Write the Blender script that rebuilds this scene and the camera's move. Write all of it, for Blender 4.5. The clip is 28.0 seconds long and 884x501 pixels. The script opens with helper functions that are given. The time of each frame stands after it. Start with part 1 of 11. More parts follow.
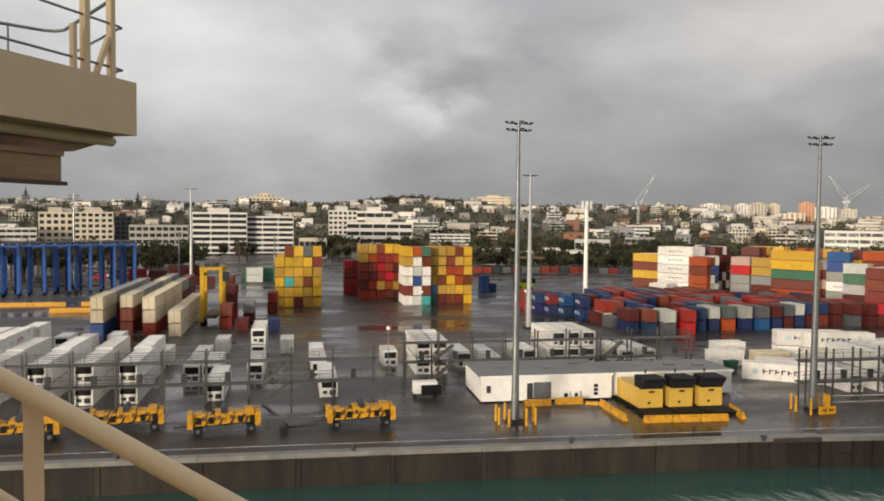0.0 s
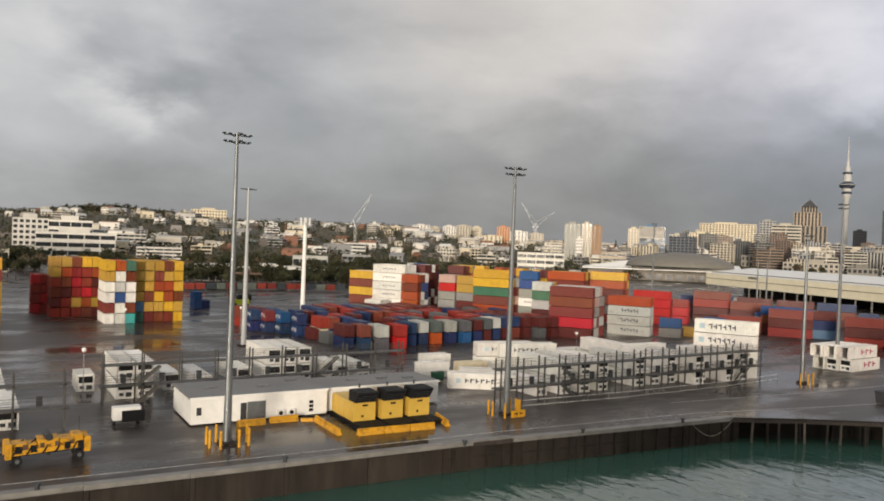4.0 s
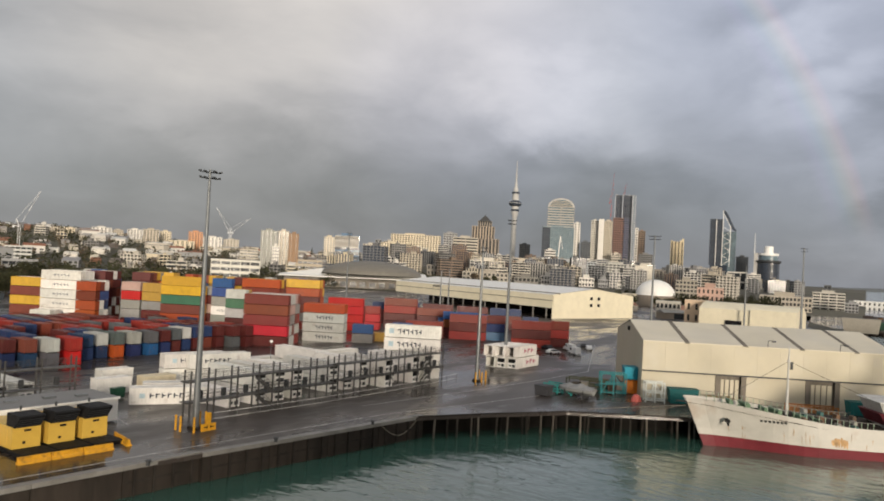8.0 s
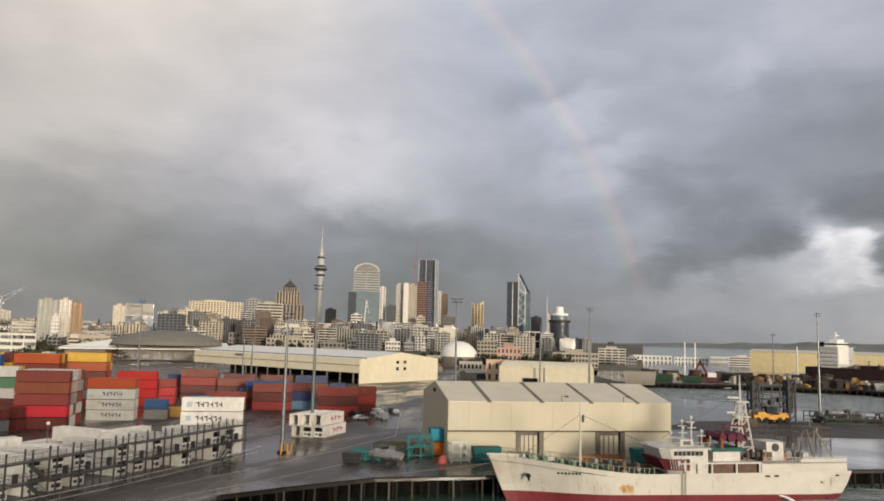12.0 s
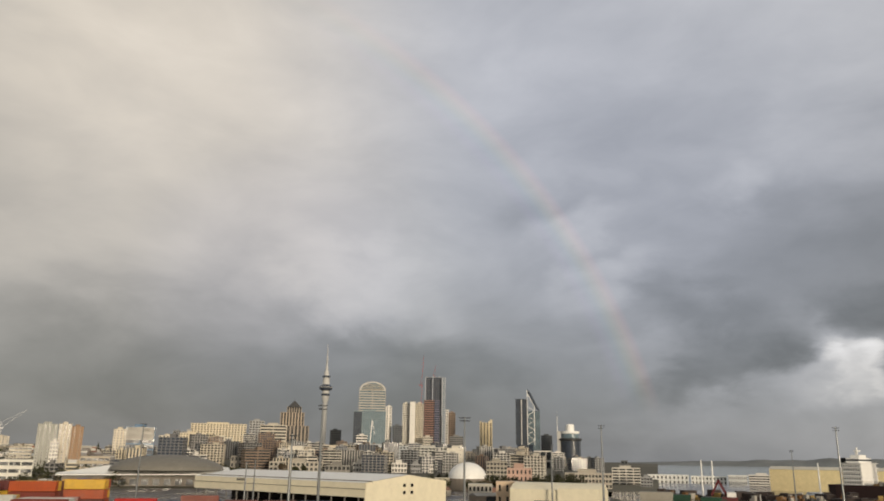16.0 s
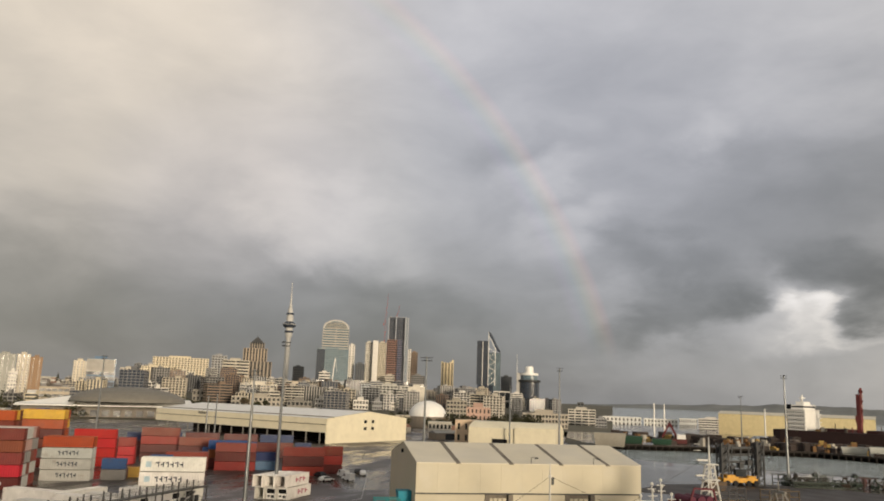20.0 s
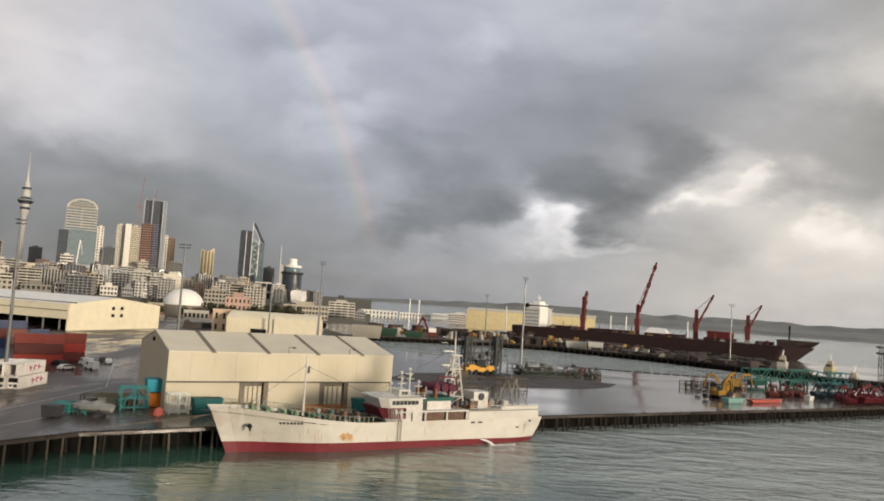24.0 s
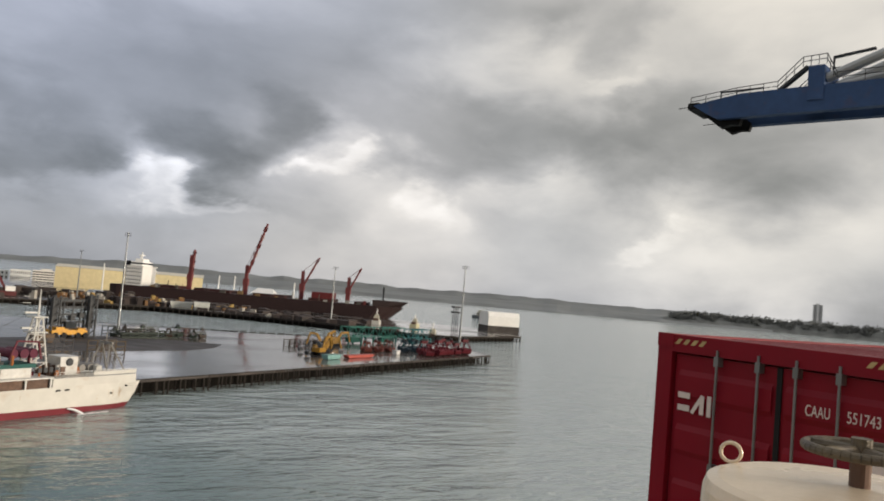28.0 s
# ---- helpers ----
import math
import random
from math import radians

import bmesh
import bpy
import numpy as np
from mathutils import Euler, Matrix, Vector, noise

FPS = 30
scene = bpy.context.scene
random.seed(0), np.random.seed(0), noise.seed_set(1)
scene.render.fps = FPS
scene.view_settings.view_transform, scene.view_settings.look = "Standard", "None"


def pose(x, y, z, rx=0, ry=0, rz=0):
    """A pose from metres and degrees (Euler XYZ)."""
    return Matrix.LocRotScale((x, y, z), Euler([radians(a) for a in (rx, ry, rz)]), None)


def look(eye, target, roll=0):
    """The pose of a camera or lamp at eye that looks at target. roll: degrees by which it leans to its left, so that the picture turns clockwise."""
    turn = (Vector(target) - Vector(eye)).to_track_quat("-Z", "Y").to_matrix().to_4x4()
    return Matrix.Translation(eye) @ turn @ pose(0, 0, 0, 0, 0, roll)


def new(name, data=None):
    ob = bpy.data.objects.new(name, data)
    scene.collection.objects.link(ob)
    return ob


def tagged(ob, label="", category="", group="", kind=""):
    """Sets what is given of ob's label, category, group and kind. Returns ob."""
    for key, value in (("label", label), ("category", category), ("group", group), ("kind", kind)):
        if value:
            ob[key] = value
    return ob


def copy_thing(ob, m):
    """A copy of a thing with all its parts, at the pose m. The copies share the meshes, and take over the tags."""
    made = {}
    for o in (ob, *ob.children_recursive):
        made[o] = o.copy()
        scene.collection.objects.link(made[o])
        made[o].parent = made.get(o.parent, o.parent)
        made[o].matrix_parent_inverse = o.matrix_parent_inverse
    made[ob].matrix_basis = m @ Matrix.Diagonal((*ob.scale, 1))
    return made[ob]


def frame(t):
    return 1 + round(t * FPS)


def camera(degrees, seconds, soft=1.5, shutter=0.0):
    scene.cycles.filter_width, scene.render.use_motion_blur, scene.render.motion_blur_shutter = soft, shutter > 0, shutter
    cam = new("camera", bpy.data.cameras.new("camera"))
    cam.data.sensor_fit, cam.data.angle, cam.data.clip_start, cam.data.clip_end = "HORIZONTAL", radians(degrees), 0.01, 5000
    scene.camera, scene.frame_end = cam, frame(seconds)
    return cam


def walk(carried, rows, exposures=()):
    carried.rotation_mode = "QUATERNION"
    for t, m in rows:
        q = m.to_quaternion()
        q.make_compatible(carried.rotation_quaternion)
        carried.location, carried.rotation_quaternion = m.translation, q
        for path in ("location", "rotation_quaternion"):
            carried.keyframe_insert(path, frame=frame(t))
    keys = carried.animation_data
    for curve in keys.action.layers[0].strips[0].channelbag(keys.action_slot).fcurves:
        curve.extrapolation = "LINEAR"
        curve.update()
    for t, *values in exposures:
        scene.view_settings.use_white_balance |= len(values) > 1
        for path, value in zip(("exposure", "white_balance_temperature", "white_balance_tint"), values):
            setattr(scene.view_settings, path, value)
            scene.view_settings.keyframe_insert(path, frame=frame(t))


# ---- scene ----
# ---- camera: held on a ship's bridge wing, 25 m above the quay, panning to the right ----
EYE = Vector((0.0, 0.0, 25.0))
cam = camera(60.6, 28.0, 1.85)


def aim(bearing, pitch, roll):
    b, p = radians(bearing), radians(pitch)
    ahead = Vector((math.sin(b) * math.cos(p), math.cos(b) * math.cos(p), math.sin(p)))
    return look(EYE, EYE + ahead * 100, roll)


walk(cam, [(t, aim(b, p, r)) for t, b, p, r in (
    (0.0, 10.90, -2.42, 0.53), (0.5, 13.19, -2.34, 0.79), (1.0, 15.72, -2.25, 1.05), (1.5, 18.14, -2.09, 1.27), (2.0, 20.77, -1.85, 1.51),
    (2.5, 23.30, -1.54, 1.70), (3.0, 26.20, -1.16, 1.85), (3.5, 29.08, -0.87, 1.98), (5.5, 40.96, -0.11, 2.78), (6.0, 43.88, 0.27, 2.93),
    (6.5, 46.62, 0.59, 3.05), (7.0, 49.46, 0.78, 3.16), (7.5, 52.02, 0.85, 3.17), (8.0, 54.63, 0.93, 3.08), (8.5, 57.02, 1.11, 2.92),
    (9.0, 59.43, 1.50, 2.69), (9.5, 61.54, 2.06, 2.48), (10.0, 63.59, 2.83, 2.32), (10.5, 65.34, 3.71, 2.12), (11.0, 67.01, 4.68, 1.92),
    (11.5, 68.24, 5.54, 1.77), (12.0, 69.06, 6.41, 1.54), (12.5, 69.29, 7.20, 1.34), (14.5, 68.64, 11.94, 1.04), (15.0, 68.62, 13.21, 0.97),
    (15.5, 68.59, 14.28, 0.90), (16.0, 68.44, 15.21, 0.82), (16.5, 68.32, 15.80, 0.86), (17.0, 68.25, 16.02, 0.98), (17.5, 68.35, 15.95, 1.03),
    (18.0, 68.53, 15.33, 1.08), (18.5, 68.89, 14.59, 1.21), (19.0, 69.42, 13.55, 1.51), (19.5, 70.16, 12.37, 1.74), (20.0, 71.15, 10.86, 2.05),
    (20.5, 72.33, 9.35, 2.22), (22.5, 79.59, 5.21, 3.30), (23.0, 82.47, 4.70, 3.54), (23.5, 85.40, 4.23, 3.74), (24.0, 89.04, 3.79, 3.88),
    (24.5, 92.38, 3.53, 4.04), (25.0, 96.18, 3.38, 4.21), (25.5, 99.42, 3.30, 4.39), (26.0, 103.17, 3.22, 4.50), (26.5, 106.59, 3.17, 4.73),
    (27.0, 110.45, 3.12, 4.88), (27.5, 114.16, 3.11, 4.99), (28.0, 118.06, 3.07, 4.93))],
     exposures=((0.0, 0.0, 6450, 10), (3.0, -0.04, 6400, 10), (8.0, -0.14, 6350, 10), (11.0, -0.16, 6450, 10), (12.5, -0.22, 6600, 10), (14.5, -0.33, 6700, 9), (17.0, -0.38, 6800, 8), (19.5, -0.30, 7050, 9), (23.0, -0.12, 6850, 10), (25.5, -0.13, 6500, 10), (28.0, -0.06, 6350, 10)))

# ---- light: a low warm sun behind the camera, a broken overcast sky with a rainbow round the point opposite the sun ----
SUN_BEARING, SUN_HEIGHT = 223.0, 7.0


def way(bearing, height):
    b, h = radians(bearing), radians(height)
    return Vector((math.sin(b) * math.cos(h), math.cos(b) * math.cos(h), math.sin(h)))


sun = new("sun", bpy.data.lights.new("sun", "SUN"))
sun.data.energy, sun.data.angle, sun.data.color = 3.7, radians(12.0), (1.0, 0.86, 0.68)
sun.matrix_world = look((0, 0, 300), Vector((0, 0, 300)) - way(SUN_BEARING, SUN_HEIGHT))

world = bpy.data.worlds.new("sky")
scene.world = world
world.use_nodes = True
N, L = world.node_tree.nodes, world.node_tree.links
N.clear()


def node(kind, **values):
    n = N.new(kind)
    for key, value in values.items():
        if key in n.inputs:
            n.inputs[key].default_value = value
    return n


def math_node(op, a, b=None, clamp=False):
    n = N.new("ShaderNodeMath")
    n.operation, n.use_clamp = op, clamp
    for k, s in enumerate((a, b)):
        if s is None:
            continue
        if isinstance(s, (int, float)):
            n.inputs[k].default_value = s
        else:
            L.new(s, n.inputs[k])
    return n.outputs[0]


def ramp_node(fac, stops, ease="LINEAR"):
    n = N.new("ShaderNodeValToRGB")
    n.color_ramp.interpolation = ease
    els = n.color_ramp.elements
    while len(els) < len(stops):
        els.new(0.5)
    for e, (p, c) in zip(els, stops):
        e.position, e.color = p, (*c, 1)
    L.new(fac, n.inputs[0])
    return n.outputs[0]


def mix_node(kind, fac, a, b):
    n = N.new("ShaderNodeMix")
    n.data_type, n.blend_type = "RGBA", kind
    for k, s in ((0, fac), (6, a), (7, b)):
        if isinstance(s, (int, float)):
            n.inputs[k].default_value = s
        elif isinstance(s, tuple):
            n.inputs[k].default_value = (*s, 1)
        else:
            L.new(s, n.inputs[k])
    return n.outputs[2]


coord = N.new("ShaderNodeTexCoord").outputs["Generated"]


def toward(d):
    n = N.new("ShaderNodeVectorMath")
    n.operation = "DOT_PRODUCT"
    L.new(coord, n.inputs[0])
    n.inputs[1].default_value = d
    return n.outputs["Value"]


def blob(bearing, height, wide):
    """1 at a bearing and height of the sky, falling softly to 0 at so many degrees from it."""
    lo = math.cos(radians(wide))
    n = N.new("ShaderNodeMapRange")
    n.interpolation_type = "SMOOTHSTEP"
    n.inputs[1].default_value, n.inputs[2].default_value = lo, 1.0
    L.new(toward(way(bearing, height)), n.inputs[0])
    return n.outputs[0]


def cloud_noise(scale, stretch, detail, rough, warp=0.0, shift=(0, 0, 0)):
    m = N.new("ShaderNodeMapping")
    m.inputs["Scale"].default_value = (1, 1, stretch)
    m.inputs["Location"].default_value = shift
    L.new(coord, m.inputs[0])
    n = node("ShaderNodeTexNoise", Scale=scale, Detail=detail, Roughness=rough, Distortion=warp)
    L.new(m.outputs[0], n.inputs["Vector"])
    return n.outputs["Fac"]


height = toward((0, 0, 1))
sky = N.new("ShaderNodeTexSky")
sky.sky_type, sky.sun_disc = "NISHITA", False
sky.sun_elevation, sky.sun_rotation = radians(SUN_HEIGHT), radians(SUN_BEARING)
big = cloud_noise(2.2, 2.4, 6.0, 0.52, 0.5, (1.3, 0.4, 0.2))
fine = cloud_noise(6.0, 2.2, 6.0, 0.52, 0.4, (4.1, 2.2, 0))
# bearing and height of the sky in degrees, stirred by noise so that the banks of cloud have torn edges
split = N.new("ShaderNodeSeparateXYZ")
L.new(coord, split.inputs[0])
bearing_deg = math_node("MULTIPLY", math_node("ARCTAN2", split.outputs[0], split.outputs[1]), 57.2958)
height_deg = math_node("MULTIPLY", math_node("ARCSINE", split.outputs[2]), 57.2958)
stir_a = math_node("MULTIPLY", math_node("SUBTRACT", cloud_noise(6.5, 1.9, 5.0, 0.52, 0.2, (0.3, 7.2, 0)), 0.5), 13.0)
stir_b = math_node("MULTIPLY", math_node("SUBTRACT", cloud_noise(7.5, 1.9, 5.0, 0.52, 0.2, (5.3, 1.2, 3.0)), 0.5), 9.0)
place = N.new("ShaderNodeCombineXYZ")
L.new(math_node("ADD", bearing_deg, stir_a), place.inputs[0])
L.new(math_node("ADD", height_deg, stir_b), place.inputs[1])


def bank(bearing, height, wide, high, tilt):
    """1 in the middle of an oval bank of cloud, 0 outside it; all in degrees."""
    m = N.new("ShaderNodeMapping")
    m.vector_type = "TEXTURE"
    m.inputs["Location"].default_value = (bearing, height, 0)
    m.inputs["Rotation"].default_value = (0, 0, radians(tilt))
    m.inputs["Scale"].default_value = (wide, high, 1)
    L.new(place.outputs[0], m.inputs[0])
    n = N.new("ShaderNodeVectorMath")
    n.operation = "LENGTH"
    L.new(m.outputs[0], n.inputs[0])
    r = N.new("ShaderNodeMapRange")
    r.interpolation_type = "SMOOTHSTEP"
    r.inputs[1].default_value, r.inputs[2].default_value = 1.0, 0.0
    L.new(n.outputs["Value"], r.inputs[0])
    return r.outputs[0]


# brightness of the cloud deck by height, then bearing, height, width, depth, tilt and strength of its banks and gaps
deck = N.new("ShaderNodeFloatCurve")
curve = deck.mapping.curves[0]
curve.points[0].location, curve.points[1].location = (0.0, 0.56), (1.0, 0.72)
for px, py in ((0.07, 0.56), (0.2, 0.62), (0.4, 0.69), (0.65, 0.72)):
    curve.points.new(px, py)
deck.mapping.update()
L.new(math_node("MULTIPLY", height_deg, 0.025, True), deck.inputs[1])
tone = deck.outputs[0]
BROAD_BANKS = ((115, 1.5, 40, 14, 0, 0.197), (52, 17.5, 40, 14, 0, 0.125), (-10, 12.5, 40, 14, -20, 0.177), (50, 30.5, 40, 14, 0, 0.155), (96, 29.5, 40, 14, 0, 0.072), (146, 5, 28, 9, 20, 0.154), (51, 5, 28, 9, 0, -0.071), (145, 20, 28, 9, -20, 0.147), (113, 19.5, 28, 9, 20, -0.072), (98, 14, 20, 12, 20, -0.069))
MIDDLE_BANKS = ((146, 4, 26, 7, 0, 0.09), (118, 2.5, 24, 4, 0, 0.035), (114, 7.5, 14, 5, -20, 0.153), (123, 11.5, 14, 5, 0, -0.095), (88, 2.5, 14, 5, 20, 0.046), (62, 12.5, 14, 5, -20, 0.102), (139, 12, 14, 5, -20, -0.077), (35, 12, 14, 5, 0, 0.054), (124, 17, 14, 5, 0, 0.129), (132, 5.5, 14, 5, -20, 0.083), (18, 13.5, 14, 5, 20, -0.054), (10, 3, 14, 5, 0, -0.065))
SMALL_BANKS = ((101, 8.5, 8, 3, -20, -0.203), (88, 10, 8, 3, -20, -0.076), (82, 13, 8, 3, 20, 0.087), (65, 8, 8, 3, 0, -0.05), (131, 13, 8, 3, 20, -0.07), (84, 7.5, 8, 3, 20, 0.05), (111, 6.5, 8, 3, 20, -0.055), (37, 8, 8, 3, -20, 0.043), (105, 11, 4, 4, 0, -0.168), (13, 14, 4, 4, 0, 0.083), (124, 19.5, 4, 4, 0, -0.102), (12, 10, 4, 4, 0, -0.065))
WISPS = ((97, 6.3, 6, 1.8, -12, 0.15), (9, 9, 5, 2.5, -20, 0.104), (86, 5.5, 5, 2.5, 20, -0.1), (108, 8.5, 5, 2.5, 20, 0.057), (6, 12.5, 5, 2.5, 20, -0.078), (78, 18.5, 7, 3, 20, -0.045), (130, 19.5, 5, 2.5, 20, -0.093), (92, 19.5, 5, 2.5, -20, 0.067), (72, 6.5, 5, 2.5, -20, -0.045), (92, 7, 5, 2.5, 20, -0.136), (94, 5.6, 6, 2.0, 0, 0.09), (79, 16.5, 5, 2.5, 20, 0.067))
for b, h, wide, high, tilt, amount in BROAD_BANKS + MIDDLE_BANKS + SMALL_BANKS + WISPS:
    tone = math_node("ADD", tone, math_node("MULTIPLY", bank(b, h, wide, high, tilt), amount))
tone = math_node("ADD", tone, math_node("MULTIPLY", math_node("SUBTRACT", big, 0.5), 0.20))
tone = math_node("ADD", tone, math_node("MULTIPLY", math_node("SUBTRACT", fine, 0.5), 0.16))
# sunlit edges of torn cloud low over the sea
for b, h, wide, high, tilt, amount in ((99.3, 6.4, 4.2, 1.1, -14, 0.26), (103.0, 6.1, 3.4, 1.2, -8, 0.26), (108.6, 8.2, 3.6, 1.5, 18, 0.32), (112.0, 9.8, 3.0, 1.8, 35, 0.28), (116.9, 6.8, 3.0, 3.4, 0, 0.17), (119.2, 5.6, 3.0, 2.0, -20, 0.10), (124.0, 7.5, 6.0, 2.0, 10, 0.10), (95.2, 6.4, 3.0, 1.0, -10, 0.14), (132.0, 4.6, 4.0, 1.6, 10, 0.16), (131.0, 16.5, 5.0, 1.4, 15, 0.16)):
    lit = N.new("ShaderNodeMapRange")
    lit.interpolation_type = "SMOOTHSTEP"
    lit.inputs[1].default_value, lit.inputs[2].default_value = 0.0, 0.9
    L.new(bank(b, h, wide, high, tilt), lit.inputs[0])
    tone = math_node("ADD", tone, math_node("MULTIPLY", math_node("MULTIPLY", lit.outputs[0], math_node("MULTIPLY", fine, 1.5)), amount * 0.62))
cloud_value = math_node("POWER", math_node("MAXIMUM", tone, 0.2), 2.2)
cloud = mix_node("MULTIPLY", 1.0, ramp_node(tone, ((0.45, (0.96, 0.99, 1.0)), (0.70, (1.0, 1.0, 1.0)), (0.88, (1.03, 1.0, 0.95)))), (1, 1, 1))
cloud_grey = N.new("ShaderNodeCombineColor")
for k in range(3):
    L.new(cloud_value, cloud_grey.inputs[k])
cloud = mix_node("MULTIPLY", 1.0, cloud_grey.outputs[0], cloud)
cloud = mix_node("MULTIPLY", math_node("MULTIPLY", blob(142, 25, 30), 0.9), cloud, (1.05, 1.0, 0.90))
cloud = mix_node("MULTIPLY", math_node("MULTIPLY", blob(44, 22, 26), 0.9), cloud, (1.07, 1.0, 0.92))
cloud = mix_node("MULTIPLY", math_node("MULTIPLY", blob(88, 30, 34), 0.9), cloud, (0.93, 0.98, 1.12))
cloud = mix_node("MULTIPLY", math_node("MULTIPLY", blob(56, 12, 12), 0.7), cloud, (0.97, 0.99, 1.08))
cloud = mix_node("MULTIPLY", 1.0, cloud, (1.0, 0.997, 1.008))
cloud = mix_node("MULTIPLY", math_node("MULTIPLY", blob(112, 6, 14), 0.8), cloud, (1.02, 0.99, 0.96))
# rainbow: 42 degrees round the point opposite the sun
angle = math_node("ARCCOSINE", toward(way(SUN_BEARING - 180, -SUN_HEIGHT)))
band = N.new("ShaderNodeMapRange")
band.inputs[1].default_value, band.inputs[2].default_value = radians(39.9), radians(42.8)
L.new(angle, band.inputs[0])
bow = ramp_node(band.outputs[0], ((0.0, (0, 0, 0)), (0.22, (0.010, 0.004, 0.022)), (0.42, (0.0, 0.018, 0.020)), (0.58, (0.030, 0.034, 0.0)), (0.76, (0.075, 0.030, 0.0)), (0.88, (0.050, 0.008, 0.004)), (1.0, (0, 0, 0))))
foot = N.new("ShaderNodeMapRange")
foot.interpolation_type = "SMOOTHSTEP"
foot.inputs[1].default_value, foot.inputs[2].default_value = 0.04, 0.125
L.new(height, foot.inputs[0])
bow_here = math_node("MULTIPLY", math_node("MULTIPLY", blob(78, 14, 31), 1.15), foot.outputs[0])
inside = N.new("ShaderNodeMapRange")
inside.interpolation_type = "SMOOTHSTEP"
inside.inputs[1].default_value, inside.inputs[2].default_value, inside.inputs[3].default_value, inside.inputs[4].default_value = radians(38), radians(42), 1.0, 0.0
L.new(angle, inside.inputs[0])
cloud = mix_node("ADD", bow_here, cloud, bow)
cloud = mix_node("ADD", math_node("MULTIPLY", math_node("MULTIPLY", inside.outputs[0], blob(62, 14, 30)), 0.4), cloud, (0.05, 0.05, 0.05))
cloud = mix_node("MULTIPLY", math_node("MULTIPLY", blob(70, 6, 40), 0.9), cloud, (0.965, 0.985, 1.04))
# thinner, brighter cloud overhead and round the sun
overhead = N.new("ShaderNodeMapRange")
overhead.interpolation_type = "SMOOTHSTEP"
overhead.inputs[1].default_value, overhead.inputs[2].default_value = 0.58, 0.88
L.new(height, overhead.inputs[0])
cloud = mix_node("MULTIPLY", overhead.outputs[0], cloud, (1.28, 1.25, 1.18))
cloud = mix_node("ADD", math_node("MULTIPLY", blob(SUN_BEARING, SUN_HEIGHT + 4, 48), 0.8), cloud, (0.70, 0.60, 0.46))
clear = mix_node("MULTIPLY", 1.0, sky.outputs[0], (0.10, 0.10, 0.10))
total = mix_node("MIX", 0.94, clear, cloud)
back = N.new("ShaderNodeBackground")
back.inputs["Strength"].default_value = 1.12
L.new(total, back.inputs["Color"])
L.new(back.outputs[0], N.new("ShaderNodeOutputWorld").inputs[0])
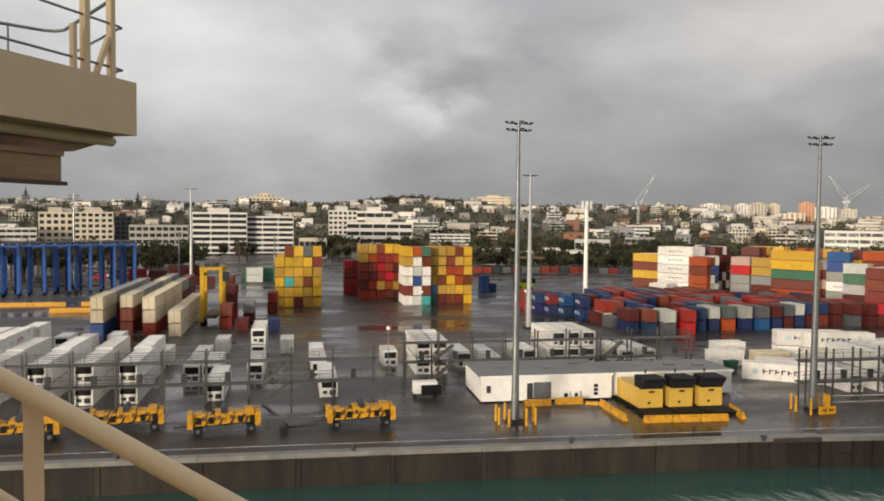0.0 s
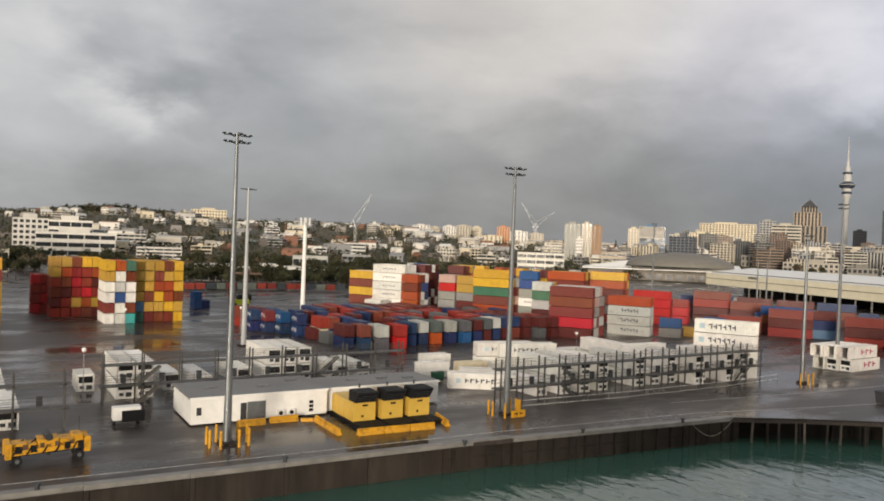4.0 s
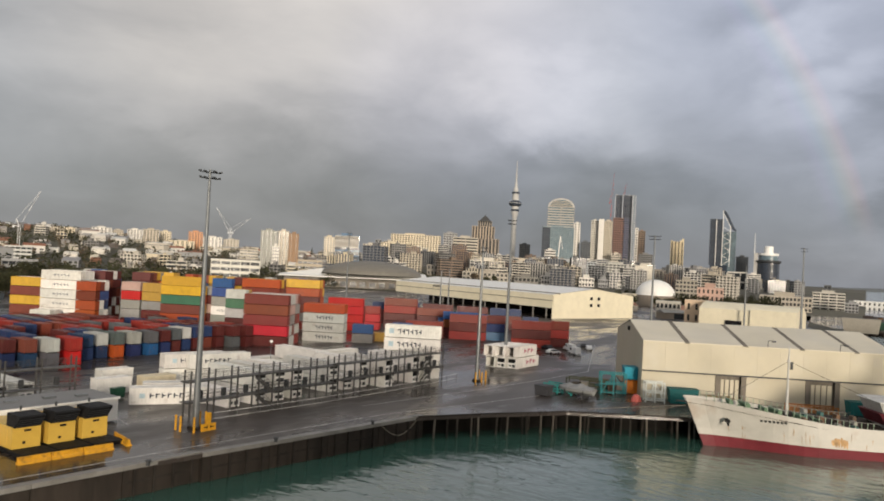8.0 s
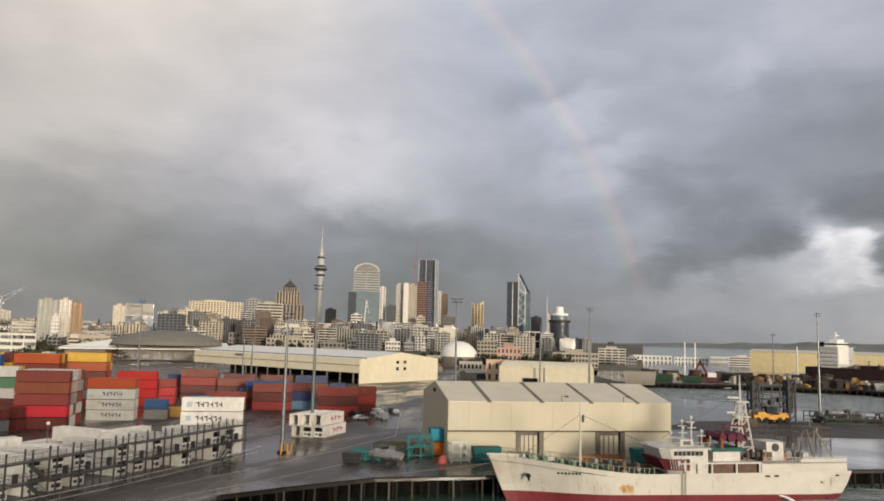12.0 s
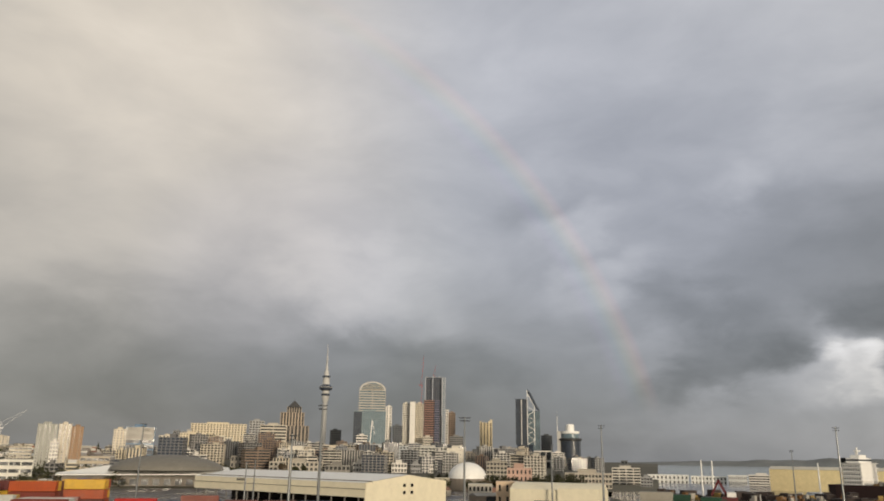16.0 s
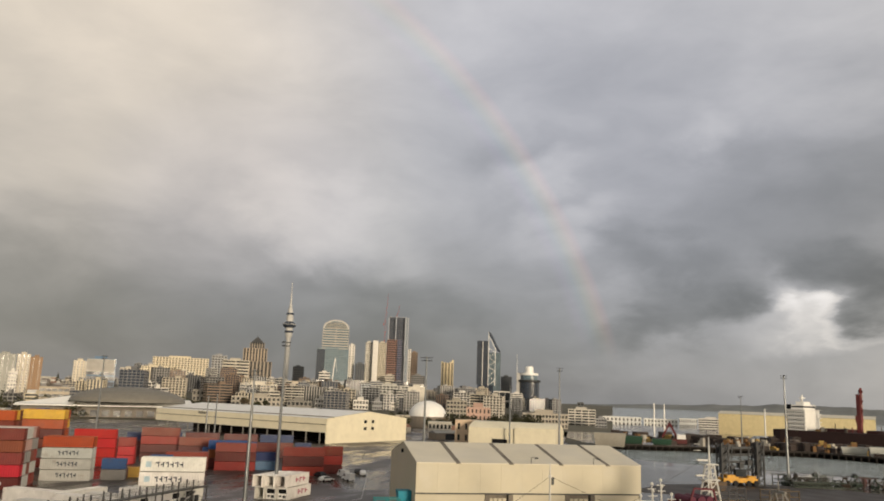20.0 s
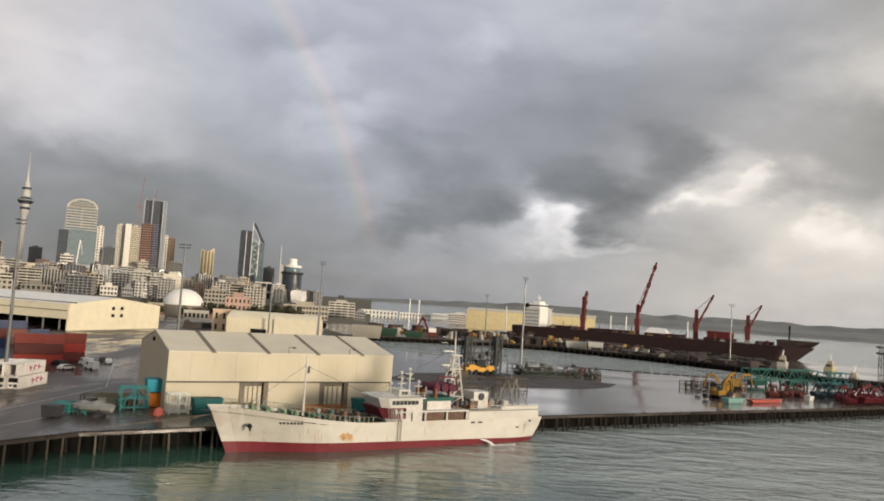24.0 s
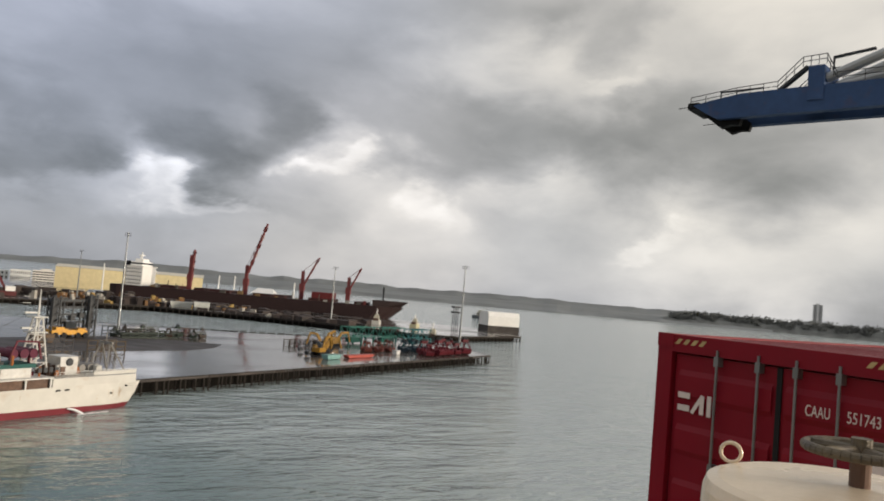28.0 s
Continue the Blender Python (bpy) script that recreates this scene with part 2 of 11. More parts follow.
# ---- materials ----
def material(name, base, rough=0.6, metal=0.0, vary=0.12, scale=3.0, bump=0.0, bump_scale=30.0, stain=None, stain_amount=0.0, tinted=False, spread=0.0, wet=0.0, stretch=(1, 1, 1), spec=0.5):
    """A painted, metal or stone surface: grain and larger patches of wear in its colour, roughness and relief. tinted: the object's own paint colour."""
    m = bpy.data.materials.new(name)
    m.use_nodes = True
    nt = m.node_tree
    nodes, links = nt.nodes, nt.links
    bsdf = nodes["Principled BSDF"]
    bsdf.inputs["Roughness"].default_value, bsdf.inputs["Metallic"].default_value = rough, metal
    bsdf.inputs["Specular IOR Level"].default_value = spec
    tc = nodes.new("ShaderNodeTexCoord")
    mp = nodes.new("ShaderNodeMapping")
    mp.inputs["Scale"].default_value = stretch
    info = nodes.new("ShaderNodeObjectInfo")
    links.new(tc.outputs["Object"], mp.inputs[0])
    off = nodes.new("ShaderNodeVectorMath")
    off.operation = "MULTIPLY_ADD"
    links.new(info.outputs["Random"], off.inputs[0])
    off.inputs[1].default_value = (37.0, 53.0, 29.0)
    links.new(mp.outputs[0], off.inputs[2])

    def noise_tex(s, detail=6.0):
        n = nodes.new("ShaderNodeTexNoise")
        n.inputs["Scale"].default_value, n.inputs["Detail"].default_value, n.inputs["Roughness"].default_value = s, detail, 0.6
        links.new(off.outputs[0], n.inputs["Vector"])
        return n.outputs["Fac"]

    def mixed(kind, fac, a, b):
        n = nodes.new("ShaderNodeMix")
        n.data_type, n.blend_type = "RGBA", kind
        for k, s in ((0, fac), (6, a), (7, b)):
            if isinstance(s, (int, float)):
                n.inputs[k].default_value = s
            elif isinstance(s, tuple):
                n.inputs[k].default_value = (*s, 1)
            else:
                links.new(s, n.inputs[k])
        return n.outputs[2]

    def ramped(fac, stops):
        n = nodes.new("ShaderNodeValToRGB")
        els = n.color_ramp.elements
        while len(els) < len(stops):
            els.new(0.5)
        for e, (p, c) in zip(els, stops):
            e.position, e.color = p, (*c, 1) if isinstance(c, tuple) else (c, c, c, 1)
        links.new(fac, n.inputs[0])
        return n.outputs[0]

    color = info.outputs["Color"] if tinted else tuple(base)
    lo, hi = 1 - vary, 1 + vary
    color = mixed("MULTIPLY", 1.0, color, ramped(noise_tex(scale), ((0.3, lo), (0.7, hi))))
    color = mixed("MULTIPLY", 1.0, color, ramped(noise_tex(scale * 0.17, 3.0), ((0.3, 1 - vary * 0.8), (0.7, 1 + vary * 0.8))))
    if spread:
        color = mixed("MULTIPLY", 1.0, color, ramped(info.outputs["Random"], ((0.0, 1 - spread), (1.0, 1 + spread))))
    if stain:
        color = mixed("MIX", ramped(noise_tex(scale * 0.6, 8.0), ((0.62 - stain_amount * 0.2, 0.0), (0.74 - stain_amount * 0.1, min(1.0, stain_amount * 1.5)))), color, tuple(stain))
    links.new(color, bsdf.inputs["Base Color"])
    r = ramped(noise_tex(scale * 0.5), ((0.3, max(0.02, rough - 0.12)), (0.7, min(1.0, rough + 0.12))))
    if wet:
        r = ramped(noise_tex(scale * 0.45, 6.0), ((0.38, 0.09), (0.47, 0.24), (0.56, rough)))
    links.new(r, bsdf.inputs["Roughness"])
    if bump:
        bp = nodes.new("ShaderNodeBump")
        bp.inputs["Strength"].default_value, bp.inputs["Distance"].default_value = bump, 0.05
        links.new(noise_tex(bump_scale, 3.0), bp.inputs["Height"])
        links.new(bp.outputs[0], bsdf.inputs["Normal"])
    return m


def glass_material(name, tint, rough=0.08, scale=0.5):
    m = material(name, tint, rough, 0.0, 0.25, scale, spec=0.8)
    return m


CONTAINER = material("container_paint", (0.5, 0.5, 0.5), 0.6, 0.0, 0.10, 0.9, stain=(0.16, 0.075, 0.04), stain_amount=0.22, tinted=True, spec=0.3)
PAINT = material("coloured_paint", (0.5, 0.5, 0.5), 0.6, 0.0, 0.10, 1.5, stain=(0.13, 0.07, 0.045), stain_amount=0.15, tinted=True, spec=0.25)
WALL = material("rendered_wall", (0.5, 0.5, 0.5), 0.8, 0.0, 0.07, 0.25, tinted=True, spread=0.05)
RACK_STEEL = material("weathered_rack_steel", (0.085, 0.082, 0.078), 0.55, 0.2, 0.25, 1.2, stain=(0.10, 0.05, 0.03), stain_amount=0.2, spec=0.3)
TOWER_CONCRETE = material("pale_tower_concrete", (0.46, 0.455, 0.44), 0.6, 0.0, 0.06, 0.1)
PALE_GALV = material("pale_galvanised_steel", (0.40, 0.41, 0.41), 0.45, 0.3, 0.10, 1.2)
GALV = material("galvanised_steel", (0.20, 0.21, 0.215), 0.42, 0.6, 0.12, 1.2)
DARK_STEEL = material("dark_grey_steel", (0.045, 0.047, 0.05), 0.55, 0.2, 0.15, 1.5, spec=0.3)
RUST_STEEL = material("rusty_steel", (0.11, 0.065, 0.045), 0.7, 0.2, 0.3, 2.0)
RUBBER = material("black_rubber", (0.016, 0.016, 0.017), 0.75, 0.0, 0.15, 4.0, spec=0.2)
# near-black colour that paints the shade under the wharf decks
VOID = material("under_deck_shade", (0.010, 0.009, 0.008), 0.9, 0.0, 0.3, 0.6, spec=0.05)
BLACK = material("black_grille", (0.010, 0.010, 0.011), 0.7, 0.0, 0.2, 4.0, spec=0.2)
WHITE = material("white_paint", (0.76, 0.75, 0.72), 0.45, 0.0, 0.06, 1.0, stain=(0.35, 0.27, 0.20), stain_amount=0.10)
SHIP_WHITE = material("weathered_ship_white", (0.52, 0.51, 0.48), 0.5, 0.0, 0.10, 1.2, stain=(0.28, 0.17, 0.10), stain_amount=0.3)
HULL_WHITE = material("white_hull_paint", (0.51, 0.49, 0.445), 0.5, 0.0, 0.08, 0.35, stain=(0.34, 0.20, 0.11), stain_amount=0.22)
HULL_RED = material("red_antifouling", (0.150, 0.016, 0.024), 0.55, 0.0, 0.18, 0.5)
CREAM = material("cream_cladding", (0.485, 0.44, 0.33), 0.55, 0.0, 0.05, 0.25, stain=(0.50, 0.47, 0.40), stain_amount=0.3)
# brighter cream for the far sheds: sunlight put into the paint colour
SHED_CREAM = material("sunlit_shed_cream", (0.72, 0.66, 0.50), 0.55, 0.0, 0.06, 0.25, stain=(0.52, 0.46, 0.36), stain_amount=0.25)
CREAM_ROOF = material("cream_roof_sheet", (0.57, 0.52, 0.41), 0.5, 0.0, 0.07, 0.2)
BEIGE = material("beige_ship_paint", (0.57, 0.44, 0.27), 0.45, 0.0, 0.05, 2.0, bump=0.05, bump_scale=9.0)
RUSTED_BEIGE = material("rust_streaked_beige_paint", (0.34, 0.22, 0.12), 0.6, 0.0, 0.3, 1.6, stain=(0.09, 0.032, 0.014), stain_amount=0.75, stretch=(0.35, 1, 2.2))
YELLOW = material("safety_yellow_paint", (0.56, 0.275, 0.010), 0.5, 0.0, 0.15, 2.0, stain=(0.10, 0.05, 0.02), stain_amount=0.45)
GEN_YELLOW = material("generator_yellow_paint", (0.56, 0.36, 0.06), 0.45, 0.0, 0.06, 1.0)
GREY_ROOF = material("grey_membrane_roof", (0.17, 0.165, 0.16), 0.55, 0.0, 0.15, 0.4, wet=0.0)
# weathered and stained; base also darkened for the ship's shade on the quay
CONCRETE = material("shaded_weathered_concrete", (0.034, 0.027, 0.022), 0.75, 0.0, 0.4, 0.35, bump=0.3, bump_scale=3.0, stain=(0.018, 0.015, 0.012), stain_amount=0.8, spec=0.2, stretch=(1.3, 1.3, 0.25))
COPE = material("pale_cope_concrete", (0.19, 0.18, 0.165), 0.5, 0.0, 0.2, 0.8, stain=(0.10, 0.09, 0.08), stain_amount=0.4)
PILE_TIMBER = material("wet_pile_timber", (0.055, 0.048, 0.040), 0.8, 0.0, 0.5, 0.8, stretch=(1, 1, 0.3), spec=0.2, spread=0.85)
TIMBER = material("grey_wharf_timber", (0.15, 0.13, 0.105), 0.8, 0.0, 0.3, 1.0, stretch=(1, 1, 0.2))
DARK_TIMBER = material("dark_wet_timber", (0.026, 0.022, 0.019), 0.75, 0.0, 0.3, 1.0, spec=0.15)
FAR_WINDOW = material("hazy_window_glass", (0.036, 0.038, 0.040), 0.18, 0.0, 0.4, 0.5, spec=0.35)
DULL_YELLOW = material("dull_machine_yellow", (0.25, 0.135, 0.018), 0.6, 0.0, 0.2, 2.0, stain=(0.10, 0.06, 0.03), stain_amount=0.4, spec=0.25)
WINDOW = material("dark_window_glass", (0.030, 0.034, 0.038), 0.12, 0.0, 0.25, 0.5, spec=0.4)
TEAL_GLASS = glass_material("teal_curtain_glass", (0.12, 0.17, 0.20), 0.06)
BLUE_GLASS = glass_material("dark_blue_curtain_glass", (0.035, 0.045, 0.065), 0.06)
LEAF = material("dark_green_leaves", (0.046, 0.048, 0.024), 0.8, 0.0, 0.45, 0.25, spread=0.25, spec=0.2)
# haze over the far trees is put into this grey base colour
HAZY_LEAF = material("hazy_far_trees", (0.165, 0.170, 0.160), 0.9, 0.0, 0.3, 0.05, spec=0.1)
BARK = material("bark", (0.07, 0.05, 0.035), 0.9, 0.0, 0.2, 2.0)
AUTUMN = material("brown_autumn_leaves", (0.105, 0.078, 0.046), 0.8, 0.0, 0.4, 0.3, spread=0.25)
ASPHALT = material("wet_asphalt", (0.047, 0.038, 0.033), 0.46, 0.0, 0.45, 0.12, bump=0.10, bump_scale=2.5, wet=1.0, stretch=(0.55, 1.3, 1), spec=0.32)
DARK_DECK = material("dark_damp_asphalt", (0.055, 0.048, 0.044), 0.6, 0.0, 0.3, 0.3, spec=0.2)
DECK = material("wet_wharf_deck", (0.115, 0.102, 0.092), 0.10, 0.0, 0.30, 0.06, bump=0.10, bump_scale=0.5, spec=0.9, stretch=(2.0, 0.7, 1))
LAND = material("hillside_scrub", (0.075, 0.068, 0.045), 0.9, 0.0, 0.5, 0.012)
# pale base colour carries the distance haze on the shore
FAR_LAND = material("haze_tinted_shore", (0.155, 0.165, 0.165), 0.9, 0.0, 0.25, 0.01)
RUST_PAINT = material("rust_stained_paint", (0.42, 0.26, 0.12), 0.7, 0.0, 0.4, 1.2)
DARK_CARGO = material("dark_cargo", (0.034, 0.024, 0.021), 0.8, 0.0, 0.4, 0.3)
LINE = material("worn_white_line", (0.45, 0.44, 0.42), 0.5, 0.0, 0.35, 1.5, stain=(0.09, 0.09, 0.09), stain_amount=0.5)
STREAM = material("foaming_water", (0.7, 0.7, 0.7), 0.3, 0.0, 0.1, 3.0)


def house_paint():
    """Weathered house paint, a different pale or brown tone for every house."""
    m = material("mixed_house_paint", (0.5, 0.5, 0.5), 0.8, 0.0, 0.15, 0.3, spec=0.2)
    nodes, links = m.node_tree.nodes, m.node_tree.links
    geo, ramp = nodes.new("ShaderNodeNewGeometry"), nodes.new("ShaderNodeValToRGB")
    ramp.color_ramp.interpolation = "CONSTANT"
    stops = ((0.0, (0.62, 0.59, 0.53)), (0.25, (0.50, 0.46, 0.38)), (0.42, (0.16, 0.14, 0.13)), (0.55, (0.30, 0.28, 0.26)), (0.70, (0.24, 0.12, 0.08)), (0.80, (0.66, 0.63, 0.58)))
    while len(ramp.color_ramp.elements) < len(stops):
        ramp.color_ramp.elements.new(0.5)
    for e, (p, c) in zip(ramp.color_ramp.elements, stops):
        e.position, e.color = p, (*c, 1)
    links.new(geo.outputs["Random Per Island"], ramp.inputs[0])
    links.new(ramp.outputs[0], nodes["Principled BSDF"].inputs["Base Color"])
    return m


HOUSE_PAINT = house_paint()


def water_material():
    m = bpy.data.materials.new("harbour_water")
    m.use_nodes = True
    nodes, links = m.node_tree.nodes, m.node_tree.links
    bsdf = nodes["Principled BSDF"]
    bsdf.inputs["Base Color"].default_value = (0.020, 0.062, 0.055, 1)
    bsdf.inputs["Roughness"].default_value = 0.08
    bsdf.inputs["IOR"].default_value = 1.62
    tc = nodes.new("ShaderNodeTexCoord")
    # green water in the basin; paler base colour out in the harbour imitates reflected sky
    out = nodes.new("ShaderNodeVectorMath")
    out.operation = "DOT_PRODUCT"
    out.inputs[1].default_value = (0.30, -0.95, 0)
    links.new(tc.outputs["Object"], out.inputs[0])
    sheen_noise = nodes.new("ShaderNodeTexNoise")
    sheen_noise.inputs["Scale"].default_value, sheen_noise.inputs["Detail"].default_value = 0.02, 4.0
    links.new(tc.outputs["Object"], sheen_noise.inputs["Vector"])
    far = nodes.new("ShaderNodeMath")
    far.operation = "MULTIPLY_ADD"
    links.new(sheen_noise.outputs["Fac"], far.inputs[0])
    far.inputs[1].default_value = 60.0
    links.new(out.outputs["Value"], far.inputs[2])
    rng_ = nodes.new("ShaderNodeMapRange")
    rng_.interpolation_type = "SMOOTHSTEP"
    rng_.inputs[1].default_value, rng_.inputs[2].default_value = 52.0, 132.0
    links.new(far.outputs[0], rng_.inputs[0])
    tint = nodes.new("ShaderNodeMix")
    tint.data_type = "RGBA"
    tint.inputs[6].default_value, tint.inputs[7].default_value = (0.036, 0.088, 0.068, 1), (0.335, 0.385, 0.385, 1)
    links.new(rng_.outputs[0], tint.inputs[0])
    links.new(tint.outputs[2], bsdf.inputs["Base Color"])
    # calm in the basin, choppier outside
    last = None
    for scale, strength, squash in ((0.035, 0.4, 2.4), (0.11, 0.6, 3.0), (0.42, 1.15, 2.0), (1.1, 0.6, 1.8)):
        mp = nodes.new("ShaderNodeMapping")
        mp.inputs["Scale"].default_value = (squash, 1.0, 1.0)
        mp.inputs["Rotation"].default_value = (0, 0, 0.35)
        links.new(tc.outputs["Object"], mp.inputs[0])
        n = nodes.new("ShaderNodeTexNoise")
        n.inputs["Scale"].default_value, n.inputs["Detail"].default_value, n.inputs["Distortion"].default_value = scale, 2.5, 0.9
        links.new(mp.outputs[0], n.inputs["Vector"])
        b = nodes.new("ShaderNodeBump")
        chop = nodes.new("ShaderNodeMath")
        chop.operation = "MULTIPLY_ADD"
        links.new(rng_.outputs[0], chop.inputs[0])
        chop.inputs[1].default_value, chop.inputs[2].default_value = strength * 0.95, strength * 0.17
        links.new(chop.outputs[0], b.inputs["Strength"])
        b.inputs["Distance"].default_value = 0.15 / scale
        links.new(n.outputs["Fac"], b.inputs["Height"])
        if last:
            links.new(last, b.inputs["Normal"])
        last = b.outputs[0]
    links.new(last, bsdf.inputs["Normal"])
    return m


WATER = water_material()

# ---- mesh helpers ----
def box(bm, x0, x1, y0, y1, z0, z1):
    v = [bm.verts.new((x, y, z)) for z in (z0, z1) for x, y in ((x0, y0), (x1, y0), (x1, y1), (x0, y1))]
    for f in ((3, 2, 1, 0), (4, 5, 6, 7), (0, 1, 5, 4), (1, 2, 6, 5), (2, 3, 7, 6), (3, 0, 4, 7)):
        bm.faces.new([v[i] for i in f])
    return v


def bar(bm, p, q, r, n=6, r2=None):
    """A round bar from p to q."""
    p, q = Vector(p), Vector(q)
    d = (q - p).normalized()
    a = d.cross(Vector((0, 0, 1)) if abs(d.z) < 0.9 else Vector((1, 0, 0))).normalized()
    b = d.cross(a)
    r2 = r if r2 is None else r2
    ring = [[bm.verts.new(c + (a * math.cos(k * math.tau / n) + b * math.sin(k * math.tau / n)) * s) for k in range(n)] for c, s in ((p, r), (q, r2))]
    for k in range(n):
        bm.faces.new((ring[0][k], ring[0][(k + 1) % n], ring[1][(k + 1) % n], ring[1][k]))
    bm.faces.new(ring[0][::-1])
    bm.faces.new(ring[1])


def beam(bm, p, q, w, h):
    """A square beam from p to q, w wide and h high."""
    p, q = Vector(p), Vector(q)
    d = (q - p).normalized()
    a = d.cross(Vector((0, 0, 1)) if abs(d.z) < 0.95 else Vector((0, 1, 0))).normalized()
    b = a.cross(d)
    v = [bm.verts.new(c + a * sx * w / 2 + b * sy * h / 2) for c in (p, q) for sx, sy in ((-1, -1), (1, -1), (1, 1), (-1, 1))]
    for f in ((3, 2, 1, 0), (4, 5, 6, 7), (0, 1, 5, 4), (1, 2, 6, 5), (2, 3, 7, 6), (3, 0, 4, 7)):
        bm.faces.new([v[i] for i in f])


def prism(bm, outline, z0, z1):
    """An upright block over an outline of x, y points, anticlockwise."""
    lo = [bm.verts.new((x, y, z0)) for x, y in outline]
    hi = [bm.verts.new((x, y, z1)) for x, y in outline]
    bm.faces.new(lo[::-1])
    bm.faces.new(hi)
    for k in range(len(lo)):
        j = (k + 1) % len(lo)
        bm.faces.new((lo[k], lo[j], hi[j], hi[k]))


def extrude_x(bm, profile, x0, x1):
    """A bar of the given y, z profile (anticlockwise seen from +x) from x0 to x1."""
    a = [bm.verts.new((x0, y, z)) for y, z in profile]
    b = [bm.verts.new((x1, y, z)) for y, z in profile]
    bm.faces.new(a[::-1])
    bm.faces.new(b)
    for k in range(len(a)):
        j = (k + 1) % len(a)
        bm.faces.new((a[k], a[j], b[j], b[k]))


def dome(bm, c, rx, ry, rz, rings=6, seg=20, low=0.0):
    """The upper part of an ellipsoid."""
    rows = []
    for i in range(rings + 1):
        e = low + (math.pi / 2 - low) * i / rings
        if i == rings:
            rows.append([bm.verts.new((c[0], c[1], c[2] + rz))])
        else:
            rows.append([bm.verts.new((c[0] + rx * math.cos(e) * math.cos(k * math.tau / seg), c[1] + ry * math.cos(e) * math.sin(k * math.tau / seg), c[2] + rz * math.sin(e))) for k in range(seg)])
    for i in range(rings):
        for k in range(seg):
            j = (k + 1) % seg
            if i + 1 == rings:
                bm.faces.new((rows[i][k], rows[i][j], rows[i + 1][0]))
            else:
                bm.faces.new((rows[i][k], rows[i][j], rows[i + 1][j], rows[i + 1][k]))


def mesh_of(name, bm, mat):
    me = bpy.data.meshes.new(name)
    bmesh.ops.recalc_face_normals(bm, faces=bm.faces)
    bm.to_mesh(me)
    bm.free()
    me.materials.append(mat)
    return me


def part(name, shape, mat, parent, label="", colour=None, m=None):
    """A mesh object under a thing or part; shape is a bmesh or a mesh that is shared."""
    me = shape if isinstance(shape, bpy.types.Mesh) else mesh_of(name, shape, mat)
    ob = new(name, me)
    ob.parent = parent
    if m is not None:
        ob.matrix_basis = m
    if colour:
        ob.color = (*colour, 1)
    if label:
        tagged(ob, label)
    return ob


def thing(name, m, label, category, group="", kind=""):
    ob = new(name)
    ob.empty_display_size = 0.2
    ob.matrix_basis = m
    return tagged(ob, label, category, group, kind)


def solid(name, bm, mat, label, category, group="", kind="", m=None, colour=None):
    ob = new(name, mesh_of(name, bm, mat))
    if m is not None:
        ob.matrix_basis = m
    if colour:
        ob.color = (*colour, 1)
    return tagged(ob, label, category, group, kind)


def fresh():
    return bmesh.new()


def polar(bearing, distance):
    b = radians(bearing)
    return math.sin(b) * distance, math.cos(b) * distance


# the pier's own axes: along its face (seaward) and back from the face
P0 = Vector((179.6, -23.5))
PU, PV = Vector((0.524, -0.852)).normalized(), Vector((0.852, 0.524)).normalized()
PIER_TURN = math.degrees(math.atan2(PU.y, PU.x))


def pier(u, v):
    p = P0 + PU * u + PV * v
    return p.x, p.y
# ---- ground, water and wharves ----
WATER_Z = -3.5


def smooth(a, b, x):
    t = min(1.0, max(0.0, (x - a) / (b - a)))
    return t * t * (3 - 2 * t)


def hill(bearing, r):
    """Height of the land at a bearing and distance: flat port, then a built-up hillside, lower towards the city's waterfront."""
    crest = 62 - 30 * smooth(26, 46, bearing) - 27 * smooth(66, 84, bearing) + 14 * math.exp(-((bearing - 9) / 5.0) ** 2) - 8 * math.exp(-((bearing - 36) / 5.0) ** 2)
    rise = 0.72 * smooth(560, 1500, r) + 0.28 * smooth(1500, 2600, r)
    bumps = noise.noise(Vector((bearing * 0.35, r * 0.004, 0.5))) * 5 * smooth(600, 1000, r) * (1 - smooth(70, 84, bearing))
    return crest * rise + bumps


def grid_sheet(bearings, radii, z):
    bm = fresh()
    rows = [[bm.verts.new((*polar(b, r), z(b, r))) for b in bearings] for r in radii]
    for i in range(len(radii) - 1):
        for k in range(len(bearings) - 1):
            bm.faces.new((rows[i][k], rows[i + 1][k], rows[i + 1][k + 1], rows[i][k + 1]))
    return bm


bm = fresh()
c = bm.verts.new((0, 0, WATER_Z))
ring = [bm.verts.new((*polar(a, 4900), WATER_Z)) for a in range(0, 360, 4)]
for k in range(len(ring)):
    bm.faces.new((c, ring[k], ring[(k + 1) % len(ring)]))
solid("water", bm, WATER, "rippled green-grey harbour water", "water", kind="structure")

land = grid_sheet([-60 + 1.5 * k for k in range(97)], [330, 420, 500, 600, 700, 800, 900, 1000, 1150, 1300, 1450, 1600, 1800, 2100, 2500, 3000, 3800], lambda b, r: hill(b, r) - 0.12 if r > 450 else -0.15)
solid("ground", land, LAND, "hillside land behind the port with scrub and gardens", "ground", kind="structure")

# quay: straight berth, then a splayed corner into the pier
QUAY = [(-420, 92.0), (-100, 83.0), (0, 80.2), (50, 77.9), (90, 73.6), (97, 72.9)]
CORNER = [(108.6, 66.5), (122.0, 58.0)]
PIER_START, PIER_END = pier(-72, -4.5), pier(171, -1.3)
EDGE = QUAY + CORNER + [PIER_START, pier(-3, -2.0), PIER_END]
BACK = [pier(190, 24), pier(196, 30), pier(176, 62), (325, -82), (350, 8), (366, 45), (470, 78), (620, 100), (620, 560), (-420, 560)]
bm = fresh()
prism(bm, EDGE + BACK, -0.5, 0.0)
solid("yard_pavement", bm, ASPHALT, "wet dark asphalt of the container yard with puddles", "pavement", kind="structure")
bm = fresh()
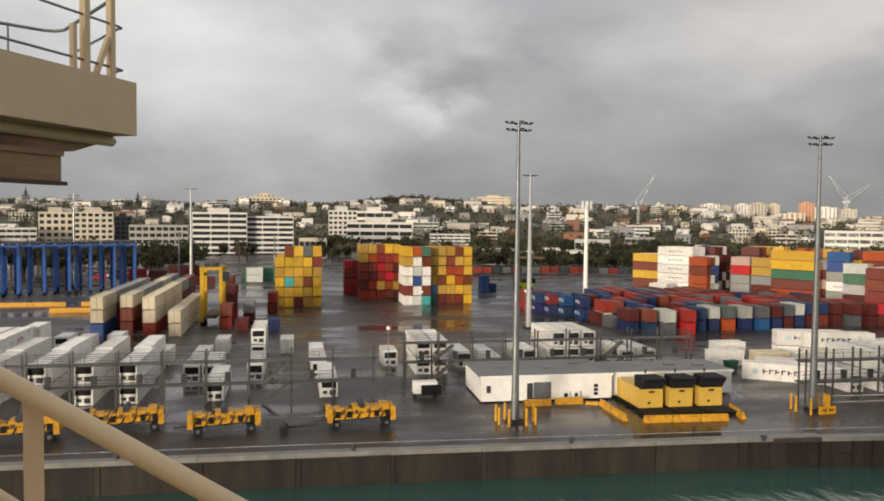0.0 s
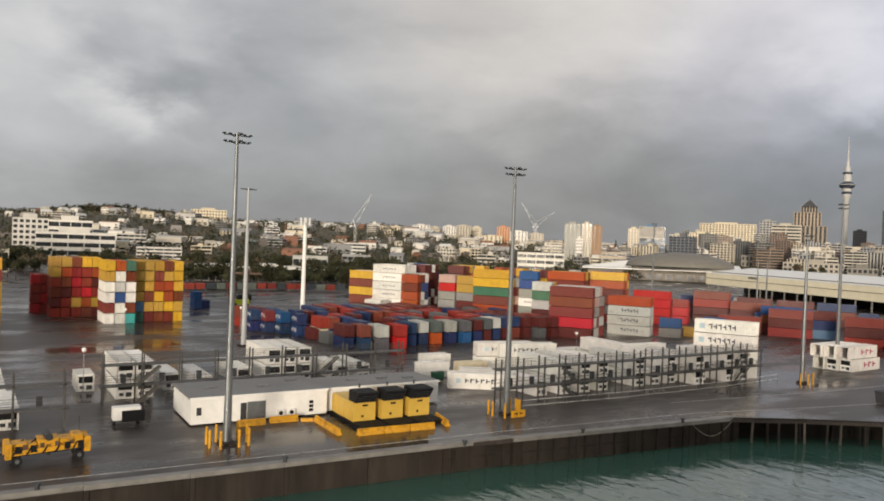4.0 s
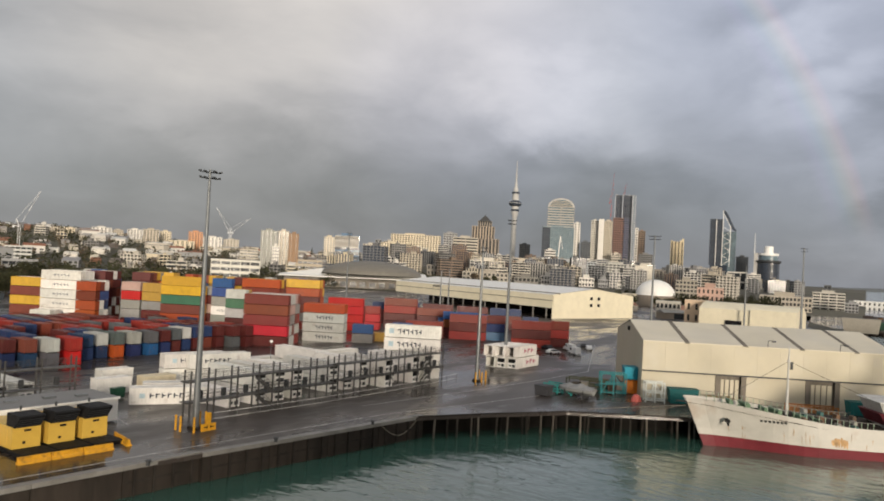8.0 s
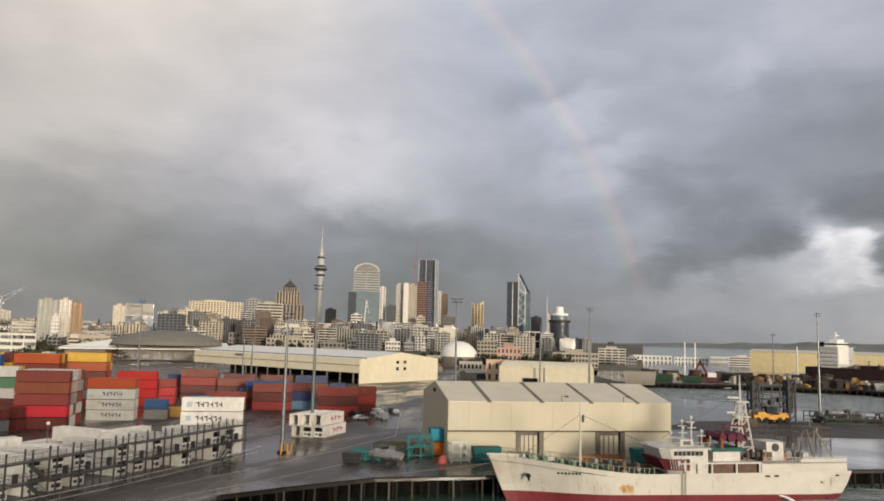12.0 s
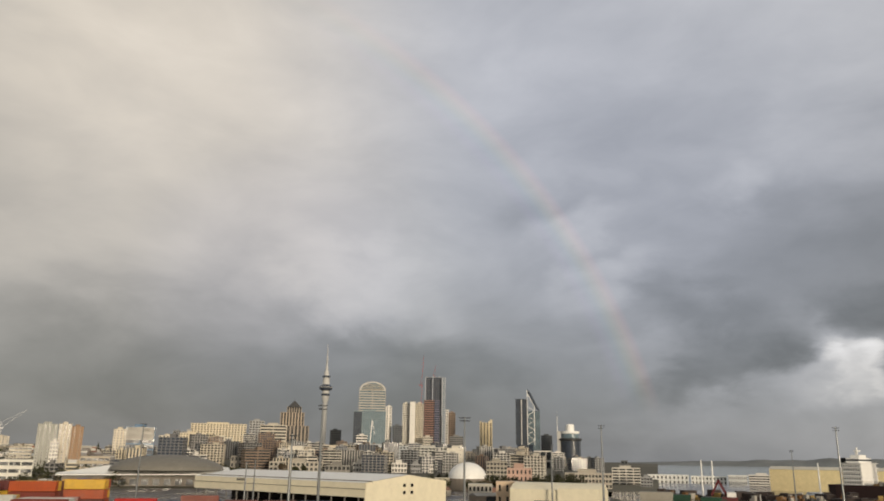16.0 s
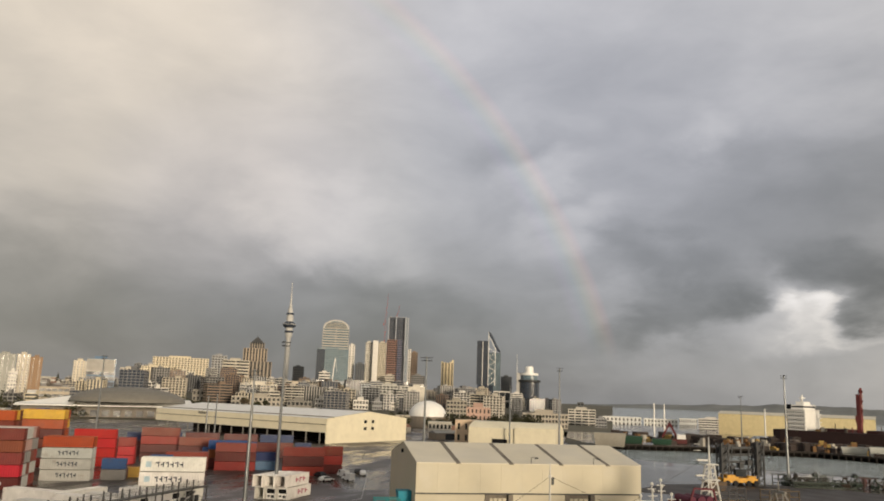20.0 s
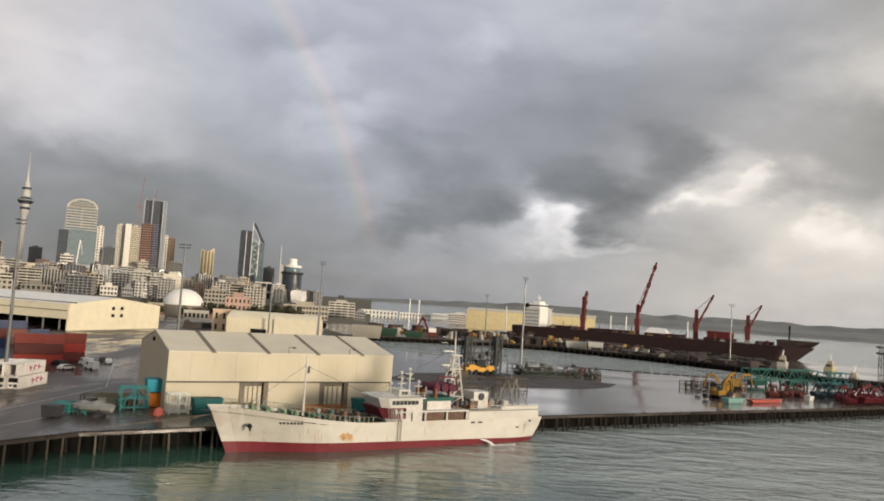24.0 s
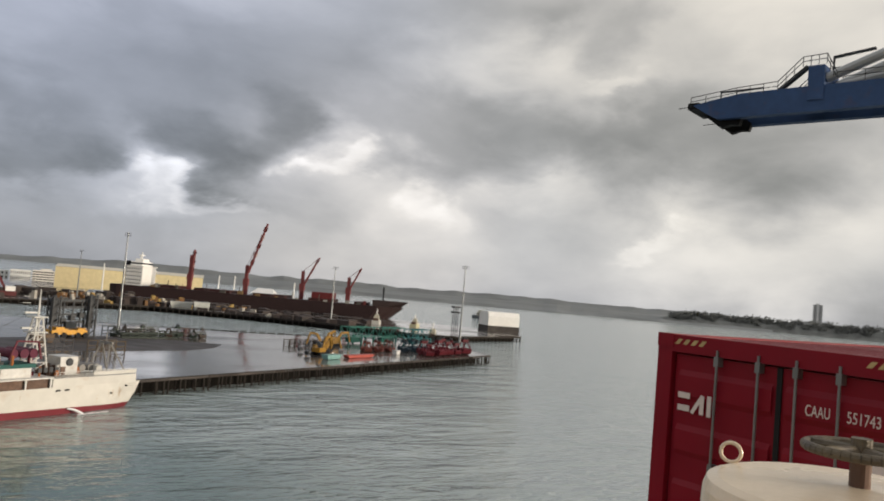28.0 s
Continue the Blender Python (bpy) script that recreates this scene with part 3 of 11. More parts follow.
prism(bm, [pier(-60, 2), pier(-4, -1.0), pier(170, -0.4), pier(189, 24), pier(195, 30), pier(175, 61), (324, -82), (349, 8), (362, 42), (330, 60), (262, 84), pier(-60, 60)], -0.4, 0.02)
solid("wharf_deck", bm, DECK, "wet pale concrete deck of the pier", "wharf", kind="structure")

bm = fresh()
prism(bm, [(230.4, -11.7), (242.4, -43.3), (254, -54), (267, -59.6), (276, -47), (280, -20), (258, 11.8), (231, 20.3)], 0.02, 0.06)
solid("dry_deck_strip", bm, DARK_DECK, "dark drier patch of raised asphalt on the pier deck", "wharf", kind="structure")


def along(points, step, start=0.0):
    """Places and headings every step metres along a line of points."""
    out, carry = [], start
    for a, b in zip(points, points[1:]):
        a, b = Vector(a), Vector(b)
        d = b - a
        while carry < d.length:
            p = a + d.normalized() * carry
            out.append((p.x, p.y, math.atan2(d.y, d.x)))
            carry += step
        carry -= d.length
    return out


# solid quay wall in bays, with a pale cope and a rail along it
wall = thing("quay_wall", pose(0, 0, 0), "stained concrete quay wall with the ship's shade in its colour", "quay wall", kind="structure")
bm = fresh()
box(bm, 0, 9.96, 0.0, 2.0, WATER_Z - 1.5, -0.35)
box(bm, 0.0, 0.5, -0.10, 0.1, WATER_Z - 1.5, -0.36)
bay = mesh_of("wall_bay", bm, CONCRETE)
bm = fresh()
box(bm, 0, 9.96, -0.25, 0.9, -0.35, 0.16)
cope_mesh = mesh_of("cope", bm, COPE)
bm = fresh()
box(bm, 0, 9.96, -0.02, 0.30, -2.0, -1.7)
for k in range(4):
    box(bm, 1.2 + k * 2.5, 1.45 + k * 2.5, -0.30, 0.1, WATER_Z, -0.36)
fender = mesh_of("fender_posts", bm, DARK_TIMBER)
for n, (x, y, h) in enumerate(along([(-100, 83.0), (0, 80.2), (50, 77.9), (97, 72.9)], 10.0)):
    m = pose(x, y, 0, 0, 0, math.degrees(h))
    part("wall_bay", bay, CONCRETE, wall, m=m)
    part("cope", cope_mesh, COPE, wall, "pale wet concrete cope" if n == 0 else "", m=m)
    if x > 40:
        part("fender_posts", fender, DARK_TIMBER, wall, m=m)

# piled wharf and pier: timber piles under an edge beam, a near-black block painting the shade behind
LINE_PILES = [(97, 72.9)] + CORNER + [PIER_START, pier(-3, -2.0), PIER_END]
pier_thing = thing("piled_wharf", pose(0, 0, 0), "timber-piled wharf and pier edge over dark water", "wharf", kind="structure")
bm = fresh()
for a, b in zip(LINE_PILES, LINE_PILES[1:]):
    a, b = Vector(a), Vector(b)
    d = (b - a).normalized()
    n = Vector((-d.y, d.x))
    beam(bm, (*(a + n * 0.25), -0.22), (*(b + n * 0.25), -0.22), 0.4, 0.34)
    beam(bm, (*(a + n * 0.35), 0.09), (*(b + n * 0.35), 0.09), 0.28, 0.18)
a, b = Vector(PIER_END), Vector(pier(190, 24))
beam(bm, (*a, -0.27), (*b, -0.27), 0.5, 0.5)
part("edge_beam", bm, DARK_TIMBER, pier_thing, "dark wet timber edge beam")
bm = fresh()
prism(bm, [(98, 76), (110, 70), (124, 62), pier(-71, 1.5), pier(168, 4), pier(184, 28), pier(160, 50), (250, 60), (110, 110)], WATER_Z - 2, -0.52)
part("inner_bank", bm, VOID, pier_thing, "near-black block painted as the shade under the deck")
bm = fresh()
bar(bm, (0, 0, WATER_Z - 2), (0, 0, -0.35), 0.20, 8, 0.17)
pile = mesh_of("pile", bm, PILE_TIMBER)
bm = fresh()
bar(bm, (0, 0, WATER_Z - 2), (0, 0, -0.5), 0.2, 6)
rear_pile = mesh_of("pile", bm, DARK_TIMBER)
bm = fresh()
bar(bm, (0, 0, WATER_Z - 2), (0, 0, -0.35), 0.24, 8, 0.20)
dark_pile = mesh_of("pile", bm, DARK_TIMBER)
random.seed(5)
for x, y, h in along(LINE_PILES, 2.35, 1.0) + along([PIER_END, pier(190, 24)], 2.2, 1.0):
    slip = random.uniform(-0.9, 0.9)
    part("pile", pile if x < 150 else dark_pile, PILE_TIMBER if x < 150 else DARK_TIMBER, pier_thing, m=pose(x - 0.2 * math.sin(-h) + slip * math.cos(h), y + slip * math.sin(h) + random.uniform(0, 0.35), random.uniform(-0.15, 0), random.uniform(-2, 2), random.uniform(-2, 2), 0))
for x, y, h in along([(100, 74.4), (111, 68.6), (123, 60.5), pier(-70, 0), pier(165, 1.8)], 5.3, 0.4):
    part("pile", rear_pile, DARK_TIMBER, pier_thing, m=pose(x, y, 0, random.uniform(-3, 3), random.uniform(-3, 3), 0))

# far cargo wharf with log stacks behind the basin
FAR_EDGE = [(478, 66), (500, 10), (508, -66), (470, -120), (434, -157), (385, -190), (378, -215), (410, -282)]
FAR_BACK = [(455, -310), (524, -257), (633, -64), (650, -36), (900, -60), (900, 220), (620, 130), (540, 90)]
bm = fresh()
prism(bm, FAR_EDGE + FAR_BACK, -1.0, 0.0)
solid("far_wharf_deck", bm, DECK, "wet deck of the bulk cargo wharf across the basin", "wharf", kind="structure")
bm = fresh()
for a, b in zip(FAR_EDGE + FAR_BACK[:1], FAR_EDGE[1:] + FAR_BACK[:1]):
    if a != b:
        beam(bm, (*a, -0.6), (*b, -0.6), 0.6, 1.1)
far_wharf = thing("far_wharf_edge", pose(0, 0, 0), "dark timber-piled edge of the bulk cargo wharf", "wharf", kind="structure")
part("edge_beam", bm, DARK_TIMBER, far_wharf)
# same near-black blocks for the shade under the far wharf
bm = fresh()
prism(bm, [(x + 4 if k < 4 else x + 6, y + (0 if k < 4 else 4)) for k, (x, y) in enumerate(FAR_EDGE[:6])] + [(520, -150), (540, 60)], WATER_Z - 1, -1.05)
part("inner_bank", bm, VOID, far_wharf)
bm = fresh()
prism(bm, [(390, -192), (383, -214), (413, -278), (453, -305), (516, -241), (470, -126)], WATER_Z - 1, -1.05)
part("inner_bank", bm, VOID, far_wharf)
bm = fresh()
bar(bm, (0, 0, WATER_Z - 1), (0, 0, -0.5), 0.42, 6)
far_pile = mesh_of("pile", bm, DARK_TIMBER)
for x, y, h in along(FAR_EDGE, 4.2, 1.0):
    part("pile", far_pile, PILE_TIMBER, far_wharf, m=pose(x, y, 0))

# the ship's own deck under the camera and the quay that its crane stands on, behind the view
bm = fresh()
prism(bm, [(-30, -60), (20, -60), (20, -22), (6.4, -6.8), (6.2, -4.5), (3, 2.9), (-30, 2.9)], 21.5, 21.88)
solid("ship_deck", bm, BEIGE, "beige steel deck of the ship under the camera", "deck", kind="structure")
bm = fresh()
box(bm, -2, 4, -58, -3, WATER_Z - 1, 21.5)
solid("ship_side", bm, BEIGE, "beige steel body carrying the ship's deck", "hull", kind="structure")
# unseen block, added and sized to keep the sun off the rail
bm = fresh()
box(bm, -14, -4.2, -6.0, -0.6, 21.88, 29.0)
solid("bridge_house", bm, BEIGE, "unseen beige bridge house block added behind the camera to shade the rail", "deckhouse", kind="structure")
bm = fresh()
box(bm, -140, 8, -200, -62, WATER_Z - 1, 0.0)
solid("rear_quay", bm, COPE, "plain concrete quay behind the ship", "quay", kind="structure")

# distant shores, with the haze mixed into their grey colours
bm = fresh()
def shore(bearing, r):
    crest = 31 + 20 * noise.noise(Vector((bearing * 0.10, 3.0, 0))) + 10 * noise.noise(Vector((bearing * 0.7, 8.0, 0)))
    return -6 + max(0, crest) * smooth(4150, 4400, r) * smooth(78, 96, bearing) * (1 - 0.25 * smooth(112, 130, bearing)) + 8 * smooth(4150, 4200, r) * (1 - smooth(92, 97, bearing)) + (10 + 3 * noise.noise(Vector((bearing * 0.8, 2.0, 0)))) * smooth(1780 + 90 * noise.noise(Vector((bearing * 0.35, 5.0, 0))), 1980, r) * smooth(92, 97, bearing)
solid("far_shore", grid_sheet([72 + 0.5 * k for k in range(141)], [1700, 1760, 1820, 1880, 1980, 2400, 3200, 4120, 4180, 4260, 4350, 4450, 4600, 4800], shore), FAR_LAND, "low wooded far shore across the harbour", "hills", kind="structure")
def headland(bearing, r):
    k = smooth(134.2, 136.5, bearing)
    return -8 + (13 + 12 * k + 5 * noise.noise(Vector((bearing * 0.9, 1.0, 0)))) * smooth(1900, 1990, r) * smooth(133.6, 134.6, bearing)
solid("headland", grid_sheet([133 + 0.3 * k for k in range(140)], [1880, 1920, 1960, 2000, 2080, 2200], headland), HAZY_LEAF, "tree-covered headland beyond the water, greyed by painted haze", "hills", kind="structure")
# ---- container yard ----
L40, L20, CW, CH = 12.19, 6.06, 2.44, 2.80
COL = dict(red=(0.25, 0.028, 0.020), maroon=(0.095, 0.018, 0.016), orange=(0.34, 0.064, 0.016), brick=(0.175, 0.040, 0.023), yellow=(0.56, 0.335, 0.030),
           mustard=(0.44, 0.265, 0.05), white=(0.71, 0.69, 0.65), grey=(0.25, 0.25, 0.24), blue=(0.026, 0.075, 0.22), navy=(0.018, 0.036, 0.105),
           lblue=(0.09, 0.19, 0.30), green=(0.05, 0.14, 0.09), cream=(0.60, 0.53, 0.38), pink=(0.44, 0.29, 0.26), teal=(0.06, 0.32, 0.32),
           dgrey=(0.10, 0.105, 0.11), bright=(0.43, 0.016, 0.022), silver=(0.46, 0.46, 0.44))


def corrugated(bm, length):
    """Ribbed sides, roof and frame of a container lying along x, its doors at x = 0."""
    h, w = CH - 0.15, CW / 2
    for y, s in ((-w, 1), (w, -1)):
        n = round(length / 0.56)
        xs = [0.16 + (length - 0.32) * k / (2 * n) for k in range(2 * n + 1)]
        lo, hi = [], []
        for k, x in enumerate(xs):
            yy = y + s * (0.02 if k % 2 == 0 else 0.065)
            lo.append(bm.verts.new((x, yy, 0.16)))
            hi.append(bm.verts.new((x, yy, h - 0.12)))
        for k in range(2 * n):
            bm.faces.new((lo[k], lo[k + 1], hi[k + 1], hi[k]) if s > 0 else (lo[k + 1], lo[k], hi[k], hi[k + 1]))
        box(bm, 0, length, y if s > 0 else y - 0.10, y + 0.10 if s > 0 else y, 0.0, 0.17)
        box(bm, 0, length, y if s > 0 else y - 0.09, y + 0.09 if s > 0 else y, h - 0.13, h)
        for x in (0, length - 0.17):
            box(bm, x, x + 0.17, y if s > 0 else y - 0.16, y + 0.16 if s > 0 else y, 0.17, h - 0.13)
    n = round(length / 1.1)
    for k in range(n):
        x = length * k / n
        box(bm, x + 0.1, x + length / n * 0.62, -w + 0.09, w - 0.09, h - 0.09, h - 0.035)
    box(bm, 0.1, length - 0.1, -w + 0.09, w - 0.09, h - 0.14, h - 0.07)
    box(bm, length - 0.12, length - 0.04, -w + 0.15, w - 0.15, 0.05, h - 0.05)
    for y in (-0.8, -0.4, 0, 0.4, 0.8):
        box(bm, length - 0.04, length - 0.005, y - 0.12, y + 0.12, 0.2, h - 0.2)
    box(bm, 0, length, -w + 0.1, w - 0.1, 0.05, 0.14)


def body_mesh(length):
    bm = fresh()
    corrugated(bm, length)
    return mesh_of("container_body", bm, CONTAINER)


BODY = {L40: body_mesh(L40), L20: body_mesh(L20)}
bm = fresh()
w = CW / 2
box(bm, 0.05, 0.11, -w + 0.18, -0.03, 0.18, CH - 0.30)
for z in (0.5, 1.1, 1.7, 2.25):
    box(bm, 0.02, 0.05, -w + 0.2, -0.05, z, z + 0.12)
for y in (-0.92, -0.34):
    box(bm, -0.012, 0.03, y - 0.03, y + 0.03, 0.12, CH - 0.1)
DOOR = mesh_of("container_door", bm, CONTAINER)
bm = fresh()
box(bm, 0.02, 0.10, -w + 0.12, w - 0.12, 0.1, CH - 0.08)
REEFER_FRONT = mesh_of("refrigeration_panel", bm, WHITE)
bm = fresh()
box(bm, -0.03, 0.03, -0.98, 0.98, 1.38, 2.36)
for x, y in ((-0.04, -0.45), (-0.04, 0.45)):
    bar(bm, (x - 0.01, y, 1.85), (x + 0.02, y, 1.85), 0.33, 12)
GRILLE = mesh_of("fan_grille", bm, BLACK)
bm = fresh()
box(bm, -0.02, 0.03, -0.9, -0.1, 0.35, 1.0)
box(bm, -0.02, 0.03, 0.2, 0.8, 0.5, 0.95)
REEFER_BOX = mesh_of("control_box", bm, DARK_STEEL)
NAMES = dict(red="red", maroon="dark red", orange="orange-red", brick="brick red", yellow="yellow", mustard="mustard yellow", white="white", grey="grey", blue="blue",
             navy="navy blue", lblue="light blue", green="green", cream="cream", pink="faded pink", teal="turquoise", dgrey="dark grey", bright="bright red", silver="pale grey")
random.seed(11)


def shade_of(colour):
    c = COL[colour]
    k = random.uniform(0.82, 1.15)
    return tuple(min(0.85, v * k + random.uniform(-0.01, 0.01)) if v > 0.02 else v for v in c)


def container(x, y, z, turn, colour, length=L40, where="stacked in the container yard", reefer=False, doors=True, group="stacked containers"):
    """A shipping container with its door end at x, y and its length along the heading turn, in degrees."""
    ob = new("reefer_container" if reefer else "shipping_container", BODY[length])
    ob.matrix_basis = pose(x + random.uniform(-0.04, 0.04), y + random.uniform(-0.04, 0.04), z, 0, 0, turn + random.uniform(-0.3, 0.3))
    tint = shade_of(colour)
    ob.color = (*tint, 1)
    size = "forty-foot" if length == L40 else "twenty-foot"
    tagged(ob, f"{NAMES[colour]} {size} {'reefer ' if reefer else 'steel '}container {where}", "shipping container", group)
    if reefer:
        f = part("refrigeration_panel", REEFER_FRONT, WHITE, ob, "white refrigeration unit panel")
        part("fan_grille", GRILLE, BLACK, f, "black fan grille")
        part("control_box", REEFER_BOX, DARK_STEEL, f)
    elif doors:
        part("container_door", DOOR, CONTAINER, ob, colour=tint)
        part("container_door", DOOR, CONTAINER, ob, colour=tint, m=Matrix.Diagonal((1, -1, 1, 1)))
    return ob


JOINED = {}


def far_container(x, y, z, turn, colour, length):
    """A container of the rows further back, kept for the one joined object of its colour."""
    JOINED.setdefault(colour, []).append((length, pose(x, y, z, 0, 0, turn)))


def join_far():
    order = sorted(JOINED)
    verts, faces, slots = [], [], []
    for n, colour in enumerate(order):
        for length, m in JOINED[colour]:
            for me, flip in ((BODY[length], 1), (DOOR, 1), (DOOR, -1)):
                start = len(verts)
                verts += [m @ Vector((v.co.x, v.co.y * flip, v.co.z)) for v in me.vertices]
                faces += [[start + i for i in p.vertices][::flip] for p in me.polygons]
                slots += [n] * len(me.polygons)
    me = bpy.data.meshes.new("rear_containers")
    me.from_pydata(verts, [], faces)
    for colour in order:
        me.materials.append(material("rear_paint_" + colour, COL[colour], 0.5, 0.0, 0.12, 0.9, stain=(0.16, 0.075, 0.04), stain_amount=0.22))
    me.polygons.foreach_set("material_index", slots)
    tagged(new("rear_containers", me), "further rows of stacked steel containers in many colours", "shipping containers", kind="stuff")


def logo_bars(ob, x0, x1, z0, z1, colour, side=-1, letters=6, emblem=None):
    """A lettering-sized row of plain upright bars on a container's long side."""
    step = (x1 - x0) / letters
    y = side * (CW / 2 + 0.004)
    y0, y1 = min(y, y + side * 0.012), max(y, y + side * 0.012)
    for k in range(letters):
        bm = fresh()
        xa = x0 + k * step
        box(bm, xa, xa + step * 0.24, y0, y1, z0, z1)
        box(bm, xa + step * 0.24, xa + step * 0.72, y0, y1, z0 + (z1 - z0) * (0.38 + 0.3 * (k % 2)), z1 - (z1 - z0) * (0.38 - 0.3 * (k % 2)))
        part("lettering_bar", bm, PAINT, ob, "plain dark bar in place of a letter", colour=colour)
    if emblem:
        bm = fresh()
        box(bm, emblem[0], emblem[1], y0, y1, z0, z1)
        part("emblem_panel", bm, PAINT, ob, "pale blue square emblem panel", colour=(0.45, 0.58, 0.64))


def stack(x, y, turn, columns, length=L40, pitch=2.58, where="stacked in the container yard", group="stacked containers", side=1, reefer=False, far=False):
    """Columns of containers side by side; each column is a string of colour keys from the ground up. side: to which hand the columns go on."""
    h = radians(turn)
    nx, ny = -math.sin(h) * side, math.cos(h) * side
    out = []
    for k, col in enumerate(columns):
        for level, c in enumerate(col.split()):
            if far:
                far_container(x + nx * pitch * k, y + ny * pitch * k, level * CH, turn, c, length)
                continue
            out.append(container(x + nx * pitch * k, y + ny * pitch * k, level * CH, turn, c, length, where, group=group, reefer=reefer))
    return out


MIX = "red maroon brick orange grey navy blue white maroon red dgrey lblue".split()


def colours(n, palette=MIX):
    return " ".join(random.choice(palette) for _ in range(n))


# yellow stack, door ends to the quay
stack(-4.6, 214, 90, ["mustard yellow yellow mustard yellow", "yellow yellow teal yellow yellow brick", "maroon yellow mustard yellow yellow yellow", "mustard mustard brick yellow yellow dgrey", "yellow yellow yellow mustard brick yellow"], side=-1, where="in the tall yellow stack", group="yellow stack")
for k in range(5):
    stack(-4.6 + 2.52 * k, 227, 90, [colours(5, ["yellow", "mustard", "brick"])], far=True)
# large mixed stack: red wing, yellow wing, white and blue front columns
stack(16.5, 247, 90, ["bright red red bright", "red bright red red"], side=-1, length=L20, far=True)
stack(20.5, 233, 90, ["red maroon brick red mustard mustard", "red red maroon brick orange mustard", "red mustard red bright red brick", "brick orange bright red red yellow", "maroon mustard red maroon orange yellow"], side=-1, group="mixed stack", where="in the mixed stack")
stack(31.6, 214.5, 90, ["white brick white white mustard yellow", "white white blue silver white orange", "teal brick white white brick green"], side=-1, group="mixed stack", where="in the mixed stack's front")
stack(39.4, 217.5, 90, ["green lblue mustard mustard mustard mustard", "maroon mustard brick mustard mustard mustard", "brick mustard yellow orange brick mustard", "brick yellow orange orange mustard brick", "yellow mustard brick yellow yellow yellow"], side=-1, group="mixed stack", where="in the stack's yellow wing")
stack(64.0, 252, 90, ["blue blue", "navy"], side=-1, length=L20, group="mixed stack", where="behind the mixed stack")
# straddle rows on the left: long rows of cream and red boxes
for k, (col, n, y0) in enumerate((("blue cream cream", 4, 165.7), ("maroon brick cream", 5, 168.5), ("red cream cream", 5, 164.5), ("cream cream", 3, 163.6))):
    for j in range(n):
        cs = col if j == 0 else random.choice(("maroon maroon brick", "silver cream cream", "red maroon grey", "brick maroon grey")) if k < 3 else col
        if k == 2 and j < 3:
            cs = "red cream cream"
        stack(-40.4 + 5.2 * k, y0 + 13.0 * j, 90, [cs], group="straddle rows", where="in the long rows", far=j > 0)
stack(-15.3, 173, 90, ["red brick"], group="straddle rows", length=L20, where="beside the yellow straddle carrier")
stack(-15.6, 190, 90, ["red maroon maroon"], group="straddle rows", length=L20, where="beside the yellow straddle carrier")
stack(-18.6, 219, 90, ["red maroon brick"], group="straddle rows", length=L20)
stack(-10.8, 179, 90, ["maroon grey"], length=L20, group="straddle rows")
stack(-4.9, 167.5, 90, ["navy"], length=L20, group="straddle rows")
stack(-6.1, 199, 90, ["maroon red"], length=L20, group="straddle rows")
stack(-11.5, 168, 90, ["maroon"], length=L20, group="straddle rows")
# pale green and grey boxes lying across, far back
for k, c in enumerate(("green dgrey", "green grey")):
    stack(-21.0 + 6.2 * k, 303 + 2 * k, 0, [c], length=L20, group="straddle rows", where="at the far end of the yard")
stack(-52.0, 286, 0, ["red maroon"], length=L20, group="straddle rows", where="at the far end of the yard")
stack(-42.0, 292, 0, ["maroon"], length=L40, group="straddle rows", where="at the far end of the yard")
# two-high rows of red and blue boxes in the middle of the yard: stepped start, then an even front
FRONT = ((63.4, 191, "navy navy"), (66.0, 187.5, "navy brick"), (68.6, 183.5, "navy blue"), (71.2, 178.5, "navy navy"), (73.8, 170.5, "cream red"),
         (72.6, 154.0, "navy maroon"), (76.0, 152.4, "navy brick"), (79.8, 151.0, "dgrey silver"), (84.6, 151.2, "bright red"), (89.3, 155.0, "navy navy"), (93.4, 156.3, "navy silver"),
         (97.2, 156.0, "orange dgrey"), (101.2, 155.7, "navy grey"), (105.4, 155.4, "blue dgrey"), (109.6, 156.6, "navy maroon"), (113.6, 158.2, "maroon dgrey"), (117.5, 159.6, "navy silver"),
         (121.2, 160.2, "maroon navy"), (124.6, 160.6, "brick navy"), (128.2, 160.2, "maroon maroon"), (131.8, 158.2, "dgrey maroon"), (135.5, 157.5, "maroon maroon"))
for k, (x, y, col) in enumerate(FRONT):
    for j in range(2 if k < 4 else 3 if k < 6 else 5):
        c = col if j == 0 else " ".join(random.choice(["red", "maroon", "brick", "maroon", "red", "dgrey", "navy", "maroon", "navy"]) for _ in range(random.choice((2, 2, 2, 1, 2, 1))))
        made = stack(x + (random.uniform(-0.4, 0.4) if j else 0), y + 8.1 * j + (random.uniform(-0.6, 0.6) if j else 0), 90, [c], length=L20, group="two-high rows", where="in the two-high rows", far=j > 0 or k > 15)
        if k < 4:
            for ob in made:
                logo_bars(ob, 1.2, 4.6, 0.9, 1.9, (0.62, 0.62, 0.62), side=1, letters=3)
for k in range(9):
    stack(82.0 + 4.1 * k, 192 + (k % 3) * 2.0, 90, [colours(2, ["red", "brick", "dgrey", "maroon", "navy"])], group="two-high rows", where="in the two-high rows", far=True)
# tall stacks turned to the pier's line, front face then end columns stepping back
T = PIER_TURN


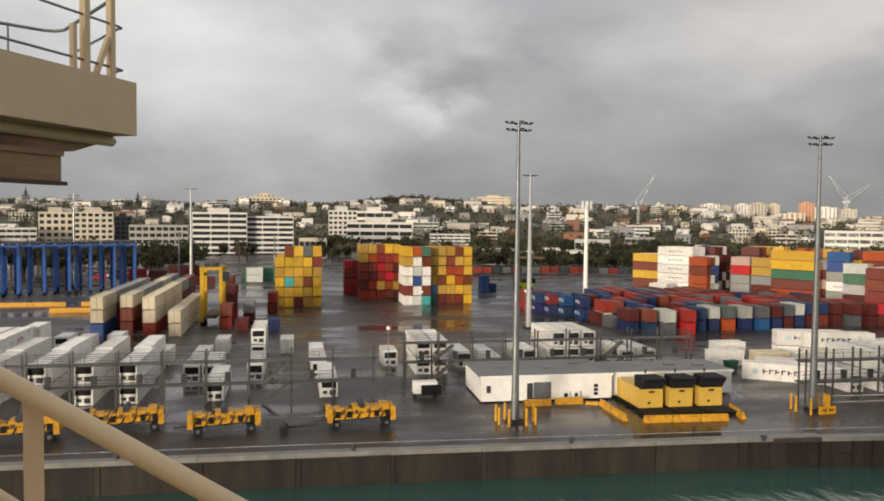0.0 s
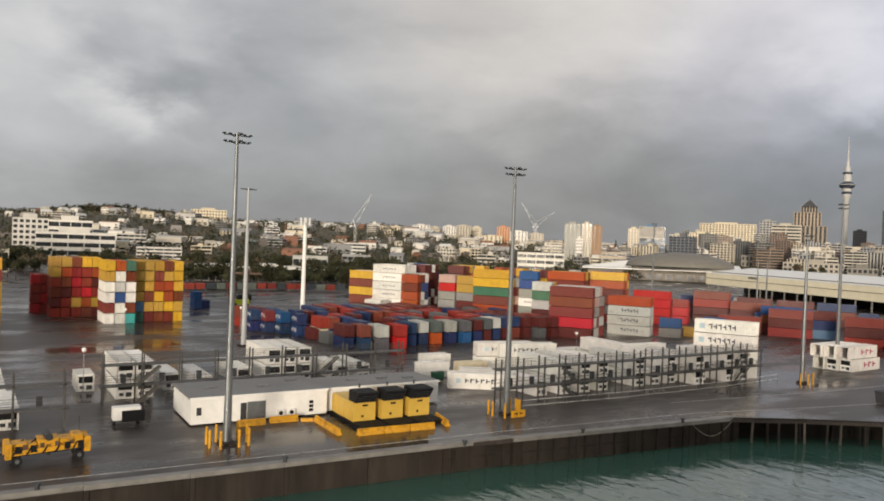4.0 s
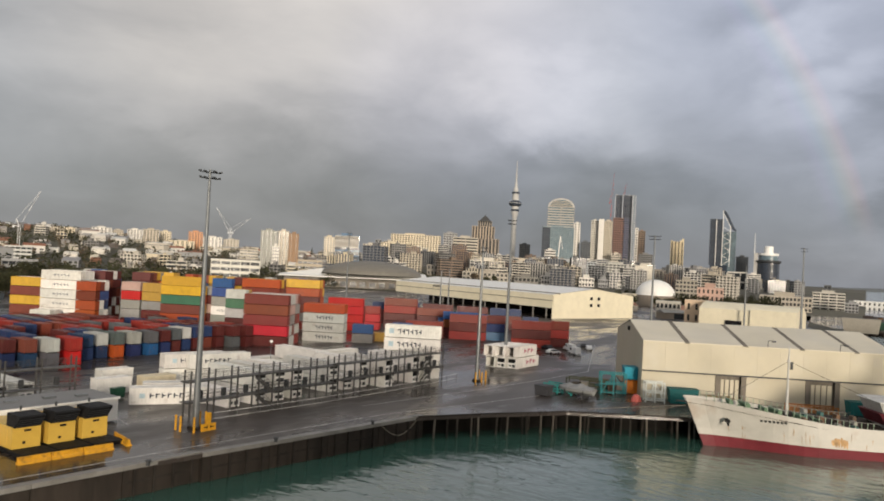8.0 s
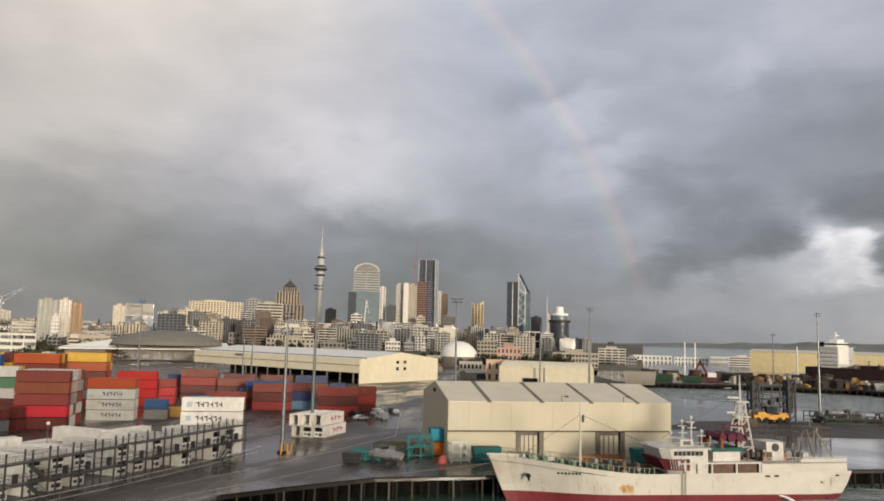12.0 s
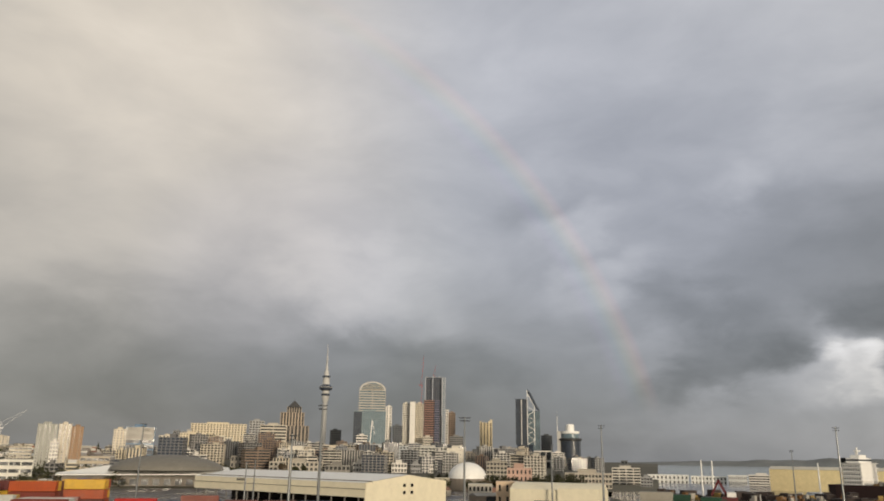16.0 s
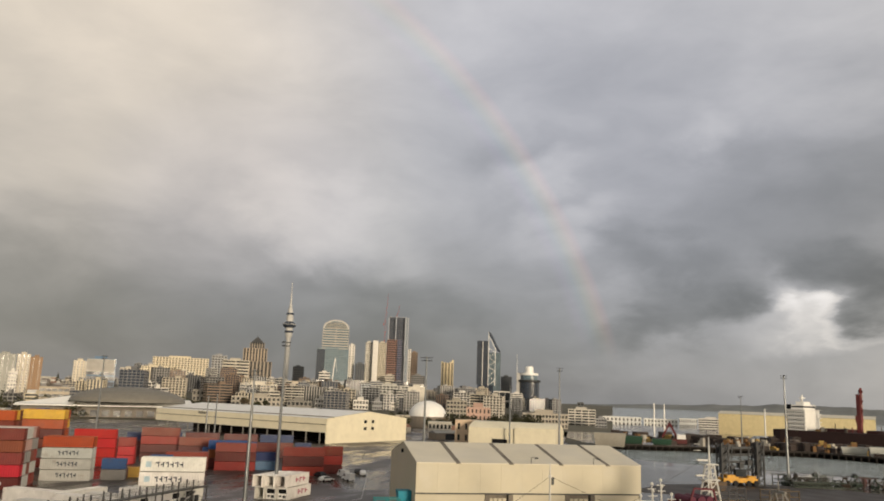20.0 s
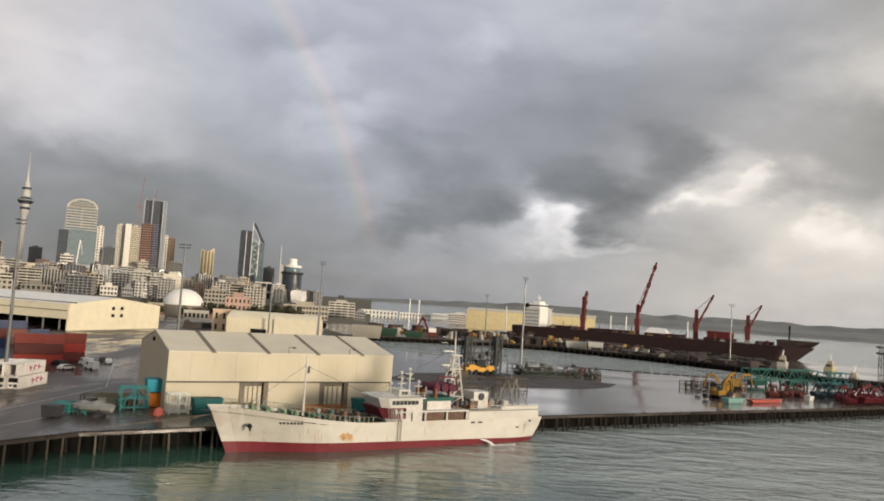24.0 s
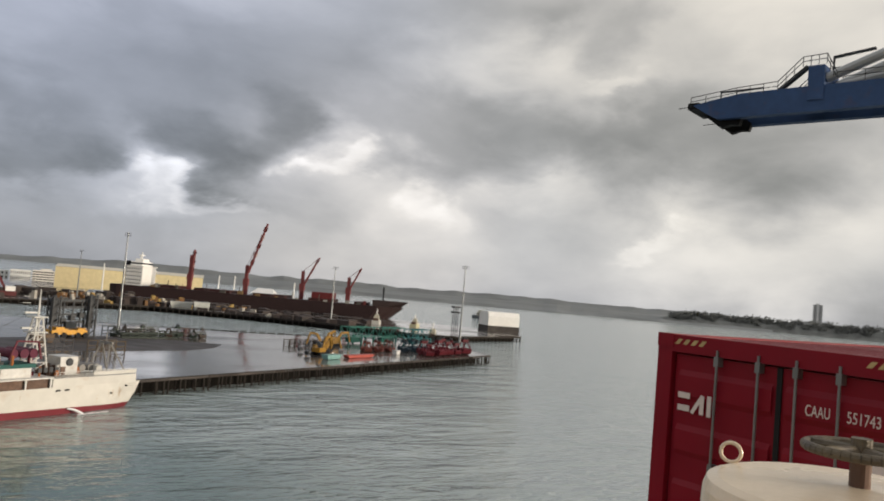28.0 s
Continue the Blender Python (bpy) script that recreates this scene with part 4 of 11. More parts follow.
def tooth(bearing, dist, faces, depth, length=L40, palette=MIX, high=5, where="in the tall rear stacks", rear=False):
    """A block whose long sides face the quay: faces names the front boxes from the ground up, and depth rows stand behind it."""
    x, y = polar(bearing, dist)
    h = radians(T)
    dx, dy = math.cos(h), math.sin(h)
    x, y = x + PV.x * CW / 2, y + PV.y * CW / 2
    for d in range(depth):
        cols = faces if d == 0 else colours(high, palette)
        made = stack(x + dx * length + PV.x * 2.58 * d, y + dy * length + PV.y * 2.58 * d, T + 180, [cols], length=length, group="tall stacks", where=where, far=rear or d > 0)
        for ob, c in zip(made, cols.split()):
            if c == "white":
                logo_bars(ob, length * 0.30, length * 0.72, 1.0, 1.6, (0.10, 0.12, 0.16), side=1, letters=5)


tooth(25.1, 266, "brick brick yellow brick yellow", 3, palette=["grey", "maroon", "white", "brick"], rear=True)
tooth(24.7, 258, "blue", 1, L20, where="before the tall rear stacks")
tooth(26.85, 254, "white white white white white white", 3, L40, palette=["white", "silver", "white"], high=6)
tooth(26.3, 246, "white white", 2, L20, palette=["white", "silver"], high=2)
tooth(29.0, 247, "white orange orange brick orange", 3, L20, palette=["white", "navy", "blue", "silver", "brick", "white"])
tooth(29.6, 262, "white white white white silver maroon", 4, L20, palette=["maroon", "brick", "white", "maroon"], high=6, rear=True)
tooth(31.85, 256, "maroon grey grey bright pink", 2, L20, palette=["maroon", "grey", "bright", "pink", "brick"])
tooth(32.5, 266, "grey maroon grey maroon maroon maroon", 4, L20, palette=["mustard", "maroon", "brick", "grey", "yellow"], high=6, rear=True)
tooth(33.2, 252, "brick maroon grey mustard mustard", 2, L20, palette=["mustard", "maroon", "brick", "pink"])
tooth(34.45, 242, "mustard orange brick green yellow yellow", 2, palette=["yellow", "mustard", "yellow", "orange"], high=5)
tooth(32.9, 276, "maroon brick red maroon yellow yellow", 2, palette=["yellow", "mustard"], high=6, rear=True)
tooth(37.2, 246, "maroon maroon pink maroon grey", 2, L20, palette=["blue", "maroon", "lblue", "brick", "white"])
tooth(37.9, 240, "blue grey white grey blue blue", 1, L20, palette=["blue", "maroon"])
tooth(38.9, 232, "red maroon silver green silver", 2, L20, palette=["yellow", "yellow", "mustard"])
tooth(40.0, 250, "red maroon red navy brick orange", 3, palette=["yellow", "red", "maroon", "brick"], high=6)
tooth(36.0, 268, "maroon brick red maroon maroon brick", 3, palette=["blue", "red", "maroon", "brick"], high=5, rear=True)
tooth(43.0, 262, "red grey brick maroon orange yellow", 3, palette=["yellow", "orange"], high=6, rear=True)
tooth(40.2, 212, "maroon bright brick brick brick", 5, palette=["silver", "red", "grey", "brick", "pink"], high=5, where="in the tall red block")
# further columns, door ends to the quay, filling the ground behind
for b, d, n in ((29.6, 278, 4), (33.0, 272, 5), (36.3, 262, 4), (38.6, 258, 3), (41.3, 268, 4), (43.6, 274, 4)):
    x, y = polar(b, d)
    stack(x, y, T + 90, [colours(random.choice((5, 5, 6, 6)), ["red", "maroon", "brick", "orange", "yellow", "mustard", "white", "silver", "blue", "green", "pink"]) for _ in range(n)], length=L20, pitch=2.6, side=-1, far=True)
mk = []
for d in range(2):
    x, y = pier(-168.5, 80.5 + d * 2.55)
    for lv, c in enumerate(("silver", "silver", "silver", "orange")):
        mk.append(container(x + PU.x * L40, y + PU.y * L40, lv * CH, T + 180, c, group="pale stack", where="in a neat four-high stack"))
for ob in mk[:3]:
    logo_bars(ob, 3.4, 8.6, 0.8, 1.9, (0.02, 0.03, 0.05), side=1)
# bright red boxes, mixed low rows and the pair of white reefers beyond
for b, d, cols, ln in ((46.3, 264, "bright bright bright bright", L40), (48.9, 270, "bright bright red", L20), (50.5, 280, "maroon maroon red brick", L40), (53.0, 275, "navy maroon brick", L40), (51.2, 238, "grey blue", L20), (49.4, 232, "mustard", L20), (48.2, 226, "grey blue", L20), (55.0, 262, "maroon brick blue", L40), (56.5, 270, "maroon brick", L40)):
    tooth(b, d, cols, 2, ln, palette=["maroon", "red", "navy"], high=len(cols.split()) - 1, where="beside the cargo shed", rear=d > 268)
x, y = polar(50.7, 166)
for lv in range(4):
    ob = container(x + PU.x * L40, y + PU.y * L40, lv * CH, T + 180, "white", group="white reefers", where="in a four-high white stack")
    if lv > 1:
        logo_bars(ob, 4.2, 9.6, 0.8, 1.85, (0.02, 0.03, 0.05), side=1, emblem=(10.2, 11.2))
for b, d, cols, ln in ((49.6, 300, "maroon maroon navy", L40), (52.0, 306, "maroon bright navy", L20), (53.4, 304, "brick maroon maroon", L40), (56.0, 300, "navy blue maroon", L40), (58.5, 298, "maroon brick navy", L40), (61.0, 300, "maroon navy", L20), (54.6, 270, "maroon blue", L20), (57.4, 272, "navy maroon", L40)):
    tooth(b, d, cols, 1, ln, rear=True)
for b, d, cols, ln in ((52.2, 250, "maroon brick", L40), (55.5, 251, "red maroon brick", L40), (58.3, 254, "lblue navy maroon", L20), (60.2, 238, "red maroon brick", L40), (63.05, 245, "maroon red brick", L20)):
    tooth(b, d, cols, 2, ln, palette=["red", "maroon", "brick"], high=2, where="in the red roadside row")
for lv in range(2):
    for k in range(3):
        ob = container(162.2 - 1.2 * lv - 0.9 * k, 92.4 + 2.55 * k, lv * CH, 2, "white", where="in a two-high roadside group", reefer=lv == 0 and k < 2, group="white reefers", doors=False)
        if k == 0:
            logo_bars(ob, 5.4, 10.8, 0.8, 1.9, (0.35, 0.03, 0.09), side=-1, letters=3)

# reefers plugged in along the racks
def reefer_row(xs, y, high, away=True, colour="white", group="plugged-in reefers"):
    for k, x in enumerate(xs):
        for lv in range(high[k % len(high)]):
            container(x, y, lv * 2.86, 90 if away else -90, colour, reefer=True, where="plugged in at the reefer rack", group=group)


reefer_row([-33.2, -27.4, -21.9], 105.3, [2, 2, 2])
reefer_row([-39.5, -48.8, -51.5], 105.3, [2, 2, 2])
reefer_row([-33.6, -27.8, -22.4], 117.9, [2, 2, 2])
reefer_row([-39.8, -46.3, -49.3], 117.9, [2, 2, 2])
for lv in range(2):
    ob = container(-46.4, 130.5, lv * 2.86, 90, "white", reefer=True, where="plugged in at the reefer rack", group="plugged-in reefers")
    logo_bars(ob, 4.5, 7.5, 0.9, 1.8, (0.45, 0.03, 0.04), side=-1, letters=3)
reefer_row([-49.3], 130.5, [2])
reefer_row([-10.9, 4.4], 105.3, [1, 1])
reefer_row([-6.2, -15.4, 3.5, -12.7], 117.6, [1, 1, 1, 1])
reefer_row([-6.5], 134.3, [2])
for x, y, box_reefer in ((-22.0, 132, False), (-15.4, 130.5, False), (-13.3, 142, False), (-1.7, 140.5, False), (-42.3, 148.5, True), (-38.2, 147, False), (-33.4, 149.5, False), (-45.6, 143.5, False), (15.6, 126, True), (3.4, 131, False)):
    container(x, y, 0, 90, "white", L20, reefer=box_reefer, where="standing behind the reefer rack", group="plugged-in reefers")
container(-45.6, 143.5, CH, 90, "white", L20, where="standing on another behind the rack", group="plugged-in reefers")
reefer_row([20.0, 22.7], 118.6, [2, 2])
reefer_row([31.6], 119, [1])
reefer_row([27.6], 123, [1])
reefer_row([39.4], 124, [1])
reefer_row([44.8, 47.5, 50.3], 124.6, [2, 2, 2])
reefer_row([56.0, 60.0], 121, [1, 1])
# white boxes in front of the right-hand rack
container(70.2, 119.4, 0, -2, "white", L20, where="in a loose group", group="loose white boxes")
container(76.0, 128.0, 0, -2, "white", L20, where="in a loose group", group="loose white boxes")
container(77.6, 117.5, 0, -4, "cream", L20, where="in a loose group", group="loose white boxes")
ob = container(70.4, 109.4, 0, -32, "white", where="lying oblique beside the reefer rack", group="loose white boxes")
logo_bars(ob, 3.0, 8.4, 1.0, 1.75, (0.02, 0.03, 0.05), side=-1, emblem=(1.5, 2.3))
ob = container(74.6, 112.2, 0, -32, "white", where="lying oblique beside the reefer rack", group="loose white boxes")
for k, x in enumerate((86.0, 90.2, 94.4)):
    for lv in range(2):
        container(x, 96.5, lv * 2.86, 90, "white", reefer=True, where="plugged in at the reefer rack", group="plugged-in reefers")
container(81.0, 97.0, 0, 90, "white", reefer=True, where="plugged in at the reefer rack", group="plugged-in reefers")
for x, y in ((85.2, 122.6), (88.6, 119.8)):
    for lv in range(2):
        ob = container(x, y, lv * CH, -14, "white", where="stacked behind the reefer rack", group="loose white boxes")
    logo_bars(ob, 3.0, 8.4, 1.0, 1.75, (0.02, 0.03, 0.05), side=-1, emblem=(1.5, 2.3))
reefer_row([104.0, 108.0, 112.2, 121.0], 97.0, [2, 1, 2, 1])
reefer_row([106.0, 110.0, 114.0], 110.5, [1, 1, 2])
reefer_row([116.6, 125.4, 129.4], 94.0, [2, 2, 2])
for k in range(3):
    container(104.0 + 13 * k, 126.0, 0, 0, "white", where="in a row behind the reefer rack", group="loose white boxes")

join_far()
# ---- yard: masts, racks, shed, generators, vehicles ----
def light_mast(x, y, top, turn=0.0, paint=GALV, heads=2, label="tall galvanised lighting mast with floodlight crossarms", base_r=0.5):
    m = thing("lighting_mast", pose(x, y, 0, 0, 0, turn), label, "light mast", "yard lighting masts")
    bm = fresh()
    bar(bm, (0, 0, 0), (0, 0, top * 0.5), base_r, 12, base_r * 0.66)
    bar(bm, (0, 0, top * 0.5), (0, 0, top), base_r * 0.66, 12, base_r * 0.36)
    part("pole", bm, paint, m)
    bm = fresh()
    box(bm, -base_r * 1.6, base_r * 1.6, -base_r * 1.6, base_r * 1.6, 0, 0.35)
    part("base_plinth", bm, CONCRETE, m, "square concrete plinth")
    for k in range(heads):
        z = top - 0.4 - 0.85 * k
        arm = fresh()
        w = 1.65 - 0.15 * k
        bar(arm, (-w, 0, z), (w, 0, z), 0.07, 6)
        bar(arm, (0, -w * 0.6, z), (0, w * 0.6, z), 0.06, 6)
        a = part("crossarm", arm, DARK_STEEL, m)
        for x2, y2 in ((-w, 0), (w, 0), (-w * 0.55, 0), (w * 0.55, 0), (0, -w * 0.6), (0, w * 0.6)):
            f = fresh()
            box(f, x2 - 0.18, x2 + 0.18, y2 - 0.22, y2 + 0.08, z + 0.04, z + 0.22)
            part("floodlight", f, DARK_STEEL, a)
    return m


light_mast(26.5, 89.0, 37.0, 8)
light_mast(67.2, 88.2, 36.3, -5)
light_mast(138.4, 87.3, 29.0, 20)
light_mast(164.2, 95.5, 36.8, 12)
light_mast(52.4, 166.0, 35.3, 4, paint=PALE_GALV, heads=1, base_r=0.68)
light_mast(-33.0, 252.0, 34.0, 0, paint=PALE_GALV, heads=1, base_r=0.62)
for b, d, z in ((-15.05, 285, 32.0), (47.6, 300, 35.0), (70.3, 226, 36.2), (76.6, 400, 31.5), (80.2, 281, 36.5), (54.7, 330, 21.5), (55.3, 345, 22.4), (95.5, 301, 36.6), (92.7, 520, 31.5), (110.2, 480, 34.5), (119.95, 340, 37.2), (-8.3, 300, 19.0), (-1.6, 320, 17.5)):
    x, y = polar(b, d)
    light_mast(x, y, z, random.uniform(0, 90), heads=1 if z < 25 else 2)
# telecom mast, painted white
tm = thing("telecom_mast", pose(*polar(21.69, 249), 0), "white telecom mast with panel antennas at its head", "telecom mast")
bm = fresh()
bar(bm, (0, 0, 0), (0, 0, 29.5), 0.75, 14, 0.55)
part("pole", bm, WHITE, tm)
for k in range(6):
    a = k * math.tau / 6
    bm = fresh()
    bar(bm, (0, 0, 29.2), (1.6 * math.cos(a), 1.6 * math.sin(a), 29.2), 0.07, 5)
    box(bm, 1.6 * math.cos(a) - 0.15, 1.6 * math.cos(a) + 0.15, 1.6 * math.sin(a) - 0.15, 1.6 * math.sin(a) + 0.15, 28.6, 31.0)
    part("panel_antenna", bm, WHITE, tm)
# slim lamp posts with a white globe in the yard
for x, y, h in ((31.5, 190, 6.0), (14.6, 121, 7.0), (59.0, 190, 6.0), (112, 123, 6.0)):
    lp = thing("lamp_post", pose(x, y, 0), "slim yard lamp post with a pale globe", "lamp post", "yard lamp posts")
    bm = fresh()
    bar(bm, (0, 0, 0), (0, 0, h), 0.08, 8, 0.05)
    part("pole", bm, GALV, lp)
    bm = fresh()
    bmesh.ops.create_icosphere(bm, subdivisions=2, radius=0.36, matrix=Matrix.Translation((0, 0, h + 0.2)))
    part("globe", bm, WHITE, lp)


def reefer_rack(x0, x1, y, bays, stairs=(), label="grey steel reefer rack with two grated walkways and handrails"):
    """A plug-in gantry along x: posts, two walkway levels, handrails and stairs."""
    r = thing("reefer_rack", pose(x0, y, 0), label, "reefer rack", "reefer racks")
    w, depth = x1 - x0, 1.5
    for k in range(bays + 1):
        x = w * k / bays
        for yy in (0, depth):
            bm = fresh()
            box(bm, x - 0.10, x + 0.10, yy - 0.10, yy + 0.10, 0, 7.3)
            part("post", bm, RACK_STEEL, r)
    for z in (2.75, 5.75):
        bm = fresh()
        box(bm, -0.6, w + 0.6, -0.1, depth + 0.1, z - 0.22, z - 0.02)
        part("walkway", bm, RACK_STEEL, r)
        for yy in (-0.1, depth + 0.1):
            for dz in (0.55, 1.1):
                bm = fresh()
                bar(bm, (-0.6, yy, z + dz), (w + 0.6, yy, z + dz), 0.035, 5)
                part("handrail", bm, RACK_STEEL, r)
        bm = fresh()
        n = bays * 3
        for k in range(n + 1):
            box(bm, w * k / n - 0.03, w * k / n + 0.03, -0.13, -0.07, z, z + 1.1)
        tagged(part("baluster_infill", bm, RACK_STEEL, r), kind="stuff")
    for k in range(bays):
        bm = fresh()
        x = w * (k + 0.5) / bays
        box(bm, x - 0.35, x + 0.35, 0.35, 0.75, 3.0, 4.2)
        part("socket_box", bm, DARK_STEEL, r)
    for sx, d in stairs:
        for z in (0.0, 2.75):
            bm = fresh()
            beam(bm, (sx, -0.5, z), (sx + d * 3.4, -0.5, z + 2.75), 0.08, 0.28)
            beam(bm, (sx, -1.4, z), (sx + d * 3.4, -1.4, z + 2.75), 0.08, 0.28)
            for k in range(10):
                f = (k + 0.5) / 10
                box(bm, sx + d * 3.4 * f - 0.13, sx + d * 3.4 * f + 0.13, -1.4, -0.5, z + 2.75 * f - 0.02, z + 2.75 * f + 0.02)
            bar(bm, (sx, -1.4, z + 1.0), (sx + d * 3.4, -1.4, z + 3.75), 0.035, 5)
            bar(bm, (sx, -0.5, z + 1.0), (sx + d * 3.4, -0.5, z + 3.75), 0.035, 5)
            part("stair", bm, RACK_STEEL, r)
    return r


reefer_rack(-62.0, 10.5, 103.4, 13, stairs=((57.5, 1), (22.0, -1)))
reefer_rack(16.5, 64.5, 115.0, 9, stairs=((4.0, 1), (32, 1)))
reefer_rack(69.5, 99.5, 92.8, 7, stairs=((15.0, -1),))
reefer_rack(103.0, 134.0, 93.4, 7, stairs=((22.0, 1),))

# long white site cabin in two joined units, with a grey roof
cab = thing("site_cabin", pose(24.6, 98.6, 0, 0, 0, -1.0), "long white prefabricated substation cabin with a grey flat roof", "cabin")
bm = fresh()
box(bm, 0, 18.6, 0, 10.6, 0.25, 3.45)
part("wall", bm, WHITE, cab)
bm = fresh()
box(bm, 18.62, 37.4, 1.0, 9.0, 0.25, 3.30)
part("rear_unit_wall", bm, WHITE, cab)
bm = fresh()
box(bm, -0.15, 18.75, -0.15, 10.75, 3.45, 3.72)
part("roof", bm, GREY_ROOF, cab, "grey flat roof")
bm = fresh()
box(bm, 18.75, 37.55, 0.85, 9.15, 3.30, 3.55)
part("rear_roof", bm, GREY_ROOF, cab, "grey flat roof")
bm = fresh()
box(bm, -0.17, 18.77, -0.17, -0.02, 3.40, 3.74)
box(bm, 18.77, 37.57, 0.80, 0.98, 3.25, 3.57)
part("fascia", bm, WHITE, cab)
for x0, x1, z0, z1, mat_, nm in ((0.7, 1.3, 1.4, 2.4, DARK_STEEL, "meter_box"), (4.3, 5.2, 0.4, 2.5, COPE, "door"), (6.4, 7.2, 0.4, 2.6, DARK_STEEL, "door"), (7.3, 9.8, 0.4, 2.7, GALV, "double_door")):
    bm = fresh()
    box(bm, x0, x1, -0.06, 0.0, z0, z1)
    part(nm, bm, mat_, cab)
for x in (11.4, 12.9):
    bm = fresh()
    box(bm, x, x + 0.95, -0.45, -0.02, 0.5, 1.35)
    ac = part("air_conditioner", bm, WHITE, cab)
    bm = fresh()
    bar(bm, (x + 0.42, -0.47, 0.92), (x + 0.42, -0.44, 0.92), 0.30, 14)
    part("fan", bm, BLACK, ac)
bm = fresh()
for z in (0.7, 1.25, 1.8):
    box(bm, 16.0, 16.6, -0.05, 0.0, z, z + 0.42)
part("switch_panel", bm, BLACK, cab)
for x, y in ((3, 5), (10, 4), (15, 7), (24, 5), (29, 5), (33, 4)):
    bm = fresh()
    box(bm, x, x + 1.6, y, y + 0.8, 3.55 if x > 18 else 3.72, 3.80 if x > 18 else 3.95)
    part("roof_vent", bm, GALV, cab)

# three yellow generator sets with dark air hoods
gen = thing("generator_set", pose(43.8, 91.2, 0, 0, 0, -1), "mustard-yellow generator container with a dark air hood", "generator", "generators")
bm = fresh()
box(bm, 0.15, 3.45, 0, 7.2, 0.5, 3.05)
part("housing", bm, GEN_YELLOW, gen)
bm = fresh()
box(bm, -0.1, 3.85, -3.4, 7.3, 0.02, 0.5)
part("skid", bm, BLACK, gen, "black steel skid")
bm = fresh()
extrude_x(bm, [(-1.3, 4.35), (-0.2, 3.0), (1.9, 3.0), (1.9, 4.55), (-1.2, 4.55)], 0.3, 3.3)
hood = part("air_hood", bm, BLACK, gen, "dark louvred air hood")
for n_, z in enumerate((3.15, 3.43, 3.71, 3.99)):
    bm = fresh()
    box(bm, 0.36, 3.24, -0.50 - 0.234 * n_, -0.28 - 0.234 * n_, z, z + 0.05)
    part("louvre", bm, DARK_STEEL, hood)
for y in (1.2, 3.1, 5.0):
    bm = fresh()
    box(bm, 0.11, 0.15, y, y + 1.4, 0.7, 2.7)
    part("access_door", bm, GEN_YELLOW, gen)
bm = fresh()
bar(bm, (1.5, 1.2, 4.8), (1.5, 1.2, 5.3), 0.14, 8)
part("exhaust_pipe", bm, DARK_STEEL, gen)
bm = fresh()
box(bm, 1.5, 2.3, -0.03, 0.0, 2.45, 2.7)
box(bm, 1.35, 1.7, -0.03, 0.0, 1.0, 1.3)
part("warning_plate", bm, BLACK, gen)
for k in (1, 2):
    copy_thing(gen, pose(43.8 + 4.22 * k, 91.2 - 0.07 * k, 0, 0, 0, -1))


def barrier(x, y, turn, length=3.6, h=0.85):
    """A yellow-painted concrete barrier with a wide foot."""
    bm = fresh()
    extrude_x(bm, [(-0.35, 0), (0.35, 0), (0.32, 0.22), (0.14, 0.4), (0.10, h), (-0.10, h), (-0.14, 0.4), (-0.32, 0.22)], 0, length)
    return solid("concrete_barrier", bm, YELLOW, "yellow-painted concrete traffic barrier standing on the asphalt", "barrier", "yellow barriers", m=pose(x, y, 0, 0, 0, turn))


for k in range(3):
    barrier(42.3 + 3.7 * k, 86.3 - 0.25 * k, -3)
barrier(40.4, 95.4, -91, 8.2)
barrier(56.6, 90.6, -102, 5.0)
barrier(30.0, 96.5, -3, 3.7)
barrier(34.4, 96.7, -2, 3.9)
barrier(38.6, 96.2, -20, 1.6, 0.4)
for x, y, ln in ((-92, 222, 30), (-58, 222, 12), (-62, 208, 10), (-50, 210, 9)):
    barrier(x, y, 0, ln, 1.2)


def bollard(x, y, h=2.0):
    bm = fresh()
    bar(bm, (0, 0, 0), (0, 0, h), 0.17, 10)
    bmesh.ops.create_icosphere(bm, subdivisions=1, radius=0.17, matrix=Matrix.Translation((0, 0, h)))
    return solid("guard_post", bm, YELLOW, "yellow steel guard post round a lighting mast", "bollard", "guard posts", m=pose(x, y, 0))


for dx, dy in ((-2.3, -0.6), (-2.2, 1.2), (-1.3, -1.6), (-0.9, 1.8), (0.9, -1.5), (2.1, -1.3), (2.4, 0.4), (1.6, 1.7)):
    bollard(26.5 + dx, 88.6 + dy)
for dx, dy in ((-2.4, 0.3), (-2.2, 1.6), (-1.5, -1.5), (1.7, 1.5), (2.0, -0.4), (2.2, 0.8)):
    bollard(67.2 + dx, 88.0 + dy)
for dx, dy in ((-1.8, -0.6), (-0.8, -1.5), (0.8, -1.5), (1.8, -0.8), (1.9, 0.9)):
    bollard(138.4 + dx, 87.0 + dy)
sb = thing("guard_stand", pose(68.0, 86.4, 0), "yellow steel guard stand with dark arrows", "guard stand")
bm = fresh()
box(bm, -1.2, 1.2, -0.12, 0.12, 0.0, 1.0)
part("board", bm, YELLOW, sb)
bm = fresh()
box(bm, -0.3, 0.3, -0.1, 0.1, 1.0, 2.5)
part("upright", bm, YELLOW, sb)
for s in (-1, 1):
    bm = fresh()
    box(bm, s * 0.55 - 0.32, s * 0.55 + 0.32, -0.135, -0.12, 0.45, 0.6)
    box(bm, s * 0.30 - 0.1, s * 0.30 + 0.1, -0.135, -0.12, 0.36, 0.69)
    part("arrow", bm, BLACK, sb)


